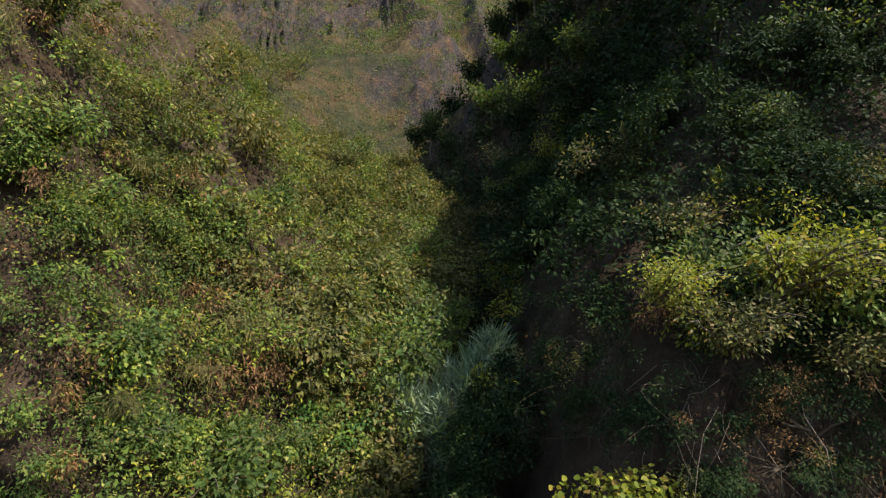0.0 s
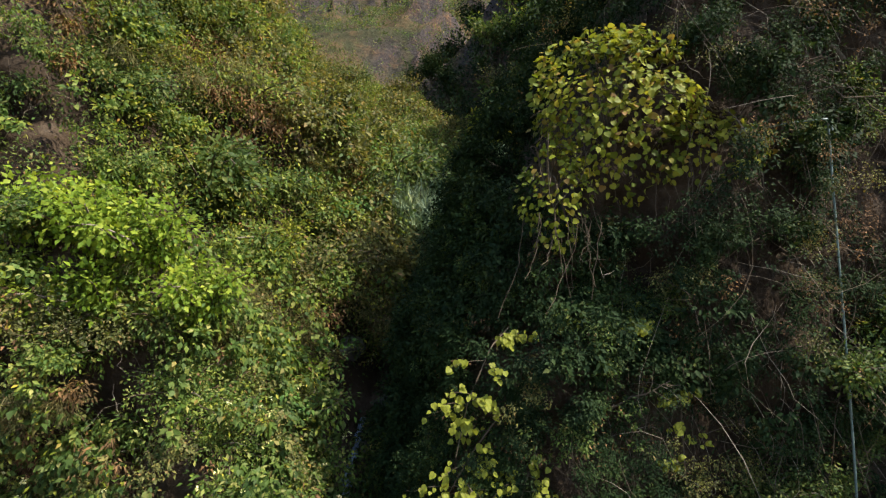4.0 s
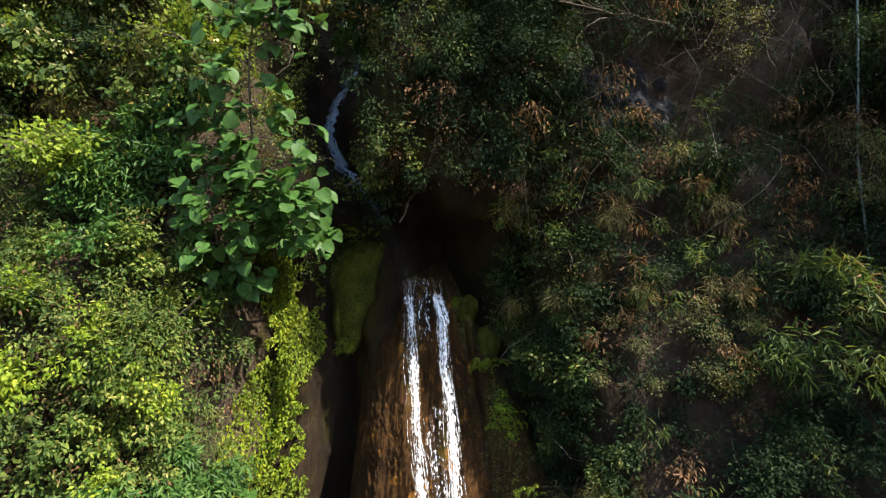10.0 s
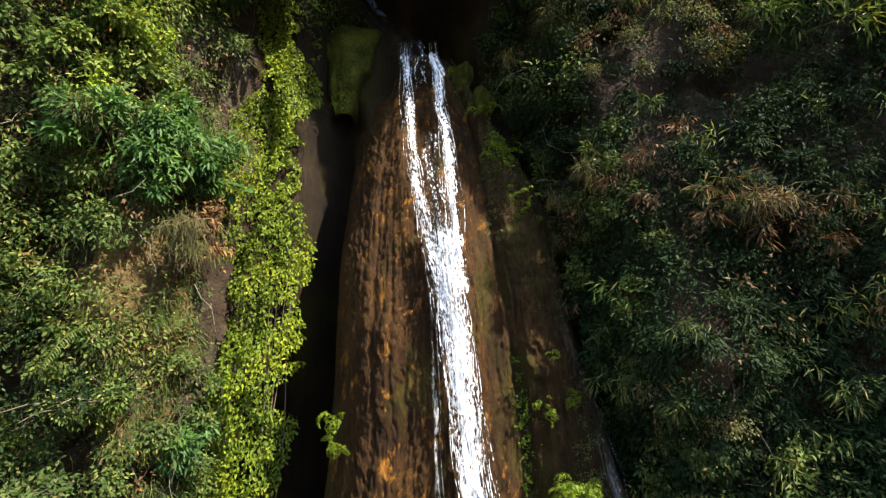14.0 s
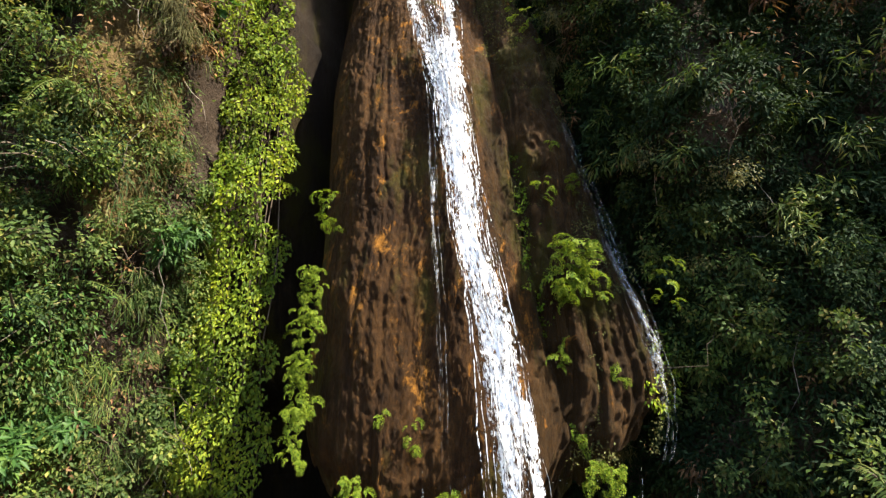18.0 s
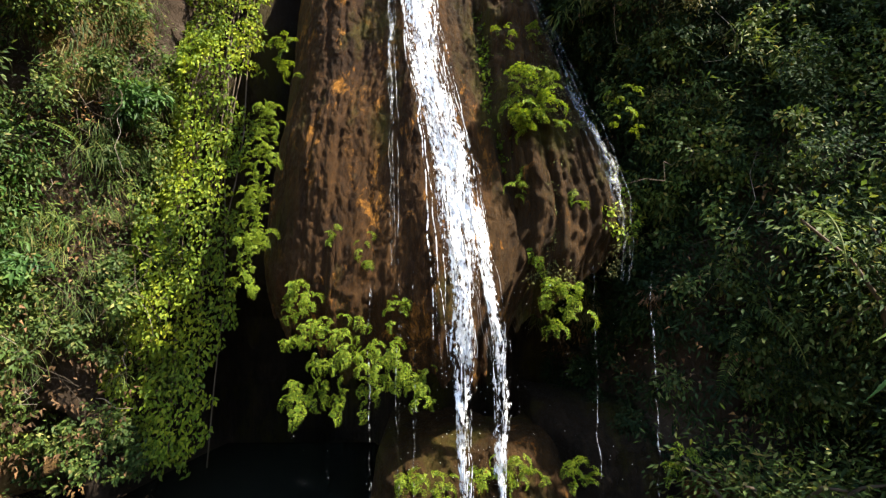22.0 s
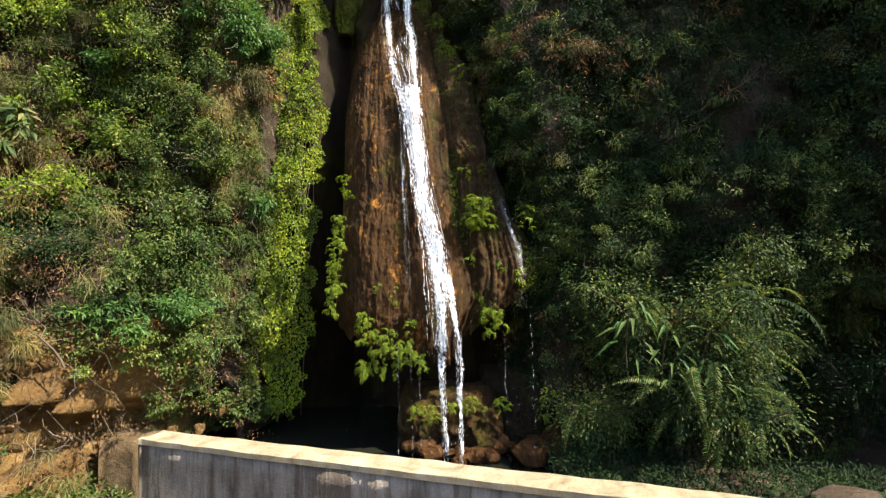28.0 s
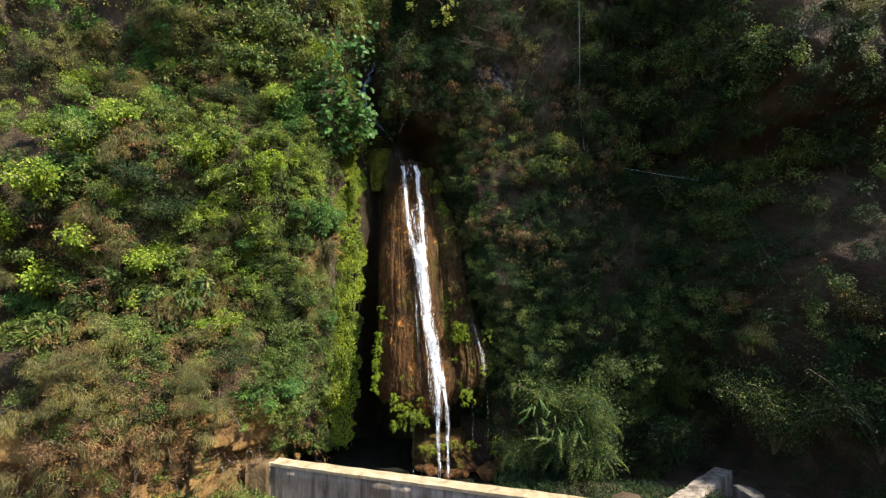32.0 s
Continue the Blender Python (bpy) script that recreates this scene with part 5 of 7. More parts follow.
# drops thrown off along the fall and under the cone
n = 300
dz = RNG.uniform(1.75, 3.3, n)
dx = np.where(RNG.random(n) < 0.5, RNG.normal(0.36, 0.12, n), RNG.uniform(-0.7, 1.25, n))
dy = 2.95 + RNG.uniform(-0.08, 0.45, n)
ring = np.array([[1, 0, 0], [0, 1, 0], [-1, 0, 0], [0, -1, 0], [0, 0, 1.8], [0, 0, -1.8]]) * 1.0
octa = np.array([[0, 1, 4], [1, 2, 4], [2, 3, 4], [3, 0, 4], [1, 0, 5], [2, 1, 5], [3, 2, 5], [0, 3, 5]])
dv = np.stack([dx, dy, dz], -1)[:, None, :] + ring[None] * RNG.uniform(0.0008, 0.0020, n)[:, None, None]
df = octa[None] + (np.arange(n) * 6)[:, None, None]
m_drop, nt_drop, b_drop = material("water_drop", 0.1, 0, 0.6)
b_drop.inputs["Base Color"].default_value = (0.85, 0.88, 0.9, 1)
spray = solid("spray_drops", np_mesh("spray_drops", dv.reshape(-1, 3), df.reshape(-1, 3), m_drop), fall)
tagged(spray, kind="stuff")

brook = base("brook", (-1.4, 6.0, 10.0), "thin bluish stream running down its dark bed to the falls", "stream", kind="structure")


# ---------------------------------------------------------------- concrete walls and pool
def concrete_material():
    m, nt, b = material("weathered_concrete", 0.85, 0, 0.2)
    col = ramp(nt, texture(nt, 2.0, 8, 0.65, warp=0.4), [(0.30, (0.15, 0.125, 0.10)), (0.5, (0.27, 0.235, 0.195)), (0.75, (0.36, 0.315, 0.26))])
    run = ramp(nt, texture(nt, 4.5, 8, 0.7, (1.6, 1.6, 0.14)), [(0.36, (1.25, 1.22, 1.2)), (0.47, (0.95, 0.92, 0.88)), (0.60, (0.36, 0.29, 0.22))])
    col = blend(nt, 0.8, col, run, "MULTIPLY")
    fine = texture(nt, 45, 6, 0.7)
    col = blend(nt, 0.5, col, ramp(nt, fine, [(0.35, (0.5, 0.5, 0.5)), (0.65, (1, 1, 1))]), "MULTIPLY")
    nt.links.new(col, b.inputs["Base Color"])
    relief(nt, b, fine, 0.7, 0.012)
    return m


def cap_material():
    m, nt, b = material("wall_cap", 0.9, 0, 0.15)
    col = ramp(nt, texture(nt, 3.5, 8, 0.7, warp=0.5), [(0.3, (0.14, 0.10, 0.055)), (0.46, (0.28, 0.225, 0.14)), (0.72, (0.43, 0.37, 0.265))])
    fine = texture(nt, 55, 5, 0.7)
    col = blend(nt, 0.4, col, ramp(nt, fine, [(0.35, (0.5, 0.48, 0.44)), (0.6, (1, 1, 1))]), "MULTIPLY")
    nt.links.new(col, b.inputs["Base Color"])
    relief(nt, b, fine, 0.6, 0.01)
    return m


CONCRETE, CAP = concrete_material(), cap_material()
STAINED = soil_material("stained_concrete", (0.07, 0.045, 0.022), (0.17, 0.115, 0.06), (0.30, 0.22, 0.13), 0.03)


def wall_run(name, a, b, z0a, z0b, z1a, z1b, thick, mat, parent, seed, wave=0.02):
    """A length of wall from a to b: an uneven box on a fine grid."""
    a, b = np.array(a, float), np.array(b, float)
    along = b - a
    ln = np.linalg.norm(along)
    along /= ln
    back = np.array([-along[1], along[0]])
    n = int(ln / 0.06)
    t = np.linspace(0, 1, n)
    # loop of the section: front foot, front top, back top, back foot
    ring = [(0, k) for k in np.linspace(0, 1, 9)] + [(k, 1) for k in np.linspace(0.02, 0.98, 6)] + [(1, k) for k in np.linspace(1, 0, 9)]
    V = np.zeros((n, len(ring), 3))
    for i, (d, h) in enumerate(ring):
        lo, hi = z0a + (z0b - z0a) * t, z1a + (z1b - z1a) * t
        z = lo + (hi - lo) * h
        p = a[None] + along[None] * (t * ln)[:, None] + back[None] * d * thick
        w = wave * fbm(p[:, 0] * 3 + 7 * d, z * 3, seed)
        V[:, i, :2] = p + back[None] * w[:, None]
        V[:, i, 2] = z + (0.6 * wave * vnoise(p[:, 0] * 5, p[:, 1] * 5, seed) if h > 0.95 else 0)
    F = sheet((n, len(ring)))
    m = len(ring)
    caps = []
    for r in (0, n - 1):
        for i in range(m // 2 - 1):
            caps.append([r * m + i, r * m + i + 1, r * m + m - 2 - i, r * m + m - 1 - i])
    me = np_mesh(name, V.reshape(-1, 3), np.concatenate([F, np.array(caps)]), mat, False)
    me.validate()
    return solid(name, me, parent)


WA, WB = np.array((-2.87, 3.0)), np.array((3.05, 0.93))
pool_wall = base("pool_wall", (0, 1.9, 1.2), "low grey weathered concrete wall with a pale worn top", "wall", kind="structure")
dirw = (WB - WA) / np.linalg.norm(WB - WA)
perp = np.array((-dirw[1], dirw[0]))
wall_run("wall_body", WA + perp * 0.02, WB + perp * 0.02, 0.6, 0.6, 2.01, 2.01, 0.25, CONCRETE, pool_wall, 1.0, 0.005)
wall_run("wall_cap", WA + perp * 0.002, WB + perp * 0.002, 1.995, 1.995, 2.05, 2.05, 0.30, CAP, pool_wall, 2.0, 0.014)
wall_run("wall_return", WA + np.array((-0.46, 0.10)), WA + np.array((-0.003, 0.003)), 0.7, 0.7, 2.02, 2.04, 0.30, STAINED, pool_wall, 3.0, 0.05)
side_wall = base("side_wall", (4.5, 1.6, 1.2), "sloping concrete wall leading away from the pool", "wall", kind="structure")
wall_run("side_wall_body", (3.40, 0.55), (5.6, 2.45), 0.5, 0.5, 2.02, 2.02, 0.30, CONCRETE, side_wall, 4.0)

m_pool, nt_pool, b_pool = material("pool_water", 0.1, 0, 0.1)
b_pool.inputs["Base Color"].default_value = (0.012, 0.013, 0.009, 1)
relief(nt_pool, b_pool, texture(nt_pool, 6, 3), 0.3, 0.02)
px, py = np.meshgrid(np.linspace(-3.2, 5.5, 40), np.linspace(0.9, 5.4, 30), indexing="ij")
pool_keep = sheet(px.shape)
side = ((px - WA[0]) * perp[0] + (py - WA[1]) * perp[1]).ravel()
pool_keep = pool_keep[(side[pool_keep].min(1) > 0.05) & (px.ravel()[pool_keep].max(1) < 1.6)]
tagged(new("pool_water", np_mesh("pool_water", np.stack([px, py, 1.72 + 0 * px], -1).reshape(-1, 3), pool_keep, m_pool)),
       "dark still pool water behind the wall", "water", kind="structure")


# ---------------------------------------------------------------- the brook above the falls
bz = np.linspace(11.9, 9.05, 16)
stream_strip("brook_run", np.stack([brook_x(bz), brook_y(bz) - 0.10, bz], -1), np.interp(bz, [9.05, 9.3, 9.6, 10.3, 11.0, 12], [0.03, 0.12, 0.24, 0.25, 0.21, 0.13]), BLUE, brook)
strands("brook_trickle", THIN, [9.4, 9.0, 8.6, 8.3, 7.95], [-1.10, -0.80, -0.66, -0.50, -0.36], [0.14, 0.12, 0.12, 0.20, 0.34], 14, 0.004, 0.06, brook, 21, brook_y)


# ---------------------------------------------------------------- creeper curtain beside the falls
def creeper_curtain():
    th = base("creeper_curtain", (-1.75, 4.3, 1.9), "bright green creeper hanging as a long curtain down the cliff", "creeper")
    n = 30000
    z = 1.85 + 7.0 * RNG.random(n) ** 0.95
    lo = np.interp(z, [1.8, 3, 4, 5.9, 7, 8.4], [-2.42, -2.34, -2.20, -2.14, -2.05, -1.90])
    hi = np.interp(z, [1.8, 3, 4.6, 6, 7.2, 8.2], [-1.36, -1.34, -1.32, -1.30, -1.36, -1.42])
    u = RNG.random(n)
    x = lo + (hi - lo) * u
    y0 = np.interp(z, [1.8, 3.7, 5.1, 6.1, 7, 8.6], [4.05, 4.2, 4.5, 4.8, 5.1, 5.6])
    ripple = 0.12 * vnoise(x * 4, z * 2.2, 2.0) + 0.07 * vnoise(x * 10, z * 7, 4.0)
    y = y0 + 0.15 - 0.22 * np.sin(u * np.pi) + ripple - 0.05 * RNG.random(n)
    y = np.where(z > 6.0, np.minimum(y, surf(x, z) - 0.06 - 0.06 * RNG.random(n)), y)
    ragged = 0.12 * vnoise(z * 3.5, 0 * z, 5.0) + 0.07 * vnoise(z * 11, 0 * z, 6.0)
    k = (vnoise(x * 4, z * 2.2, 9.0) + 0.4 * vnoise(x * 13, z * 10, 8.0) > -0.72) & (x > lo + 0.08 + ragged) & (x < hi - 0.06 + ragged) & (z > 1.9 + 0.5 * np.abs(vnoise(x * 7, 0 * x, 3.0)))
    at = np.stack([x, y, z], -1)[k]
    m = len(at)
    along = unit(np.array([0, -0.35, -0.9]) + RNG.normal(size=(m, 3)) * 0.6)
    out = unit(np.array([0.1, -0.9, 0.5]) + RNG.normal(size=(m, 3)) * 0.55)
    v, f = place_leaves(LEAF_SMALL, at, along, out, RNG.uniform(0.026, 0.052, m))
    solid("foliage", np_mesh("creeper_leaves", v, f, IVY, False), th)
    for i in range(10):
        zz = np.linspace(8.3, RNG.uniform(1.9, 4), 12)
        xx = RNG.uniform(-1.95, -1.4) + 0.08 * vnoise(zz * 0.9, float(i), 1.0)
        yy_ = np.interp(zz, [1.8, 3.7, 5.1, 6.1, 7, 8.6], [4.05, 4.2, 4.5, 4.8, 5.1, 5.6]) + 0.14
        v, f = tubes(np.stack([xx, yy_, zz], -1)[None], np.full((1, 12), 0.006))
        solid("stem", np_mesh("stem", v, f, BARK), th)
    return th


creeper_curtain()


# ---------------------------------------------------------------- ferns on the tufa
def frond_mesh(name, length, leaflet, pairs, curl, seed):
    """A drooping frond: a thin stalk, short side stalks, and a fan of small leaflets on each."""
    rng = np.random.default_rng(seed)
    t = np.linspace(0, 1, pairs)
    ang = 0.9 - curl * t
    step = length / pairs
    p = np.cumsum(np.stack([0 * t, np.cos(ang) * step, np.sin(ang) * step], -1), 0)
    at, al, ou, sz = [], [], [], []
    for i in range(1, pairs):
        reach = 0.24 * length * (1.05 - 0.75 * t[i])
        for side in (-1, 1):
            for k in range(4):
                q = p[i] + np.array([side * reach * (k + 0.6) / 4, 0.12 * reach * k, -0.10 * reach * k]) + rng.normal(0, 0.004, 3)
                at.append(q)
                al.append([side * 0.7, 0.6 + rng.normal(0, 0.5), -0.25 + rng.normal(0, 0.35)])
                ou.append([rng.normal(0, 0.35), -0.5, 1.0])
                sz.append(leaflet * rng.uniform(0.65, 1.2) * (1.1 - 0.5 * t[i]))
    v, f = place_leaves(LEAF_FOUR, np.array(at), np.array(al), np.array(ou), np.array(sz))
    lv, lf = tubes(p[None], np.linspace(0.003, 0.001, pairs)[None], 3)
    tri = np.concatenate([lf[:, [0, 1, 2]], lf[:, [0, 2, 3]]])
    v, f = merge([(v, f), (lv, tri)])
    return np_mesh(name, v, f, FERN, False)


FRONDS = [frond_mesh("frond_long", 0.30, 0.031, 16, 2.3, 1), frond_mesh("frond_mid", 0.24, 0.030, 13, 2.1, 2), frond_mesh("frond_short", 0.18, 0.028, 10, 1.8, 3)]


def fern(place, wide, tall, count, scale, label, hang=0.0):
    th = base("fern", place, label, "fern", "ferns on the tufa")
    for i in range(int(1.25 * count)):
        o = new("frond", FRONDS[int(RNG.integers(3))])
        o.parent = th
        off = Vector((RNG.uniform(-wide, wide) / 2, RNG.uniform(-0.04, 0.05), RNG.uniform(-tall, tall) / 2))
        turn = 180 + RNG.normal(0, 50)
        s = 0.74 * scale * RNG.uniform(0.7, 1.25)
        o.matrix_basis = Matrix.Translation(off) @ pose(0, 0, 0, RNG.normal(-10 - 34 * hang, 20), RNG.normal(0, 18), turn) @ Matrix.Scale(s, 4)
    return th


for place, wide, tall, count, scale, hang, label in (
        ((0.74, 3.42, 4.42), 0.28, 0.40, 62, 0.75, 0.35, "lush bright green fern clump on the side of the tufa"),
        ((-0.84, 3.70, 4.80), 0.10, 0.26, 14, 0.6, 0.4, "small green fern hanging at the edge of the tufa"),
        ((-0.89, 3.52, 4.26), 0.13, 0.34, 46, 0.42, 0.8, "bright green fern strip down the edge of the tufa"),
        ((-0.91, 3.48, 3.98), 0.14, 0.36, 50, 0.42, 0.8, "bright green fern strip down the edge of the tufa"),
        ((-0.92, 3.43, 3.70), 0.14, 0.36, 50, 0.42, 0.9, "bright green fern strip down the edge of the tufa"),
        ((-0.94, 3.38, 3.44), 0.13, 0.34, 40, 0.42, 0.9, "bright green fern strip down the edge of the tufa"),
        ((-0.54, 3.04, 3.16), 0.15, 0.34, 40, 0.44, 0.9, "yellow-green fern hanging from the foot of the tufa"),
        ((-0.32, 2.98, 3.02), 0.30, 0.26, 44, 0.44, 1.0, "yellow-green fern hanging from the foot of the tufa"),
        ((-0.10, 2.97, 2.92), 0.24, 0.24, 38, 0.42, 1.0, "yellow-green fern hanging from the foot of the tufa"),
        ((0.06, 2.97, 2.82), 0.18, 0.20, 24, 0.42, 1.1, "small fern hanging from the foot of the tufa"),
        ((-0.36, 3.02, 2.76), 0.44, 0.20, 30, 0.5, 1.4, "dull fern hanging under the foot of the tufa")):
    fern(place, wide, tall, count, scale, label, hang)
for place, wide, tall, count, scale, hang, label in (
        ((0.88, 3.24, 3.20), 0.24, 0.28, 34, 0.6, 0.9, "yellowish fern hanging below the side lobe"),
        ((0.98, 3.36, 3.80), 0.10, 0.14, 8, 0.5, 0.6, "small fern on the side lobe of the tufa"),
        ((0.68, 3.42, 3.92), 0.08, 0.20, 9, 0.5, 0.8, "small fern on the side lobe of the tufa"),
        ((0.74, 3.36, 3.48), 0.10, 0.20, 11, 0.5, 0.8, "small fern on the side lobe of the tufa"),
        ((-0.42, 3.20, 3.58), 0.10, 0.10, 5, 0.45, 0.2, "little fern tuft on the wet tufa"),
        ((-0.24, 3.20, 3.50), 0.08, 0.22, 8, 0.45, 0.4, "little fern tuft on the wet tufa"),
        ((-0.03, 3.06, 3.18), 0.08, 0.14, 8, 0.5, 0.3, "little fern tuft on the wet tufa")):
    fern(place, wide, tall, count, scale, label, hang)
for place, wide, tall, count, scale, hang, label in (
        ((0.61, 3.74, 4.95), 0.10, 0.20, 8, 0.5, 0.2, "little fern tuft on the side lobe"),
        ((0.84, 3.80, 5.02), 0.08, 0.14, 8, 0.5, 0.2, "little fern tuft on the side lobe"),
        ((0.10, 3.20, 2.20), 0.30, 0.16, 22, 0.6, 0.3, "green fern tuft on the wet rock under the falls"),
        ((0.50, 3.22, 2.30), 0.34, 0.14, 22, 0.6, 0.2, "green fern tuft on the wet rock under the falls"),
        ((0.92, 3.28, 2.26), 0.26, 0.14, 14, 0.6, 0.2, "green fern tuft on the wet rock under the falls"),
        ((1.42, 3.10, 2.35), 0.12, 0.34, 12, 0.5, 0.5, "green fern tuft beside the pool"),
        ((-1.18, 5.34, 7.72), 0.24, 0.16, 12, 0.5, 0.6, "small fern below the mossy rock")):
    fern(place, wide, tall, count, scale, label, hang)
for place, wide, tall, count, scale, hang, label in (
        ((-1.42, 5.30, 8.35), 0.12, 0.50, 12, 0.5, 0.5, "small fern at the edge of the mossy rock"),
        ((-0.98, 5.36, 8.95), 0.40, 0.14, 12, 0.5, 0.3, "small fern on top of the mossy rock"),
        ((0.66, 4.55, 6.55), 0.30, 0.30, 12, 0.6, 0.4, "small dark fern on the shoulder of the side lobe"),
        ((0.48, 4.90, 7.10), 0.30, 0.30, 12, 0.6, 0.4, "small dark fern on the shoulder of the side lobe"),
        ((0.30, 5.20, 7.60), 0.26, 0.24, 10, 0.6, 0.3, "small dark fern beside the top of the falls"),
        ((1.28, 3.42, 4.35), 0.14, 0.30, 12, 0.5, 0.5, "small fern at the edge of the side lobe"),
        ((0.72, 3.90, 5.30), 0.10, 0.26, 6, 0.45, 0.4, "little fern tuft on the side lobe")):
    fern(place, wide, tall, count, scale, label, hang)


# ---------------------------------------------------------------- saplings and shrubs
def branches(rng, n, height, spread, droop=0.0, k=7, lean=(0, 0, 0)):
    """Curved stems that start together and fan out."""
    ang = rng.uniform(0, 2 * np.pi, n)
    t = np.linspace(0, 1, k)[None, :]
    reach = spread * rng.uniform(0.4, 1.0, n)[:, None]
    h = height * rng.uniform(0.6, 1.0, n)[:, None]
    x = np.cos(ang)[:, None] * reach * t ** 1.4
    y = np.sin(ang)[:, None] * reach * t ** 1.4
    z = h * (t - droop * t ** 3)
    P = np.stack([x, y, z], -1) + t[..., None] * np.array(lean)
    return P + rng.normal(0, 0.02 * height, P.shape) * t[..., None]


def shrub_proto(name, seed, mat, shape, height, spread, stems, leaves, size, droop=0.4, lean=(0, -0.3, 0)):
    """Stem and foliage meshes of one kind of shrub, rooted at the origin."""
    rng = np.random.default_rng(seed)
    P = branches(rng, stems, height, spread, 0.25, lean=lean)
    v, f = tubes(P, np.linspace(0.022, 0.005, P.shape[1])[None, :].repeat(stems, 0) * height, 3)
    stem = np_mesh(name + "_stems", v, f, BARK)
    i = rng.integers(0, stems, leaves)
    t = rng.uniform(0.3, 1.0, leaves)
    k = t * (P.shape[1] - 1)
    a = np.minimum(k.astype(int), P.shape[1] - 2)
    q = P[i, a] + (P[i, a + 1] - P[i, a]) * (k - a)[:, None]
    d = unit(rng.normal(size=(leaves, 3)) + np.array([0, -0.25, 0.3]))
    at = q + d * rng.uniform(0.05, 0.24, leaves)[:, None] * height
    along = unit(d + np.array([0, 0, -droop]) + rng.normal(size=(leaves, 3)) * 0.3)
    out = unit(np.array([0, -0.35, 0.8]) + rng.normal(size=(leaves, 3)) * 0.45)
    v, f = place_leaves(shape, at, along, out, size * rng.uniform(0.6, 1.25, leaves))
    return stem, np_mesh(name + "_foliage", v, f, mat, False)


KINDS = {
    "bright": shrub_proto("bright", 11, BRIGHT, LEAF_SMALL, 1.0, 0.55, 14, 1900, 0.065),
    "bright2": shrub_proto("bright_b", 12, BRIGHT, LEAF_SMALL, 0.9, 0.7, 16, 2200, 0.055),
    "mid": shrub_proto("mid", 13, MID, LEAF_SMALL, 1.0, 0.6, 14, 1900, 0.065),
    "mid2": shrub_proto("mid_b", 14, MID, LEAF_FOUR, 0.8, 0.6, 12, 1300, 0.07),
    "dark": shrub_proto("dark", 15, DARK_SHADED, LEAF_SMALL, 1.0, 0.65, 14, 2000, 0.058),
    "dark2": shrub_proto("dark_b", 16, DARK_SHADED, LEAF_SLIM, 0.9, 0.65, 14, 1800, 0.09, 0.7),
    "yellow": shrub_proto("yellow", 17, YELLOW, LEAF_SMALL, 0.9, 0.7, 18, 1700, 0.058),
    "olive": shrub_proto("olive", 18, OLIVE, LEAF_SMALL, 0.9, 0.6, 16, 2000, 0.052),
    "lime": shrub_proto("lime", 20, LIME, LEAF_FOUR, 1.0, 0.6, 14, 1500, 0.07),
    "cool": shrub_proto("cool", 19, COOL, LEAF_OVATE, 0.9, 0.5, 10, 800, 0.085),
}
WORDS = {"bright": "sunlit yellow-green leafy shrub growing on the steep slope", "bright2": "bushy bright green shrub on the steep slope", "mid": "mid green leafy shrub rooted in the cliff",
         "mid2": "broad-leaved green shrub rooted in the cliff", "dark": "small-leaved shrub on the cliff, its green darkened as shade", "dark2": "dark shrub with narrow drooping leaves on the cliff",
         "yellow": "shrub with yellowing leaves at the cliff edge", "olive": "olive green scrubby bush on the slope", "lime": "lush lime green leafy bush on the sunlit slope", "cool": "fresh blue-green broad-leaved shrub on the slope"}


def shrub(kind, place, scale, turn, tilt=0.0):
    th = base("shrub", (0, 0, 0), WORDS[kind], "shrub", "shrubs on the slopes")
    stem, crown = KINDS[kind]
    solid("stem", stem, th)
    solid("crown", crown, th)
    th.matrix_basis = Matrix.Translation(place) @ pose(0, 0, 0, tilt, 0, turn) @ Matrix.Scale(scale, 4)
    return th


def scatter_shrubs(kinds, n, box, keep, s0, s1, seed):
    rng = np.random.default_rng(seed)
    p, nrm = on_slope(n, *box, lift=0.12, rng=rng, keep=lambda x, y, z: cone_clear(x, y, z) & keep(x, y, z))
    for q, nn in zip(p, nrm):
        grow = min(max((q[1] + 1) / 6.5, 0.8), 2.2)
        shrub(kinds[int(rng.integers(len(kinds)))], Vector(q), rng.uniform(s0, s1) * grow, rng.uniform(-50, 50), rng.uniform(8, 40))


anywhere = lambda x, y, z: x < 99
scatter_shrubs(["lime", "cool", "lime", "mid2", "bright", "dark"], 52, (-8.5, -2.3, 3.6, 10.5), anywhere, 0.42, 0.85, 6)
scatter_shrubs(["dark", "mid2", "mid", "olive", "mid"], 46, (4.2, 10, 2.8, 11.5), anywhere, 0.6, 1.1, 7)
scatter_shrubs(["bright", "bright2", "mid", "olive", "bright", "mid"], 60, (-8, 0, 10.5, 26), left_up, 0.6, 1.15, 1)
scatter_shrubs(["lime", "bright", "mid2", "cool", "bright2", "lime"], 34, (-4.8, -1.2, 9.9, 13.6), lambda x, y, z: left_up(x, y, z) & (y < 8), 0.45, 0.8, 5)
scatter_shrubs(["mid", "mid2", "bright", "cool", "olive", "dark"], 46, (-9, -2.4, 2.8, 10), anywhere, 0.4, 0.8, 2)
scatter_shrubs(["dark", "dark", "dark2", "mid", "dark2"], 60, (1.0, 10, 2.4, 16), lambda x, y, z: right_up(x, y, z) & ~((x < 3.6) & (z > 4.5) & (z < 6.6)), 0.4, 0.85, 3)
scatter_shrubs(["dark", "mid", "yellow", "olive"], 40, (0.8, 9, 14, 26), lambda x, y, z: right_up(x, y, z) & ~((x > 2.3) & (x < 7) & (z < 17.8) & (y < 7.5)), 0.7, 1.2, 4)
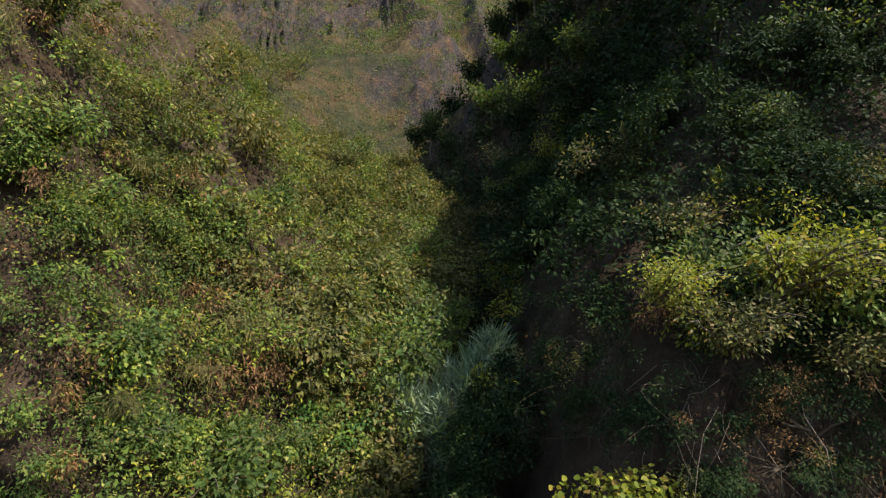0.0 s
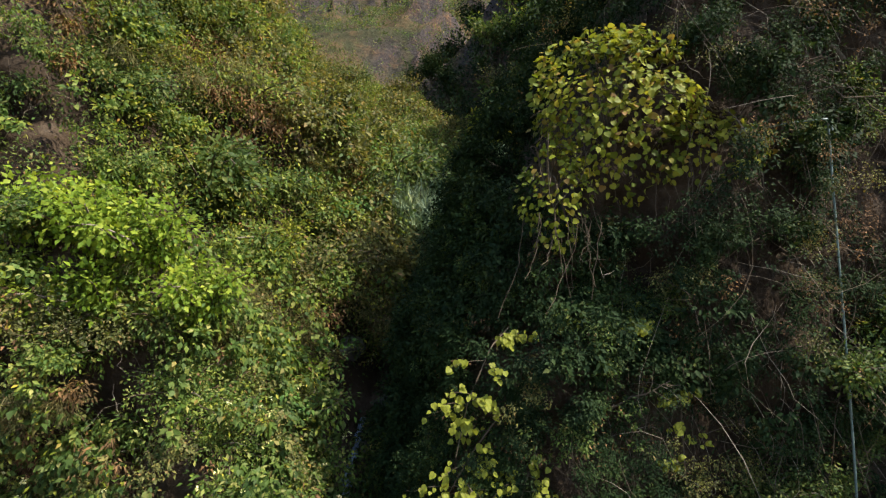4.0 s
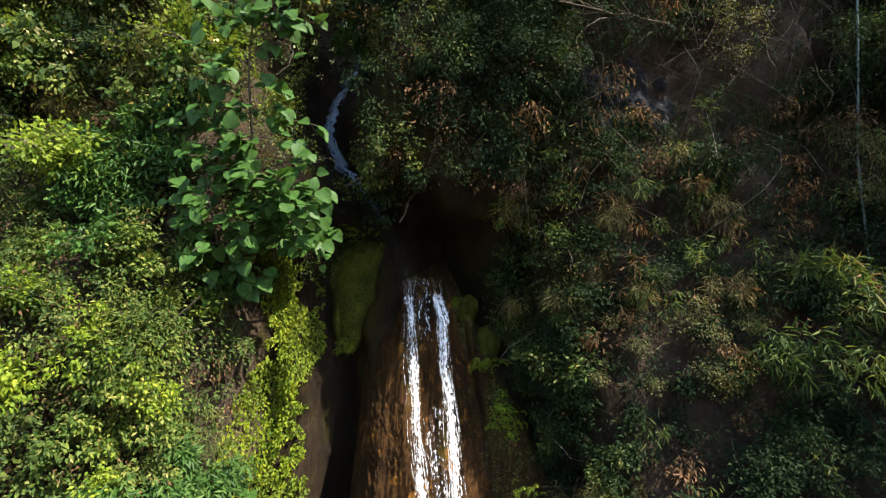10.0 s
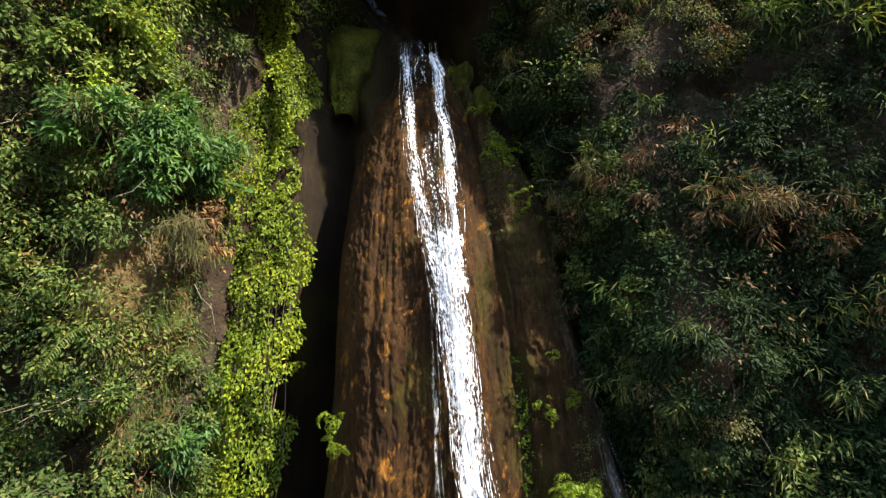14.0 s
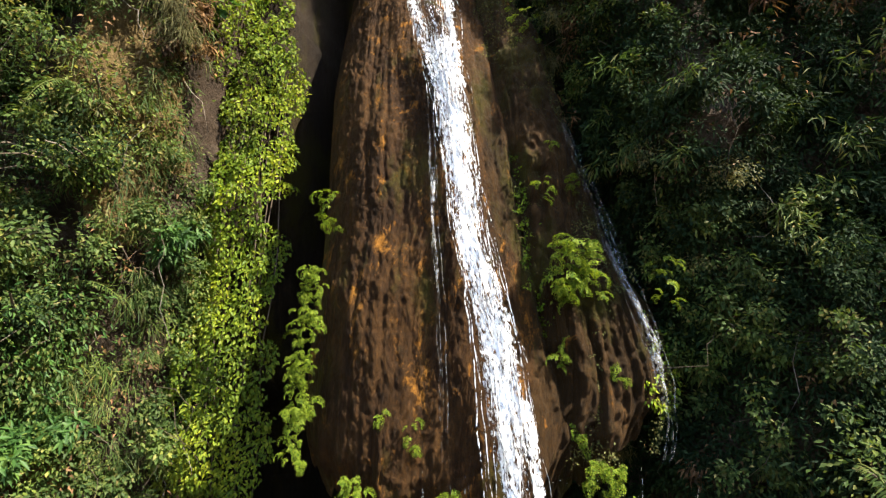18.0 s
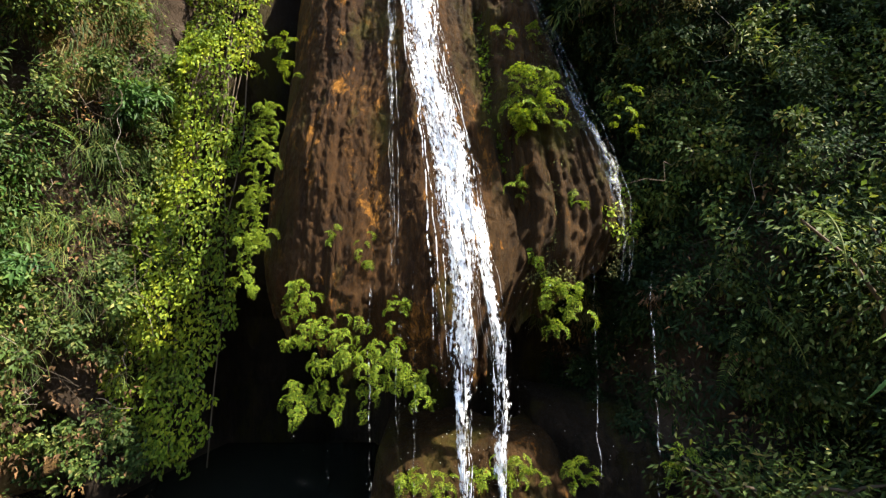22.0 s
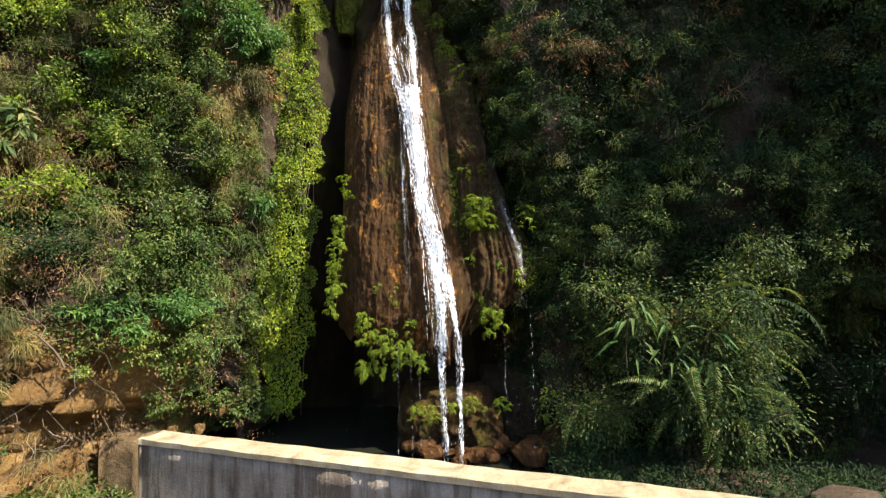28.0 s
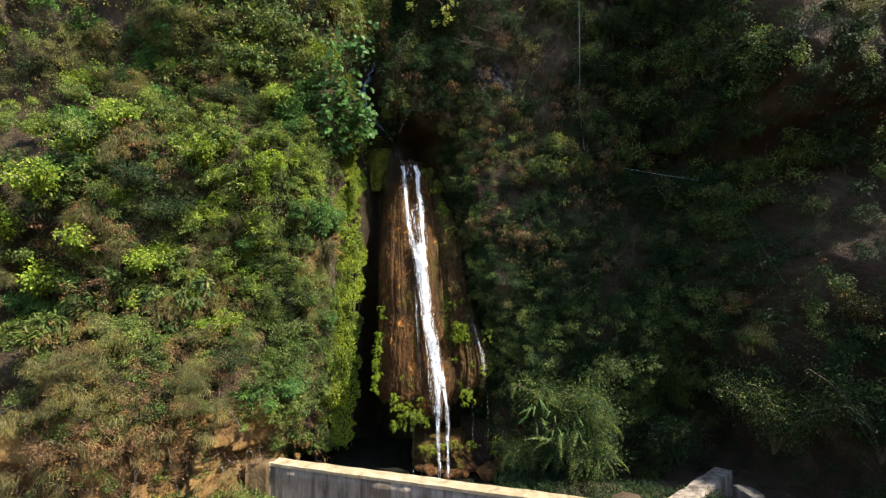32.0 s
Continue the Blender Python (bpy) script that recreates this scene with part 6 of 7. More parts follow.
for kind, x, z, size, turn in (("lime", -6.9, 7.0, 0.9, 0), ("lime", -6.3, 6.0, 0.8, 40), ("lime", -7.3, 5.2, 0.9, 80), ("lime", -6.0, 8.4, 0.8, 20), ("bright", -6.7, 8.0, 0.9, 60), ("lime", -4.1, 7.7, 0.7, -30), ("lime", -3.7, 4.5, 0.55, 10), ("lime", -5.2, 5.6, 0.7, 50),
                               ("lime", -7.6, 6.2, 0.9, -20), ("dark", -4.7, 6.6, 0.8, 0), ("dark", -3.6, 3.9, 0.6, 30), ("dark", -5.6, 7.2, 0.8, 70), ("bright2", -5.2, 4.4, 0.7, 15), ("lime", -3.2, 9.2, 0.6, 25)):
    shrub(kind, Vector((x, float(surf(np.array(x), np.array(z))) - 0.4, z)), size, turn, 25)


# ---------------------------------------------------------------- broad-leaved sapling over the lip
def leaf_mesh(name, shape, mat, curl=0.0):
    v, f = shape
    v = v.copy()
    v[:, 2] -= curl * (v[:, 1] ** 2)
    return np_mesh(name, v, f, mat)


HEARTS = [leaf_mesh("heart_leaf", LEAF_HEART, COOL, c) for c in (0.05, 0.18, 0.30)]
YHEARTS = [leaf_mesh("yellow_leaf", LEAF_HEART, YELLOW, c) for c in (0.05, 0.2)]
NARROW = (LEAF_LANCE[0] * np.array([0.65, 1, 1]), LEAF_LANCE[1])
BLADES = [leaf_mesh("long_leaf", NARROW, m, c) for m, c in ((MID, 0.15), (COOL, 0.35), (MID, 0.5))]


def leaf_parts(th, name, meshes, at, along, out, size):
    Y = unit(np.asarray(along, float))
    X = unit(np.cross(Y, out))
    Z = np.cross(X, Y)
    for i in range(len(at)):
        o = new(name, meshes[i % len(meshes)])
        o.parent = th
        m = Matrix(((X[i, 0], Y[i, 0], Z[i, 0], 0), (X[i, 1], Y[i, 1], Z[i, 1], 0), (X[i, 2], Y[i, 2], Z[i, 2], 0), (0, 0, 0, 1)))
        o.matrix_basis = Matrix.Translation(Vector(at[i]) - th.location) @ m @ Matrix.Scale(float(size[i]), 4)


def climber(name, label, category, axis, reach, twigs, per, size, meshes, seed, hang=0.6, thick=0.014):
    """A woody stem along an axis, side twigs, and single leaves at their ends."""
    rng = np.random.default_rng(seed)
    axis = np.asarray(axis, float)
    th = base(name, tuple(axis[0]), label, category)
    t = np.linspace(0, len(axis) - 1, 14)
    c = np.stack([np.interp(t, np.arange(len(axis)), axis[:, i]) for i in range(3)], -1)
    v, f = tubes(c[None], np.linspace(thick, thick * 0.4, 14)[None], 6)
    solid("stem", np_mesh("stem", v, f, BARK), th)
    at, al, ou, sz = [], [], [], []
    for i in range(twigs):
        k = rng.uniform(1, 12.9)
        a = int(k)
        p0 = c[a] + (c[a + 1] - c[a]) * (k - a)
        ang = rng.uniform(math.pi * 1.02, math.pi * 1.98)
        d = np.array([math.cos(ang), math.sin(ang) * 0.75, rng.uniform(-0.1, 0.5)])
        ln = reach * rng.uniform(0.45, 1.0)
        s = np.linspace(0, 1, 7)[:, None]
        line = p0 + d * ln * s + np.array([0, 0, -0.25 * ln]) * s ** 2.2
        v, f = tubes(line[None], np.linspace(thick * 0.4, thick * 0.15, 7)[None], 4)
        solid("twig", np_mesh("twig", v, f, BARK), th)
        for j in range(per):
            q = line[int(rng.integers(2, 7))] + rng.normal(0, 0.035, 3)
            side = rng.normal(0, 1, 3)
            at.append(q)
            al.append(unit(d * 0.6 + side * 0.5 + np.array([0, -0.25, -hang])))
            ou.append(unit(np.array([0, -0.7, 0.8]) + rng.normal(0, 0.3, 3)))
            sz.append(size * rng.uniform(0.6, 1.2))
    leaf_parts(th, "leaf", meshes, np.array(at), np.array(al), np.array(ou), np.array(sz))
    return th


climber("broadleaf_sapling", "fresh green sapling with large heart-shaped leaves at the lip", "sapling",
        [(-1.70, 4.75, 8.6), (-1.70, 4.15, 9.3), (-1.70, 4.00, 10.1), (-1.62, 3.95, 10.95)], 0.68, 62, 8, 0.112, HEARTS, 5)
climber("broadleaf_sapling", "fresh green sapling with large heart-shaped leaves at the lip", "sapling",
        [(-1.45, 4.85, 8.6), (-1.40, 4.25, 8.95), (-1.36, 4.10, 9.25)], 0.46, 26, 8, 0.12, HEARTS, 6)
climber("broadleaf_sapling", "small broad-leaved sapling hanging over the cliff", "sapling",
        [(-2.0, 4.6, 8.2), (-1.95, 4.1, 8.7), (-2.0, 3.95, 9.2)], 0.44, 20, 8, 0.115, HEARTS, 7)
climber("broadleaf_sapling", "broad-leaved green seedling beside the creeper", "sapling",
        [(-2.10, 4.65, 6.4), (-2.05, 4.35, 6.7), (-2.02, 4.2, 6.9)], 0.25, 6, 6, 0.12, HEARTS, 8)

# yellowing vine with big leaves, over the shaded edge
for axis, reach, n, seed in (
        ([(0.60, 5.05, 13.7), (0.35, 4.75, 13.5), (0.12, 4.65, 13.0), (0.0, 4.6, 12.5)], 0.42, 9, 21),
        ([(0.45, 4.95, 12.8), (0.15, 4.70, 12.5), (-0.10, 4.65, 12.1), (-0.18, 4.65, 11.7)], 0.40, 9, 22),
        ([(0.85, 4.95, 12.6), (0.65, 4.70, 12.2), (0.48, 4.65, 11.7), (0.45, 4.65, 11.3)], 0.40, 9, 23),
        ([(2.2, 5.1, 13.9), (1.9, 4.85, 13.7), (1.6, 4.8, 13.6), (1.2, 4.8, 13.7)], 0.30, 7, 24),
        ([(2.3, 5.1, 13.2), (2.2, 4.85, 12.9), (2.2, 4.8, 12.3), (2.25, 4.8, 11.8)], 0.26, 5, 25)):
    climber("yellow_vine", "vine with large yellow-green leaves over the cliff edge", "vine", axis, reach, n + 5, 11, 0.064, YHEARTS, seed, 1.0, 0.009)



def round_leaf_bush(spot, radii, leaves, size, seed, label):
    """A sprawling bush: arching stems from its base, a shell of big round leaves, dry stems hanging below."""
    rng = np.random.default_rng(seed)
    spot, radii = np.array(spot, float), np.array(radii, float)
    th = base("round_leaved_bush", tuple(spot), label, "bush", "bushes on the cliff edge")
    d = unit(rng.normal(size=(26, 3)) + np.array([0, -0.5, 0.5]))
    t = np.linspace(0, 1, 9)[None, :, None]
    stems = spot - np.array([0, -0.3, 0.55 * radii[2]]) + t * (d[:, None, :] * radii + np.array([0, -0.3, 0.55 * radii[2]])) + np.array([0, 0, 0.35]) * np.sin(t * np.pi)
    for line in stems:
        v, f = tubes(line[None], np.linspace(0.012, 0.004, 9)[None], 4)
        solid("stem", np_mesh("stem", v, f, BARK), th)
    way = unit(rng.normal(size=(leaves, 3)) + np.array([-0.1, -0.45, 0.35]))
    lump = 1 + 0.30 * fbm(way[:, 0] * 2.2, way[:, 2] * 2.2, seed + way[:, 1], 3)
    at = spot + way * radii * (lump * (0.55 + 0.45 * rng.random(leaves) ** 0.4))[:, None]
    al = unit(way * 0.5 + rng.normal(size=(leaves, 3)) * 0.6 + np.array([0, 0, -0.7]))
    ou = unit(way * 0.8 + np.array([0, -0.2, 0.5]) + rng.normal(size=(leaves, 3)) * 0.35)
    keep = fbm(at[:, 0] * 2.4, at[:, 2] * 2.4, 3.0 + seed, 2) > -0.36
    v, f = place_leaves(LEAF_HEART, at[keep], al[keep], ou[keep], size * rng.uniform(0.55, 1.2, int(keep.sum())))
    solid("crown", np_mesh("crown", v, f, YELLOW, False), th)
    for k in range(16):
        p = spot + np.array([rng.uniform(-1, 1) * radii[0], rng.uniform(-0.4, 0.0), -0.35 * radii[2]])
        line = p + t[0] * np.array([0, 0, -0.9]) * rng.uniform(0.4, 1.1) + rng.normal(0, 0.16, 3) * t[0] ** 2 + rng.normal(0, 0.012, (9, 3))
        v, f = tubes(line[None], np.full((1, 9), 0.004), 3)
        solid("hanging_stem", np_mesh("hanging_stem", v, f, BARK), th)


round_leaf_bush((1.75, 5.00, 15.85), (0.95, 0.55, 0.88), 2600, 0.064, 61, "sprawling bush with large yellowing round leaves on the cliff edge")
round_leaf_bush((2.65, 5.00, 15.45), (0.60, 0.40, 0.40), 600, 0.060, 62, "low part-bare bush with yellowing round leaves on the cliff edge")
round_leaf_bush((1.02, 4.95, 15.0), (0.36, 0.36, 0.65), 480, 0.058, 63, "trailing bush with yellowing round leaves over the cliff edge")

# plant with long drooping leaves in front of the big bush
for spot, seed in (((2.0, 2.2, 2.95), 31), ((2.3, 2.12, 2.75), 32), ((2.62, 2.05, 2.7), 33)):
    rng = np.random.default_rng(seed)
    th = base("long_leaved_plant", spot, "plant with long narrow drooping leaves before the bush", "plant", "plants before the bush")
    n = 15
    a = rng.uniform(math.pi, 2 * math.pi, n)
    at = np.array(spot) + np.stack([np.cos(a) * 0.12, np.sin(a) * 0.10, rng.uniform(0.0, 0.5, n)], -1)
    al = np.stack([np.cos(a), np.sin(a) * 0.8, rng.uniform(-0.9, 0.15, n)], -1)
    leaf_parts(th, "leaf", BLADES, at, al, np.tile([[0, -0.4, 1.0]], (n, 1)), rng.uniform(0.15, 0.29, n))
    line = np.linspace(np.array(spot) + (0.1, 0.35, -0.35), np.array(spot) + (0, 0, 0.45), 8) + np.array([[0, 0.10 * math.sin(k * 0.45), 0] for k in range(8)])
    v, f = tubes(line[None], np.linspace(0.007, 0.003, 8)[None], 5)
    solid("stem", np_mesh("stem", v, f, BARK), th)


# ---------------------------------------------------------------- big bush at the foot of the shaded cliff
def pinnate(name, length, pairs, leaflet, mat, seed, curl=1.5):
    rng = np.random.default_rng(seed)
    t = np.linspace(0, 1, pairs)
    ang = 0.7 - curl * t
    p = np.cumsum(np.stack([0 * t, np.cos(ang), np.sin(ang)], -1) * length / pairs, 0)
    sz = leaflet * np.sin(np.clip(t * 0.9 + 0.1, 0, 1) * np.pi) ** 0.6
    at = np.repeat(p, 2, 0)
    al = np.tile(np.array([[-1, 0.45, -0.2], [1, 0.45, -0.2]]), (pairs, 1)) + rng.normal(0, 0.1, (2 * pairs, 3))
    v, f = place_leaves(LEAF_LANCE, at, al, np.tile([[0, -0.3, 1.0]], (2 * pairs, 1)), np.repeat(sz, 2))
    lv, lf = tubes(p[None], np.linspace(0.006, 0.002, pairs)[None], 3)
    v, f = merge([(v, f), (lv, np.concatenate([lf[:, [0, 1, 2]], lf[:, [0, 2, 3]]]))])
    return np_mesh(name, v, f, mat, False)


PINNATE = [pinnate("fern_frond", 0.7, 38, 0.075, MID, 1), pinnate("fern_frond", 0.55, 32, 0.065, MID, 2, 1.9), pinnate("fern_frond", 0.6, 32, 0.07, DARK_SHADED, 3, 1.7)]


def big_bush(spot, height, spread, leaves, fronds, seed, label, mats=(MID, MID)):
    rng = np.random.default_rng(seed)
    th = base("bush", spot, label, "bush", "bushes at the foot of the cliff")
    P = branches(rng, 16, height, spread, 0.2, lean=(0, -0.35 * spread, 0)) + np.array(spot)
    for i in range(16):
        v, f = tubes(P[i:i + 1], np.linspace(0.022, 0.006, P.shape[1])[None], 5)
        solid("branch", np_mesh("branch", v, f, BARK), th)
    for mat, share, size, shape in ((mats[0], 2.1, 0.036, LEAF_SMALL), (mats[1], 1.7, 0.050, LEAF_SLIM)):
        n = int(leaves * share)
        i = rng.integers(0, 16, n)
        k = rng.uniform(1.5, P.shape[1] - 1.01, n)
        a = k.astype(int)
        q = P[i, a] + (P[i, a + 1] - P[i, a]) * (k - a)[:, None]
        d = unit(rng.normal(size=(n, 3)) + np.array([0, -0.3, 0.2]))
        at = q + d * rng.uniform(0.05, 0.36, n)[:, None]
        v, f = place_leaves(shape, at, unit(d + np.array([0, 0, -0.5]) + rng.normal(size=(n, 3)) * 0.3), unit(np.array([0, -0.4, 0.8]) + rng.normal(size=(n, 3)) * 0.4), size * rng.uniform(0.6, 1.25, n))
        solid("foliage", np_mesh("foliage", v, f, mat, False), th)
    for j in range(fronds):
        o = new("frond", PINNATE[j % 3])
        o.parent = th
        i = int(rng.integers(16))
        q = P[i, int(rng.integers(3, P.shape[1]))]
        o.matrix_basis = Matrix.Translation(Vector(q) - Vector(spot)) @ pose(0, 0, 0, rng.normal(-15, 14), rng.normal(0, 14), 180 + rng.normal(0, 45)) @ Matrix.Scale(rng.uniform(0.7, 1.2), 4)
    return th


big_bush((2.75, 3.2, 2.2), 2.0, 1.05, 6000, 60, 1, "large green bush with hanging fern fronds beside the pool", (MID, DARK_SHADED))
big_bush((3.2, 2.95, 2.1), 1.5, 0.7, 3600, 44, 2, "rounded green bush with ferns beside the pool", (MID, DARK_SHADED))
big_bush((2.75, 2.75, 1.95), 1.2, 0.75, 2400, 40, 11, "bush with fern fronds hanging to the wall, leaves darkened as shade", (DARK_SHADED, DARK_SHADED))
big_bush((2.95, 2.5, 1.9), 1.0, 0.5, 1600, 24, 12, "green feathery bush hanging to the wall", (MID, DARK_SHADED))
# dark bush added where the bank behind the wall lies in shade
big_bush((4.8, 3.1, 1.9), 1.2, 0.6, 1500, 3, 14, "dark bush added as shade behind the wall", (DARK_SHADED, DARK_SHADED))
big_bush((1.85, 3.1, 1.85), 0.8, 0.5, 1400, 8, 15, "green bush with ferns beside the pool", (MID, MID))
big_bush((2.3, 3.55, 2.4), 1.1, 0.55, 1900, 12, 3, "dark leafy bush at the foot of the falls")
big_bush((6.2, 2.2, 2.4), 1.9, 1.2, 3000, 6, 4, "green shaded bush on the spur", (MID, DARK_SHADED))
big_bush((7.2, 1.2, 2.6), 1.9, 1.2, 2600, 4, 5, "dark shaded bush on the spur", (DARK_SHADED, DARK_SHADED))
big_bush((-2.75, 3.75, 3.4), 1.1, 0.55, 1900, 4, 6, "dark green leafy bush on the sunlit cliff", (MID, COOL))
big_bush((-3.4, 3.9, 6.2), 1.2, 0.8, 2400, 3, 8, "feathery olive bush leaning from the cliff", (OLIVE, OLIVE))
big_bush((-2.55, 4.1, 7.4), 1.1, 0.55, 1500, 2, 9, "bright yellow-green bush leaning from the cliff", (BRIGHT, BRIGHT))
big_bush((-2.45, 3.95, 5.0), 0.9, 0.45, 1400, 3, 10, "yellow-green bush beside the creeper", (BRIGHT, OLIVE))

# shrubs along the upper edges
for kind, place, scale, turn in (
        ("olive", (2.9, 5.3999999999999995, 17.9), 1.1, 10),
        ("yellow", (3.5, 5.5, 18.4), 1.4, 50),
        ("olive", (4.2, 5.3, 17.7), 1.0, -20),
        ("mid", (4.6, 5.6, 18.4), 1.5, 70),
        ("yellow", (2.3, 5.6, 18.4), 0.9, 30),
        ("olive", (5.3, 5.2, 18.2), 1.2, 0),
        ("olive", (3.9, 5.7, 18.4), 1.2, 40),
        ("yellow", (3.0, 6.2, 17.8), 1.2, 10),
        ("olive", (3.9, 6.3, 17.6), 1.2, 60),
        ("olive", (4.8, 6.0, 18.3), 1.6, -30),
        ("olive", (5.4, 5.8, 17.9), 1.3, 40),
        ("bright", (4.4, 5.6, 18.0), 1.3, 0)):
    shrub(kind, Vector(place), scale, turn, 15)
for kind, place, scale, turn in (
        ("bright", (-2.9, 5.3, 13.4), 1.1, 20),
        ("bright2", (-3.5, 5.2, 13.2), 1.1, -40),
        ("bright", (-4.0, 5.2, 13.8), 1.1, 90),
        ("bright2", (-2.6, 5.4, 12.6), 0.9, 10),
        ("bright", (-3.2, 5.3, 12.3), 0.9, -20),
        ("lime", (-3.0, 4.9, 14.2), 1.0, 0),
        ("lime", (-3.7, 4.9, 14.4), 1.0, 40)):
    shrub(kind, Vector(place), scale, turn, 15)
for kind, place, scale, turn in (
        ("lime", (-4.4, 4.8, 14.5), 1.0, 80),
        ("lime", (-2.6, 5.0, 13.7), 0.9, 20),
        ("lime", (-3.4, 4.9, 13.6), 1.0, -30),
        ("lime", (-4.2, 4.9, 13.6), 1.0, 10),
        ("lime", (-4.9, 4.8, 13.9), 1.0, 50),
        ("lime", (-3.5, 3.9, 7.9), 0.55, 0),
        ("lime", (-3.3, 3.9, 6.3), 0.45, 40)):
    shrub(kind, Vector(place), scale, turn, 15)
for kind, place, scale, turn in (
        ("lime", (-3.9, 3.8, 7.0), 0.5, 80),
        ("cool", (-2.75, 4.0, 6.0), 0.6, 0),
        ("cool", (-2.9, 3.8, 5.3), 0.6, 60),
        ("mid", (-4.0, 8.2, 14.9), 1.9, 0),
        ("mid", (-4.7, 8.0, 15.4), 1.6, 50),
        ("olive", (-2.4, 9.2, 13.9), 1.7, 20),
        ("yellow", (-2.9, 8.5, 14.2), 1.5, -30),
        ("mid", (-1.9, 13.2, 15.6), 2.6, 0),
        ("bright", (-1.5, 13.6, 16.0), 2.2, 60)):
    shrub(kind, Vector(place), scale, turn, 15)


# ---------------------------------------------------------------- reeds, trees in the gorge
THIN_BLADE = (LEAF_BLADE[0] * np.array([0.7, 1, 1]), LEAF_BLADE[1])


def reed_clump(spot, height, blades, seed):
    rng = np.random.default_rng(seed)
    th = base("reed_clump", spot, "tall pale blue-green reeds in the bed of the gorge", "reeds", "reeds in the gorge")
    d = unit(rng.normal(size=(blades, 3)) * np.array([1, 1, 1.2]) + np.array([0, -0.2, 0.5]))
    at = np.array(spot) + np.array([0, 0, 0.45 * height]) + d * rng.uniform(0.25, 1.0, blades)[:, None] * np.array([0.60, 0.50, 0.5 * height])
    v, f = place_leaves(THIN_BLADE, at, d + np.array([0, 0, 0.5]) + rng.normal(0, 0.55, (blades, 3)), d * np.array([1, 1, 0.2]) + np.array([0, 0, 0.4]), rng.uniform(0.10, 0.24, blades) * height)
    solid("foliage", np_mesh("foliage", v, f, REED, False), th)
    n = 30
    p0 = np.array(spot) + np.stack([rng.normal(0, 0.2, n), rng.normal(0, 0.2, n), np.zeros(n)], -1)
    p1 = p0 + np.stack([rng.normal(0, 0.25, n), rng.normal(0, 0.25, n), height * rng.uniform(0.6, 1.0, n)], -1)
    v, f = tubes(np.linspace(p0, p1, 5, axis=1), np.full((n, 5), 0.012), 3)
    solid("cane", np_mesh("cane", v, f, BARK), th)


for i, (x, y, h) in enumerate(((-1.6, 11.6, 2.4), (-1.1, 11.5, 2.8), (-0.5, 11.5, 2.9), (0.1, 11.7, 2.8), (-0.8, 12.2, 2.8), (-0.2, 12.5, 2.8), (0.5, 12.0, 2.6), (-1.5, 12.2, 2.6), (0.9, 12.4, 2.4))):
    reed_clump((x, y, float(hill(np.array(x), np.array(y))) - 0.1), h, 2200, 50 + i)


def tree_proto(name, seed, mat, leaves, size):
    """Trunk, limbs and crown of a small tree about 3 m tall."""
    rng = np.random.default_rng(seed)
    t = np.linspace(0, 1, 8)
    trunk = np.stack([0.10 * np.sin(t * 3 + seed), 0.08 * np.cos(t * 2), 2.0 * t], -1)
    v, f = tubes(trunk[None], np.linspace(0.07, 0.03, 8)[None], 7)
    tm = np_mesh(name + "_trunk", v, f, BARK)
    L_ = branches(rng, 11, 1.5, 1.0, 0.15) + np.array([0.05, 0, 1.3])
    v, f = tubes(L_, np.linspace(0.03, 0.006, L_.shape[1])[None].repeat(11, 0), 4)
    lm = np_mesh(name + "_limb", v, f, BARK)
    n = leaves
    i = rng.integers(0, 11, n)
    k = rng.integers(2, L_.shape[1], n)
    d = unit(rng.normal(size=(n, 3)))
    at = L_[i, k] + d * rng.uniform(0.05, 0.38, n)[:, None]
    v, f = place_leaves(LEAF_SMALL, at, unit(d + np.array([0, 0, -0.3])), unit(np.array([0, -0.3, 0.9]) + rng.normal(size=(n, 3)) * 0.45), size * rng.uniform(0.6, 1.3, n))
    return tm, lm, np_mesh(name + "_crown", v, f, mat, False)


TREES = {"dark": tree_proto("dark_tree", 1, DARK_SHADED, 1500, 0.16), "mid": tree_proto("mid_tree", 2, MID, 1400, 0.16), "olive": tree_proto("olive_tree", 3, OLIVE, 1300, 0.15), "pale": tree_proto("pale_tree", 4, BRIGHT, 1100, 0.14)}
TREE_WORDS = {"dark": "dark leafy tree on the shaded side of the gorge", "mid": "green leafy tree on the slope of the gorge", "olive": "olive tree with thin foliage on the valley slope", "pale": "small pale green tree standing in the gorge"}


def tree(kind, x, y, scale, turn):
    th = base("tree", (0, 0, 0), TREE_WORDS[kind], "tree", "trees of the gorge")
    for nm, me in zip(("trunk", "limb", "crown"), TREES[kind]):
        solid(nm, me, th)
    th.matrix_basis = Matrix.Translation((x, y, float(hill(np.array(x), np.array(y))) - 0.15)) @ pose(0, 0, 0, 0, 0, turn) @ Matrix.Scale(scale, 4)


rng_t = np.random.default_rng(77)
tree("pale", 2.3, 25.0, 1.0, 0)
tree("olive", 1.0, 25.0, 0.9, 50)
tree("pale", 4.6, 30.0, 1.5, 80)
for i in range(46):
    y = rng_t.uniform(16, 42)
    x = float(stream_x(y)) + rng_t.uniform(0.8, 9) * (0.6 + y / 40)
    tree("dark" if rng_t.random() < 0.7 else "mid", x, y, rng_t.uniform(0.6, 1.2) * (0.75 + y / 50), rng_t.uniform(0, 360))
for i in range(34):
    y = rng_t.uniform(13, 44)
    x = float(stream_x(y)) - rng_t.uniform(0.8, 14) * (0.6 + y / 40)
    tree("olive" if rng_t.random() < 0.6 else "mid", x, y, rng_t.uniform(0.4, 0.85) * (0.75 + y / 50), rng_t.uniform(0, 360))


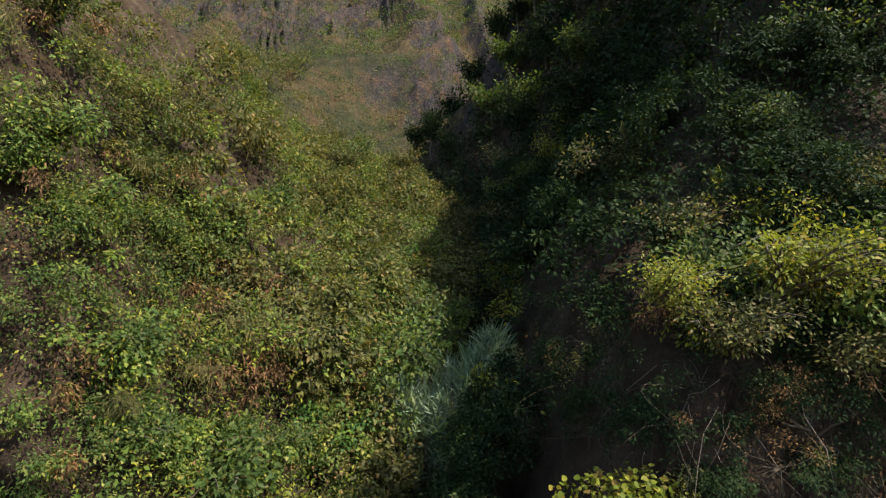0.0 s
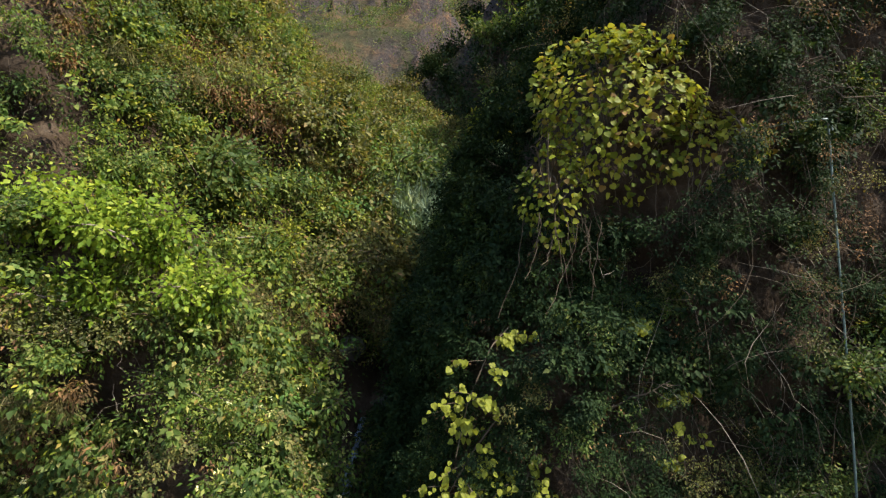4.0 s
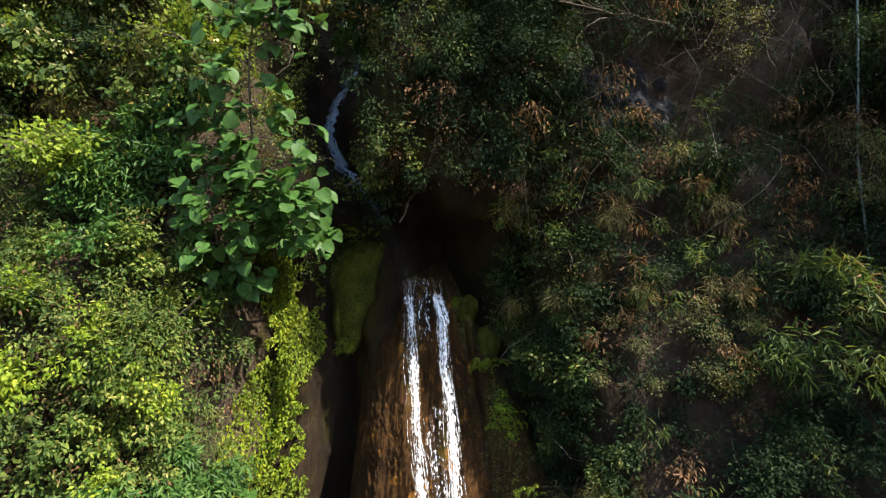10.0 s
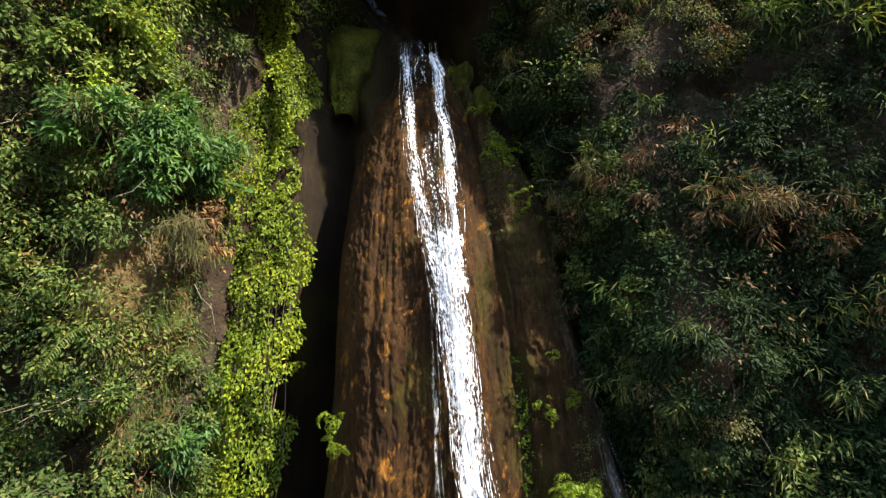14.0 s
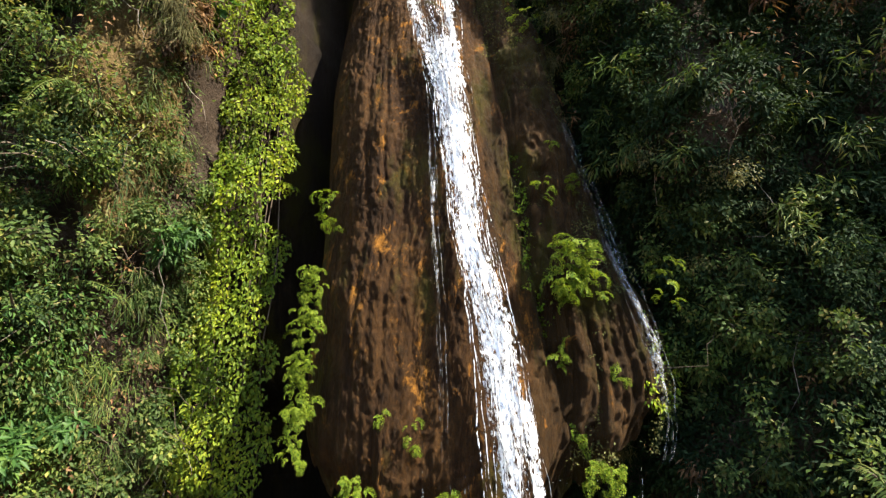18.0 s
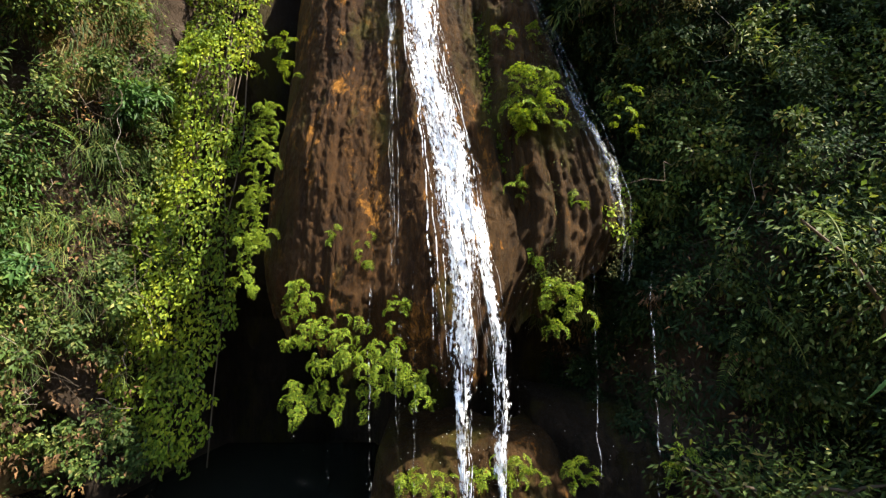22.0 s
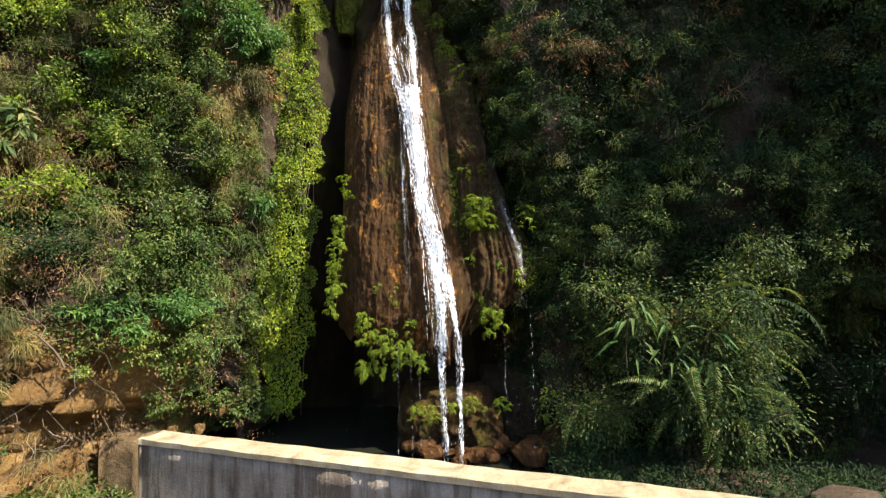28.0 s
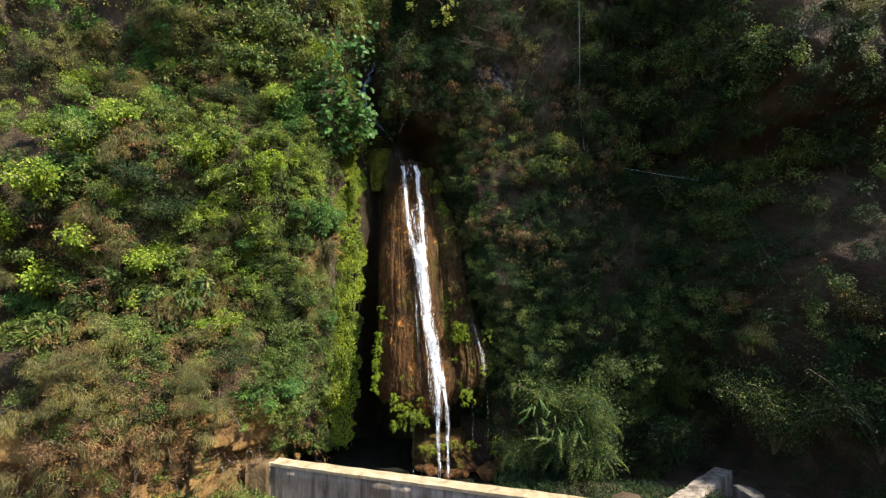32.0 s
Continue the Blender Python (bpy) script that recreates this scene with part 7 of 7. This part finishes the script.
# ---------------------------------------------------------------- dry stems and bare branches
def hanging_stems(name, label, n, box, keep, seed, length, radius):
    rng = np.random.default_rng(seed)
    p, nrm = on_slope(n, *box, lift=0.14, rng=rng, keep=lambda x, y, z: cone_clear(x, y, z) & keep(x, y, z))
    t = np.linspace(0, 1, 7)[None, :, None]
    ln = length * rng.uniform(0.4, 1.3, n)[:, None, None]
    d = rng.normal(0, 0.45, (n, 1, 3)) + np.array([0, 0, -1.0])
    bow = rng.normal(0, 0.22, (n, 1, 3)) + nrm[:, None, :] * 0.25
    lines = p[:, None, :] + d * ln * t + bow * ln * np.sin(t * np.pi) + rng.normal(0, 0.02, (n, 7, 3))
    v, f = tubes(lines, np.linspace(radius, radius * 0.5, 7)[None].repeat(n, 0), 3)
    tagged(new(name, np_mesh(name, v, f, BARK)), label, "dry stems", kind="stuff")


near = lambda x, y, z: y < 9
hanging_stems("dry_stems_shaded", "thin dry brown stems hanging on the shaded cliff", 450, (0.3, 8, 3, 18.5), near, 1, 0.5, 0.003)
hanging_stems("dry_stems_thicket", "tangle of dry brown stems under the cliff edge", 560, (1.4, 6.5, 13.2, 18.0), near, 3, 0.9, 0.004)
hanging_stems("dry_stems_gorge", "tangle of thin grey-brown twigs over the shaded cliff", 1000, (0.9, 6.5, 9.5, 14.5), near, 4, 0.8, 0.0035)
hanging_stems("dry_stems_bank", "tangle of brown dry stems over the low sunlit cliff", 420, (-6.2, -3.3, 2.0, 5.6), near, 5, 0.6, 0.0035)
hanging_stems("dry_stems_sunlit", "thin dry brown stems hanging among the sunlit plants", 1100, (-8, -1.6, 2.5, 18), near, 2, 0.45, 0.003)


def bare_branch(a, b, forks, seed, label="bare grey leafless branch caught on the cliff", radius=0.012):
    """A leafless branch from a to b with forking twigs, each a part."""
    rng = np.random.default_rng(seed)
    a, b = np.array(a, float), np.array(b, float)
    th = base("bare_branch", tuple(a), label, "branch", "bare branches")
    ln = np.linalg.norm(b - a)
    t = np.linspace(0, 1, 9)[:, None]
    main = a + (b - a) * t + rng.normal(0, 0.03 * ln, (9, 3)) * np.sin(t * np.pi)
    v, f = tubes(main[None], np.linspace(radius, radius * 0.35, 9)[None], 5)
    solid("main_stem", np_mesh("main_stem", v, f, BARK), th)
    for i in range(forks):
        k = int(rng.integers(2, 8))
        d = unit((b - a) / ln + rng.normal(0, 0.6, 3))
        tw = main[k] + d * ln * rng.uniform(0.2, 0.45) * np.linspace(0, 1, 6)[:, None] + rng.normal(0, 0.012 * ln, (6, 3)) * np.linspace(0, 1, 6)[:, None]
        v, f = tubes(tw[None], np.linspace(radius * 0.5, radius * 0.15, 6)[None], 4)
        solid("twig", np_mesh("twig", v, f, BARK), th)


for a, b, n, seed in (
        ((1.9, 4.55, 10.75), (0.85, 4.35, 10.85), 9, 1),
        ((1.15, 4.5, 11.3), (1.9, 4.4, 11.0), 7, 2),
        ((2.55, 3.35, 5.1), (3.3, 3.2, 5.35), 8, 3),
        ((3.2, 3.4, 5.5), (3.9, 3.2, 5.9), 6, 4),
        ((2.95, 9.0, 17.4), (2.55, 8.7, 18.5), 12, 5),
        ((2.2, 4.95, 14.0), (2.9, 4.8, 14.5), 5, 6),
        ((1.5, 4.8, 12.9), (2.0, 4.6, 13.2), 6, 7),
        ((0.55, 4.6, 11.6), (0.1, 4.5, 12.3), 6, 8)):
    bare_branch(a, b, n, seed)
for a, b, n, seed in (
        ((-3.2, 2.4, 2.9), (-3.5, 2.2, 3.6), 4, 9),
        ((-4.2, 2.5, 4.4), (-3.5, 2.6, 4.9), 5, 10),
        ((-1.15, 5.1, 9.35), (-0.55, 4.9, 9.6), 3, 11),
        ((-0.6, 5.2, 9.0), (-0.2, 4.9, 9.75), 5, 12),
        ((3.3, 4.9, 16.4), (4.2, 4.7, 15.7), 4, 13),
        ((4.3, 5.2, 13.2), (4.1, 5.0, 14.0), 3, 14),
        ((2.7, 4.9, 16.0), (3.6, 4.7, 16.3), 8, 15),
        ((-2.9, 4.6, 11.3), (-2.3, 4.4, 11.6), 5, 16)):
    bare_branch(a, b, n, seed)
bare_branch((4.45, 5.5, 16.55), (3.45, 5.1, 17.25), 9, 17, "thick crooked leafless limb on the cliff edge", 0.05)
bare_branch((3.9, 5.4, 16.8), (3.2, 5.0, 16.75), 7, 18, "crooked leafless limb on the cliff edge", 0.025)


# ---------------------------------------------------------------- pipe and cable
def pipe_material(name, colour, rough):
    m, nt, b = material(name, rough, 0, 0.4)
    col = blend(nt, ramp(nt, texture(nt, 7, 4), [(0.4, (0, 0, 0)), (0.7, (0.6, 0.6, 0.6))]), colour, tuple(c * 0.45 for c in colour))
    nt.links.new(col, b.inputs["Base Color"])
    return m


PIPE = pipe_material("faded_green_hose", (0.11, 0.155, 0.14), 0.5)
CABLE = pipe_material("pale_cable", (0.34, 0.35, 0.35), 0.5)


def tube_part(name, pts, radius, mat, parent, sides=8):
    pts = np.asarray(pts, float)
    v, f = tubes(pts[None], np.full((1, len(pts)), radius), sides)
    return solid(name, np_mesh(name, v, f, mat), parent)


hose = base("water_pipe", (3.82, 4.7, 8.4), "thin green water pipe hanging down the shaded cliff", "pipe")
zz = np.linspace(15.6, 8.45, 40)
tube_part("pipe_run", np.stack([3.60 + 0.03 * np.sin(zz * 0.7) + np.clip(9.5 - zz, 0, 2) * 0.12, 4.62 - 0.05 * np.cos(zz * 0.5), zz], -1), 0.010, PIPE, hose)
tube_part("pipe_elbow", [(3.60, 4.62, 15.54), (3.595, 4.62, 15.62), (3.57, 4.63, 15.65), (3.52, 4.64, 15.655)], 0.016, PIPE, hose)
tube_part("pipe_inlet", [(3.54, 4.64, 15.655), (3.3, 4.75, 15.66), (3.05, 5.0, 15.65), (2.8, 5.5, 15.6)], 0.008, PIPE, hose)
wire = base("cable", (7.0, 4.6, 7.7), "thin pale cable strung across the shaded cliff", "cable")
s_ = np.linspace(0, 1, 30)[:, None]
p0, p1, p2 = np.array((4.22, 4.42, 8.04)), np.array((6.19, 3.41, 7.44)), np.array((6.30, 1.90, 5.40))
tube_part("cable_span", p0 + (p1 - p0) * s_ - np.array((0, 0.02, 0.03)) * np.sin(s_ * np.pi), 0.0035, CABLE, wire, 5)
tube_part("cable_drop", p1 + (p2 - p1) * s_ - np.array((0, 0.02, 0.04)) * np.sin(s_ * np.pi), 0.0030, PIPE, wire, 5)


# ---------------------------------------------------------------- stones
def stone_mesh(name, seed, mat, flat=0.7, facets=14, cut=(0.30, 0.44)):
    """A broken stone: a lump cut by random planes, with rough faces."""
    rng = random.Random(seed)
    bm = bmesh.new()
    bmesh.ops.create_icosphere(bm, subdivisions=3, radius=0.5)
    cuts = []
    for i in range(facets):
        d = Vector((rng.gauss(0, 1), rng.gauss(0, 1), rng.gauss(0, 1))).normalized()
        cuts.append((d, rng.uniform(*cut)))
    for v in bm.verts:
        for d, r in cuts:
            k = v.co.dot(d)
            if k > r:
                v.co -= d * (k - r)
        v.co *= 1 + 0.10 * noise.fractal(v.co * 4 + Vector((seed * 3.1, seed, 0)), 0.9, 2.0, 4)
        v.co.z *= flat
    me = bpy.data.meshes.new(name)
    bm.to_mesh(me)
    bm.free()
    me.materials.append(mat)
    return me


OCHRES = [stone_mesh("ochre_stone", i, OCHRE, 0.75 + 0.1 * i, 9, (0.18, 0.38)) for i in range(4)]
GREYS = [stone_mesh("grey_stone", 10 + i, GREYROCK, 0.6 + 0.1 * i) for i in range(4)]
BROWNS = [stone_mesh("brown_stone", 20 + i, GROUND, 0.7 + 0.1 * i) for i in range(3)]
MOSSY = [stone_mesh("mossy_stone", 30 + i, RUST, 0.9) for i in range(2)]


def stone(me, place, size, label, group, stretch=(1, 1, 1)):
    o = new("rock", me)
    o.matrix_basis = Matrix.Translation(place) @ pose(0, 0, 0, RNG.uniform(-25, 25), RNG.uniform(-25, 25), RNG.uniform(0, 360)) @ Matrix.Diagonal((size * stretch[0], size * stretch[1], size * stretch[2], 1))
    return tagged(o, label, "rock", group)


def outcrop(label, x0, x1, z0, z1, depth, mat, seed, block=0.20, proud=0.16, tall=0.6):
    """Bare broken rock standing out of the cliff: blocks of uneven depth with cracks between them."""
    n = 90
    x = np.linspace(x0, x1, n)[None, :] + 0.05 * vnoise(np.linspace(z0, z1, n)[:, None] * 5, 0.0, seed)
    z = np.linspace(z0, z1, n)[:, None] + 0 * x
    tag, d = bush_cell(x, z * tall, block, seed)
    rim = np.maximum(np.abs(np.linspace(-1, 1, n))[None, :], np.abs(np.linspace(-1, 1, n))[:, None])
    rim = np.sqrt(np.linspace(-1, 1, n)[None, :] ** 2 + np.linspace(-1, 1, n)[:, None] ** 2) * 0.5 + rim * 0.42
    rim = np.clip(rim + 0.30 * fbm(x * 3, z * 3, seed, 3), 0, 1.3)
    y = depth(x, z) + 0.04 - proud * (0.35 + 0.75 * tag) + 0.10 * np.clip(d - 0.35, 0, 1) - 0.09 * fbm(x * 9, z * 7, seed, 4) - 0.03 * fbm(x * 26, z * 20, seed + 1.0, 3) + 1.5 * np.clip(rim - 0.50, 0, 1) ** 1.8
    V = np.stack([x, y, z], -1)
    V = np.concatenate([V[:1] + np.array([0, 0.5, 0]), V, V[-1:] + np.array([0, 0.5, 0])], 0)
    V = np.concatenate([V[:, :1] + np.array([0, 0.5, 0]), V, V[:, -1:] + np.array([0, 0.5, 0])], 1)
    return tagged(new("rock_outcrop", np_mesh("rock_outcrop", V.reshape(-1, 3), sheet(V.shape[:2])[:, ::-1], mat, False)), label, "rock", "rock outcrops")


outcrop("ochre broken rock face at the foot of the sunlit cliff", -4.15, -3.10, 1.25, 3.05, surf, OCHRE, 61, 0.14, 0.36)
outcrop("low ochre rock showing in the crumbling bank", -5.0, -4.1, 1.2, 2.1, surf, OCHRE, 62, 0.13, 0.30)
outcrop("brown rock showing through the dry creepers", -5.75, -5.05, 4.75, 5.6, surf, STAINED, 63, 0.26, 0.34)
outcrop("ochre rock bared high on the sunlit cliff", -4.75, -4.05, 7.9, 8.6, surf, OCHRE, 64, 0.15, 0.32)
outcrop("grey slab bared in the shaded cliff, shade in its colour", 0.75, 2.45, 9.7, 10.75, surf, SHADEROCK, 66, 0.6, 0.12)
outcrop("rusty wet rock ledge under the falls", -0.20, 1.0, 1.55, 2.36, lambda x, z: 3.22 + 0.25 * (z - 1.7) + 0.1 * (x - 0.4) ** 2, LOBE, 67, 0.22, 0.14)
outcrop("dark wet rock behind the pool", 0.85, 1.75, 1.55, 2.5, lambda x, z: 3.30 + 0.2 * (z - 1.7), WETROCK, 68, 0.30, 0.12)
for i in range(34):
    x = RNG.uniform(-5.6, -3.45)
    z = RNG.uniform(1.4, 3.0)
    y = float(surf(np.array(x), np.array(z)))
    stone(OCHRES[i % 4], (x, y + 0.05, z), RNG.uniform(0.10, 0.32), "broken ochre stone in the earth bank", "stones in the bank")
for i in range(14):
    x, y = RNG.uniform(-3.2, -2.2), RNG.uniform(3.3, 3.9)
    stone(OCHRES[i % 4], (x, y, 1.95 + 0.25 * (y - 3.3)), RNG.uniform(0.08, 0.22), "broken ochre stone behind the wall", "stones in the bank")
stone(BROWNS[0], (3.22, 1.45, 1.92), 0.62, "rounded brown earthy boulder at the end of the wall", "boulders")
stone(GREYS[0], (5.15, 1.35, 2.05), 0.55, "grey boulder beside the side wall", "boulders")
stone(GREYS[1], (5.6, 0.9, 1.7), 0.5, "grey boulder beside the side wall", "boulders")
for x, y, size, st in ((-0.45, 8.9, 1.5, (1.0, 0.6, 0.6)), (-1.05, 8.5, 0.8, (1, 1, 1)), (-0.1, 10.9, 0.65, (1, 0.8, 0.8)), (0.25, 11.2, 0.6, (1, 1, 0.8)), (-0.7, 10.6, 0.5, (1, 1, 1)), (-0.15, 10.2, 0.5, (1.2, 1, 0.8)),
                       (0.25, 9.3, 0.5, (1, 1, 1)), (-0.6, 9.7, 0.45, (1, 1, 0.8)), (-1.9, 8.9, 0.6, (1, 1, 1)), (0.9, 12.6, 0.8, (1, 1, 1)), (1.3, 13.3, 1.0, (1, 1, 1)), (-1.35, 7.6, 0.35, (1, 1, 1)), (-0.9, 8.2, 0.4, (1, 1, 1))):
    stone(GREYS[int(RNG.integers(4))], (x, y, float(hill(np.array(x), np.array(y))) + 0.12), size, "smooth grey boulder in the bed of the brook", "boulders in the brook", st)
rng_r = np.random.default_rng(91)
for i in range(12):
    x = -0.12 + 1.45 * (i + rng_r.random()) / 12
    y = 2.98 + 0.30 * rng_r.random()
    stone(MOSSY[i % 2], (x, y, 1.74 + 0.3 * (y - 3.02) + 0.04 * rng_r.random()), rng_r.uniform(0.12, 0.30), "wet mossy brown rock under the falls", "rocks under the falls")
for x, y, z, s in ((1.75, 3.3, 2.15, 0.4), (1.6, 3.2, 1.85, 0.5), (1.22, 3.05, 1.80, 0.46)):
    stone(MOSSY[int(RNG.integers(2))], (x, y, z), s, "wet mossy brown rock under the falls", "rocks under the falls")
stone(OCHRES[1], (-2.8, 5.6, 10.75), 0.5, "pale rock showing among the creepers", "rocks in the cliff", (1.2, 0.5, 0.6))

for x, y, z, sz, st in ((0.12, 5.6, 8.1, 0.3, (0.8, 0.6, 1.4)), (0.32, 5.45, 7.7, 0.4, (0.7, 0.6, 1.6))):
    o = new("rock", stone_mesh("mossy_slab", int(sz * 100), MOSS, 1.0))
    o.matrix_basis = Matrix.Translation((x, y, z)) @ pose(0, 0, 0, -8, 6, 15) @ Matrix.Diagonal((sz * st[0], sz * st[1], sz * st[2], 1))
    tagged(o, "olive moss covering a wet rock beside the falls", "rock", "mossy rocks")

# leaf litter on the open ground and the wall's foot
n = 12000
lx, ly = np.clip(RNG.normal(-0.5, 4.2, n), -9, 8.4), 3.2 - np.abs(RNG.normal(0, 5.5, n))
lz = 1.27 + 0.55 * smooth((-2.2 - lx) / 2.5) * smooth((ly + 1.5) / 4) - 0.25 * smooth((lx - 1) / 3) + 0.06
v, f = place_leaves(LEAF_FOUR, np.stack([lx, ly, lz], -1), RNG.normal(size=(n, 3)) * np.array([1, 1, 0.2]), np.tile([[0, 0, 1.0]], (n, 1)) + RNG.normal(0, 0.3, (n, 3)), RNG.uniform(0.04, 0.11, n))
tagged(new("leaf_litter", np_mesh("leaf_litter", v, f, DRY, False)), "dead brown leaves lying on the ground", "litter", kind="stuff")

# low plants and small stones on the ground before the bank
gn = 420
hx, hy = -2.7 - np.abs(RNG.normal(0, 2.2, gn)), 3.0 - np.abs(RNG.normal(0, 2.4, gn))
hz = 1.30 + 0.55 * smooth((-2.2 - hx) / 2.5) * smooth((hy + 1.5) / 4)
green = fbm(hx * 1.1, hy * 1.1, 70.0, 3) > -0.05
gp = np.stack([hx, hy, hz], -1)
for nm, words, mat, pick, sz in (("ground_herbs", "low green herbs growing before the bank", MID, green, 0.055), ("ground_weeds", "bright low weeds growing before the bank", BRIGHT, green[::-1], 0.05)):
    q = gp[pick]
    at, al, ou, sizes = clump_leaves(q, np.tile([[0, 0, 1.0]], (len(q), 1)), 0.16, 34, sz, 0.2, 0.8)
    v, f = place_leaves(LEAF_SMALL, at, al, ou, sizes)
    tagged(new(nm, np_mesh(nm, v, f, mat, False)), words, "undergrowth", kind="stuff")
for i in range(70):
    x, y = RNG.uniform(-5.5, -2.7), RNG.uniform(0.5, 3.2)
    z = 1.29 + 0.55 * float(smooth((-2.2 - x) / 2.5) * smooth((y + 1.5) / 4))
    stone((OCHRES + GREYS)[i % 6], (x, y, z), RNG.uniform(0.05, 0.20), "small broken stone on the ground before the bank", "stones on the ground")
for i in range(40):
    x, y = RNG.uniform(1.7, 4.6), 0
    y = 3.0 - 0.35 * (x + 2.87) + RNG.uniform(0.35, 1.3)
    stone(BROWNS[i % 3], (x, y, 1.83 + 0.05 * RNG.random()), RNG.uniform(0.08, 0.26), "dark stone in the shade behind the wall", "stones behind the wall")

# low plants added on the bank behind the wall, dark in place of shade
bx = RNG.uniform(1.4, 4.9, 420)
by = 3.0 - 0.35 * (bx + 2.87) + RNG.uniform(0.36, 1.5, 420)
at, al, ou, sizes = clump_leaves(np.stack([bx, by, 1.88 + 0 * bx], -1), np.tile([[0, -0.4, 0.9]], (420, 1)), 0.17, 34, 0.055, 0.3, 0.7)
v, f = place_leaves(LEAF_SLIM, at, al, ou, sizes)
tagged(new("bank_shade_plants", np_mesh("bank_shade_plants", v, f, DARK_SHADED, False)), "low plants added dark as shade on the bank behind the wall", "undergrowth", kind="stuff")
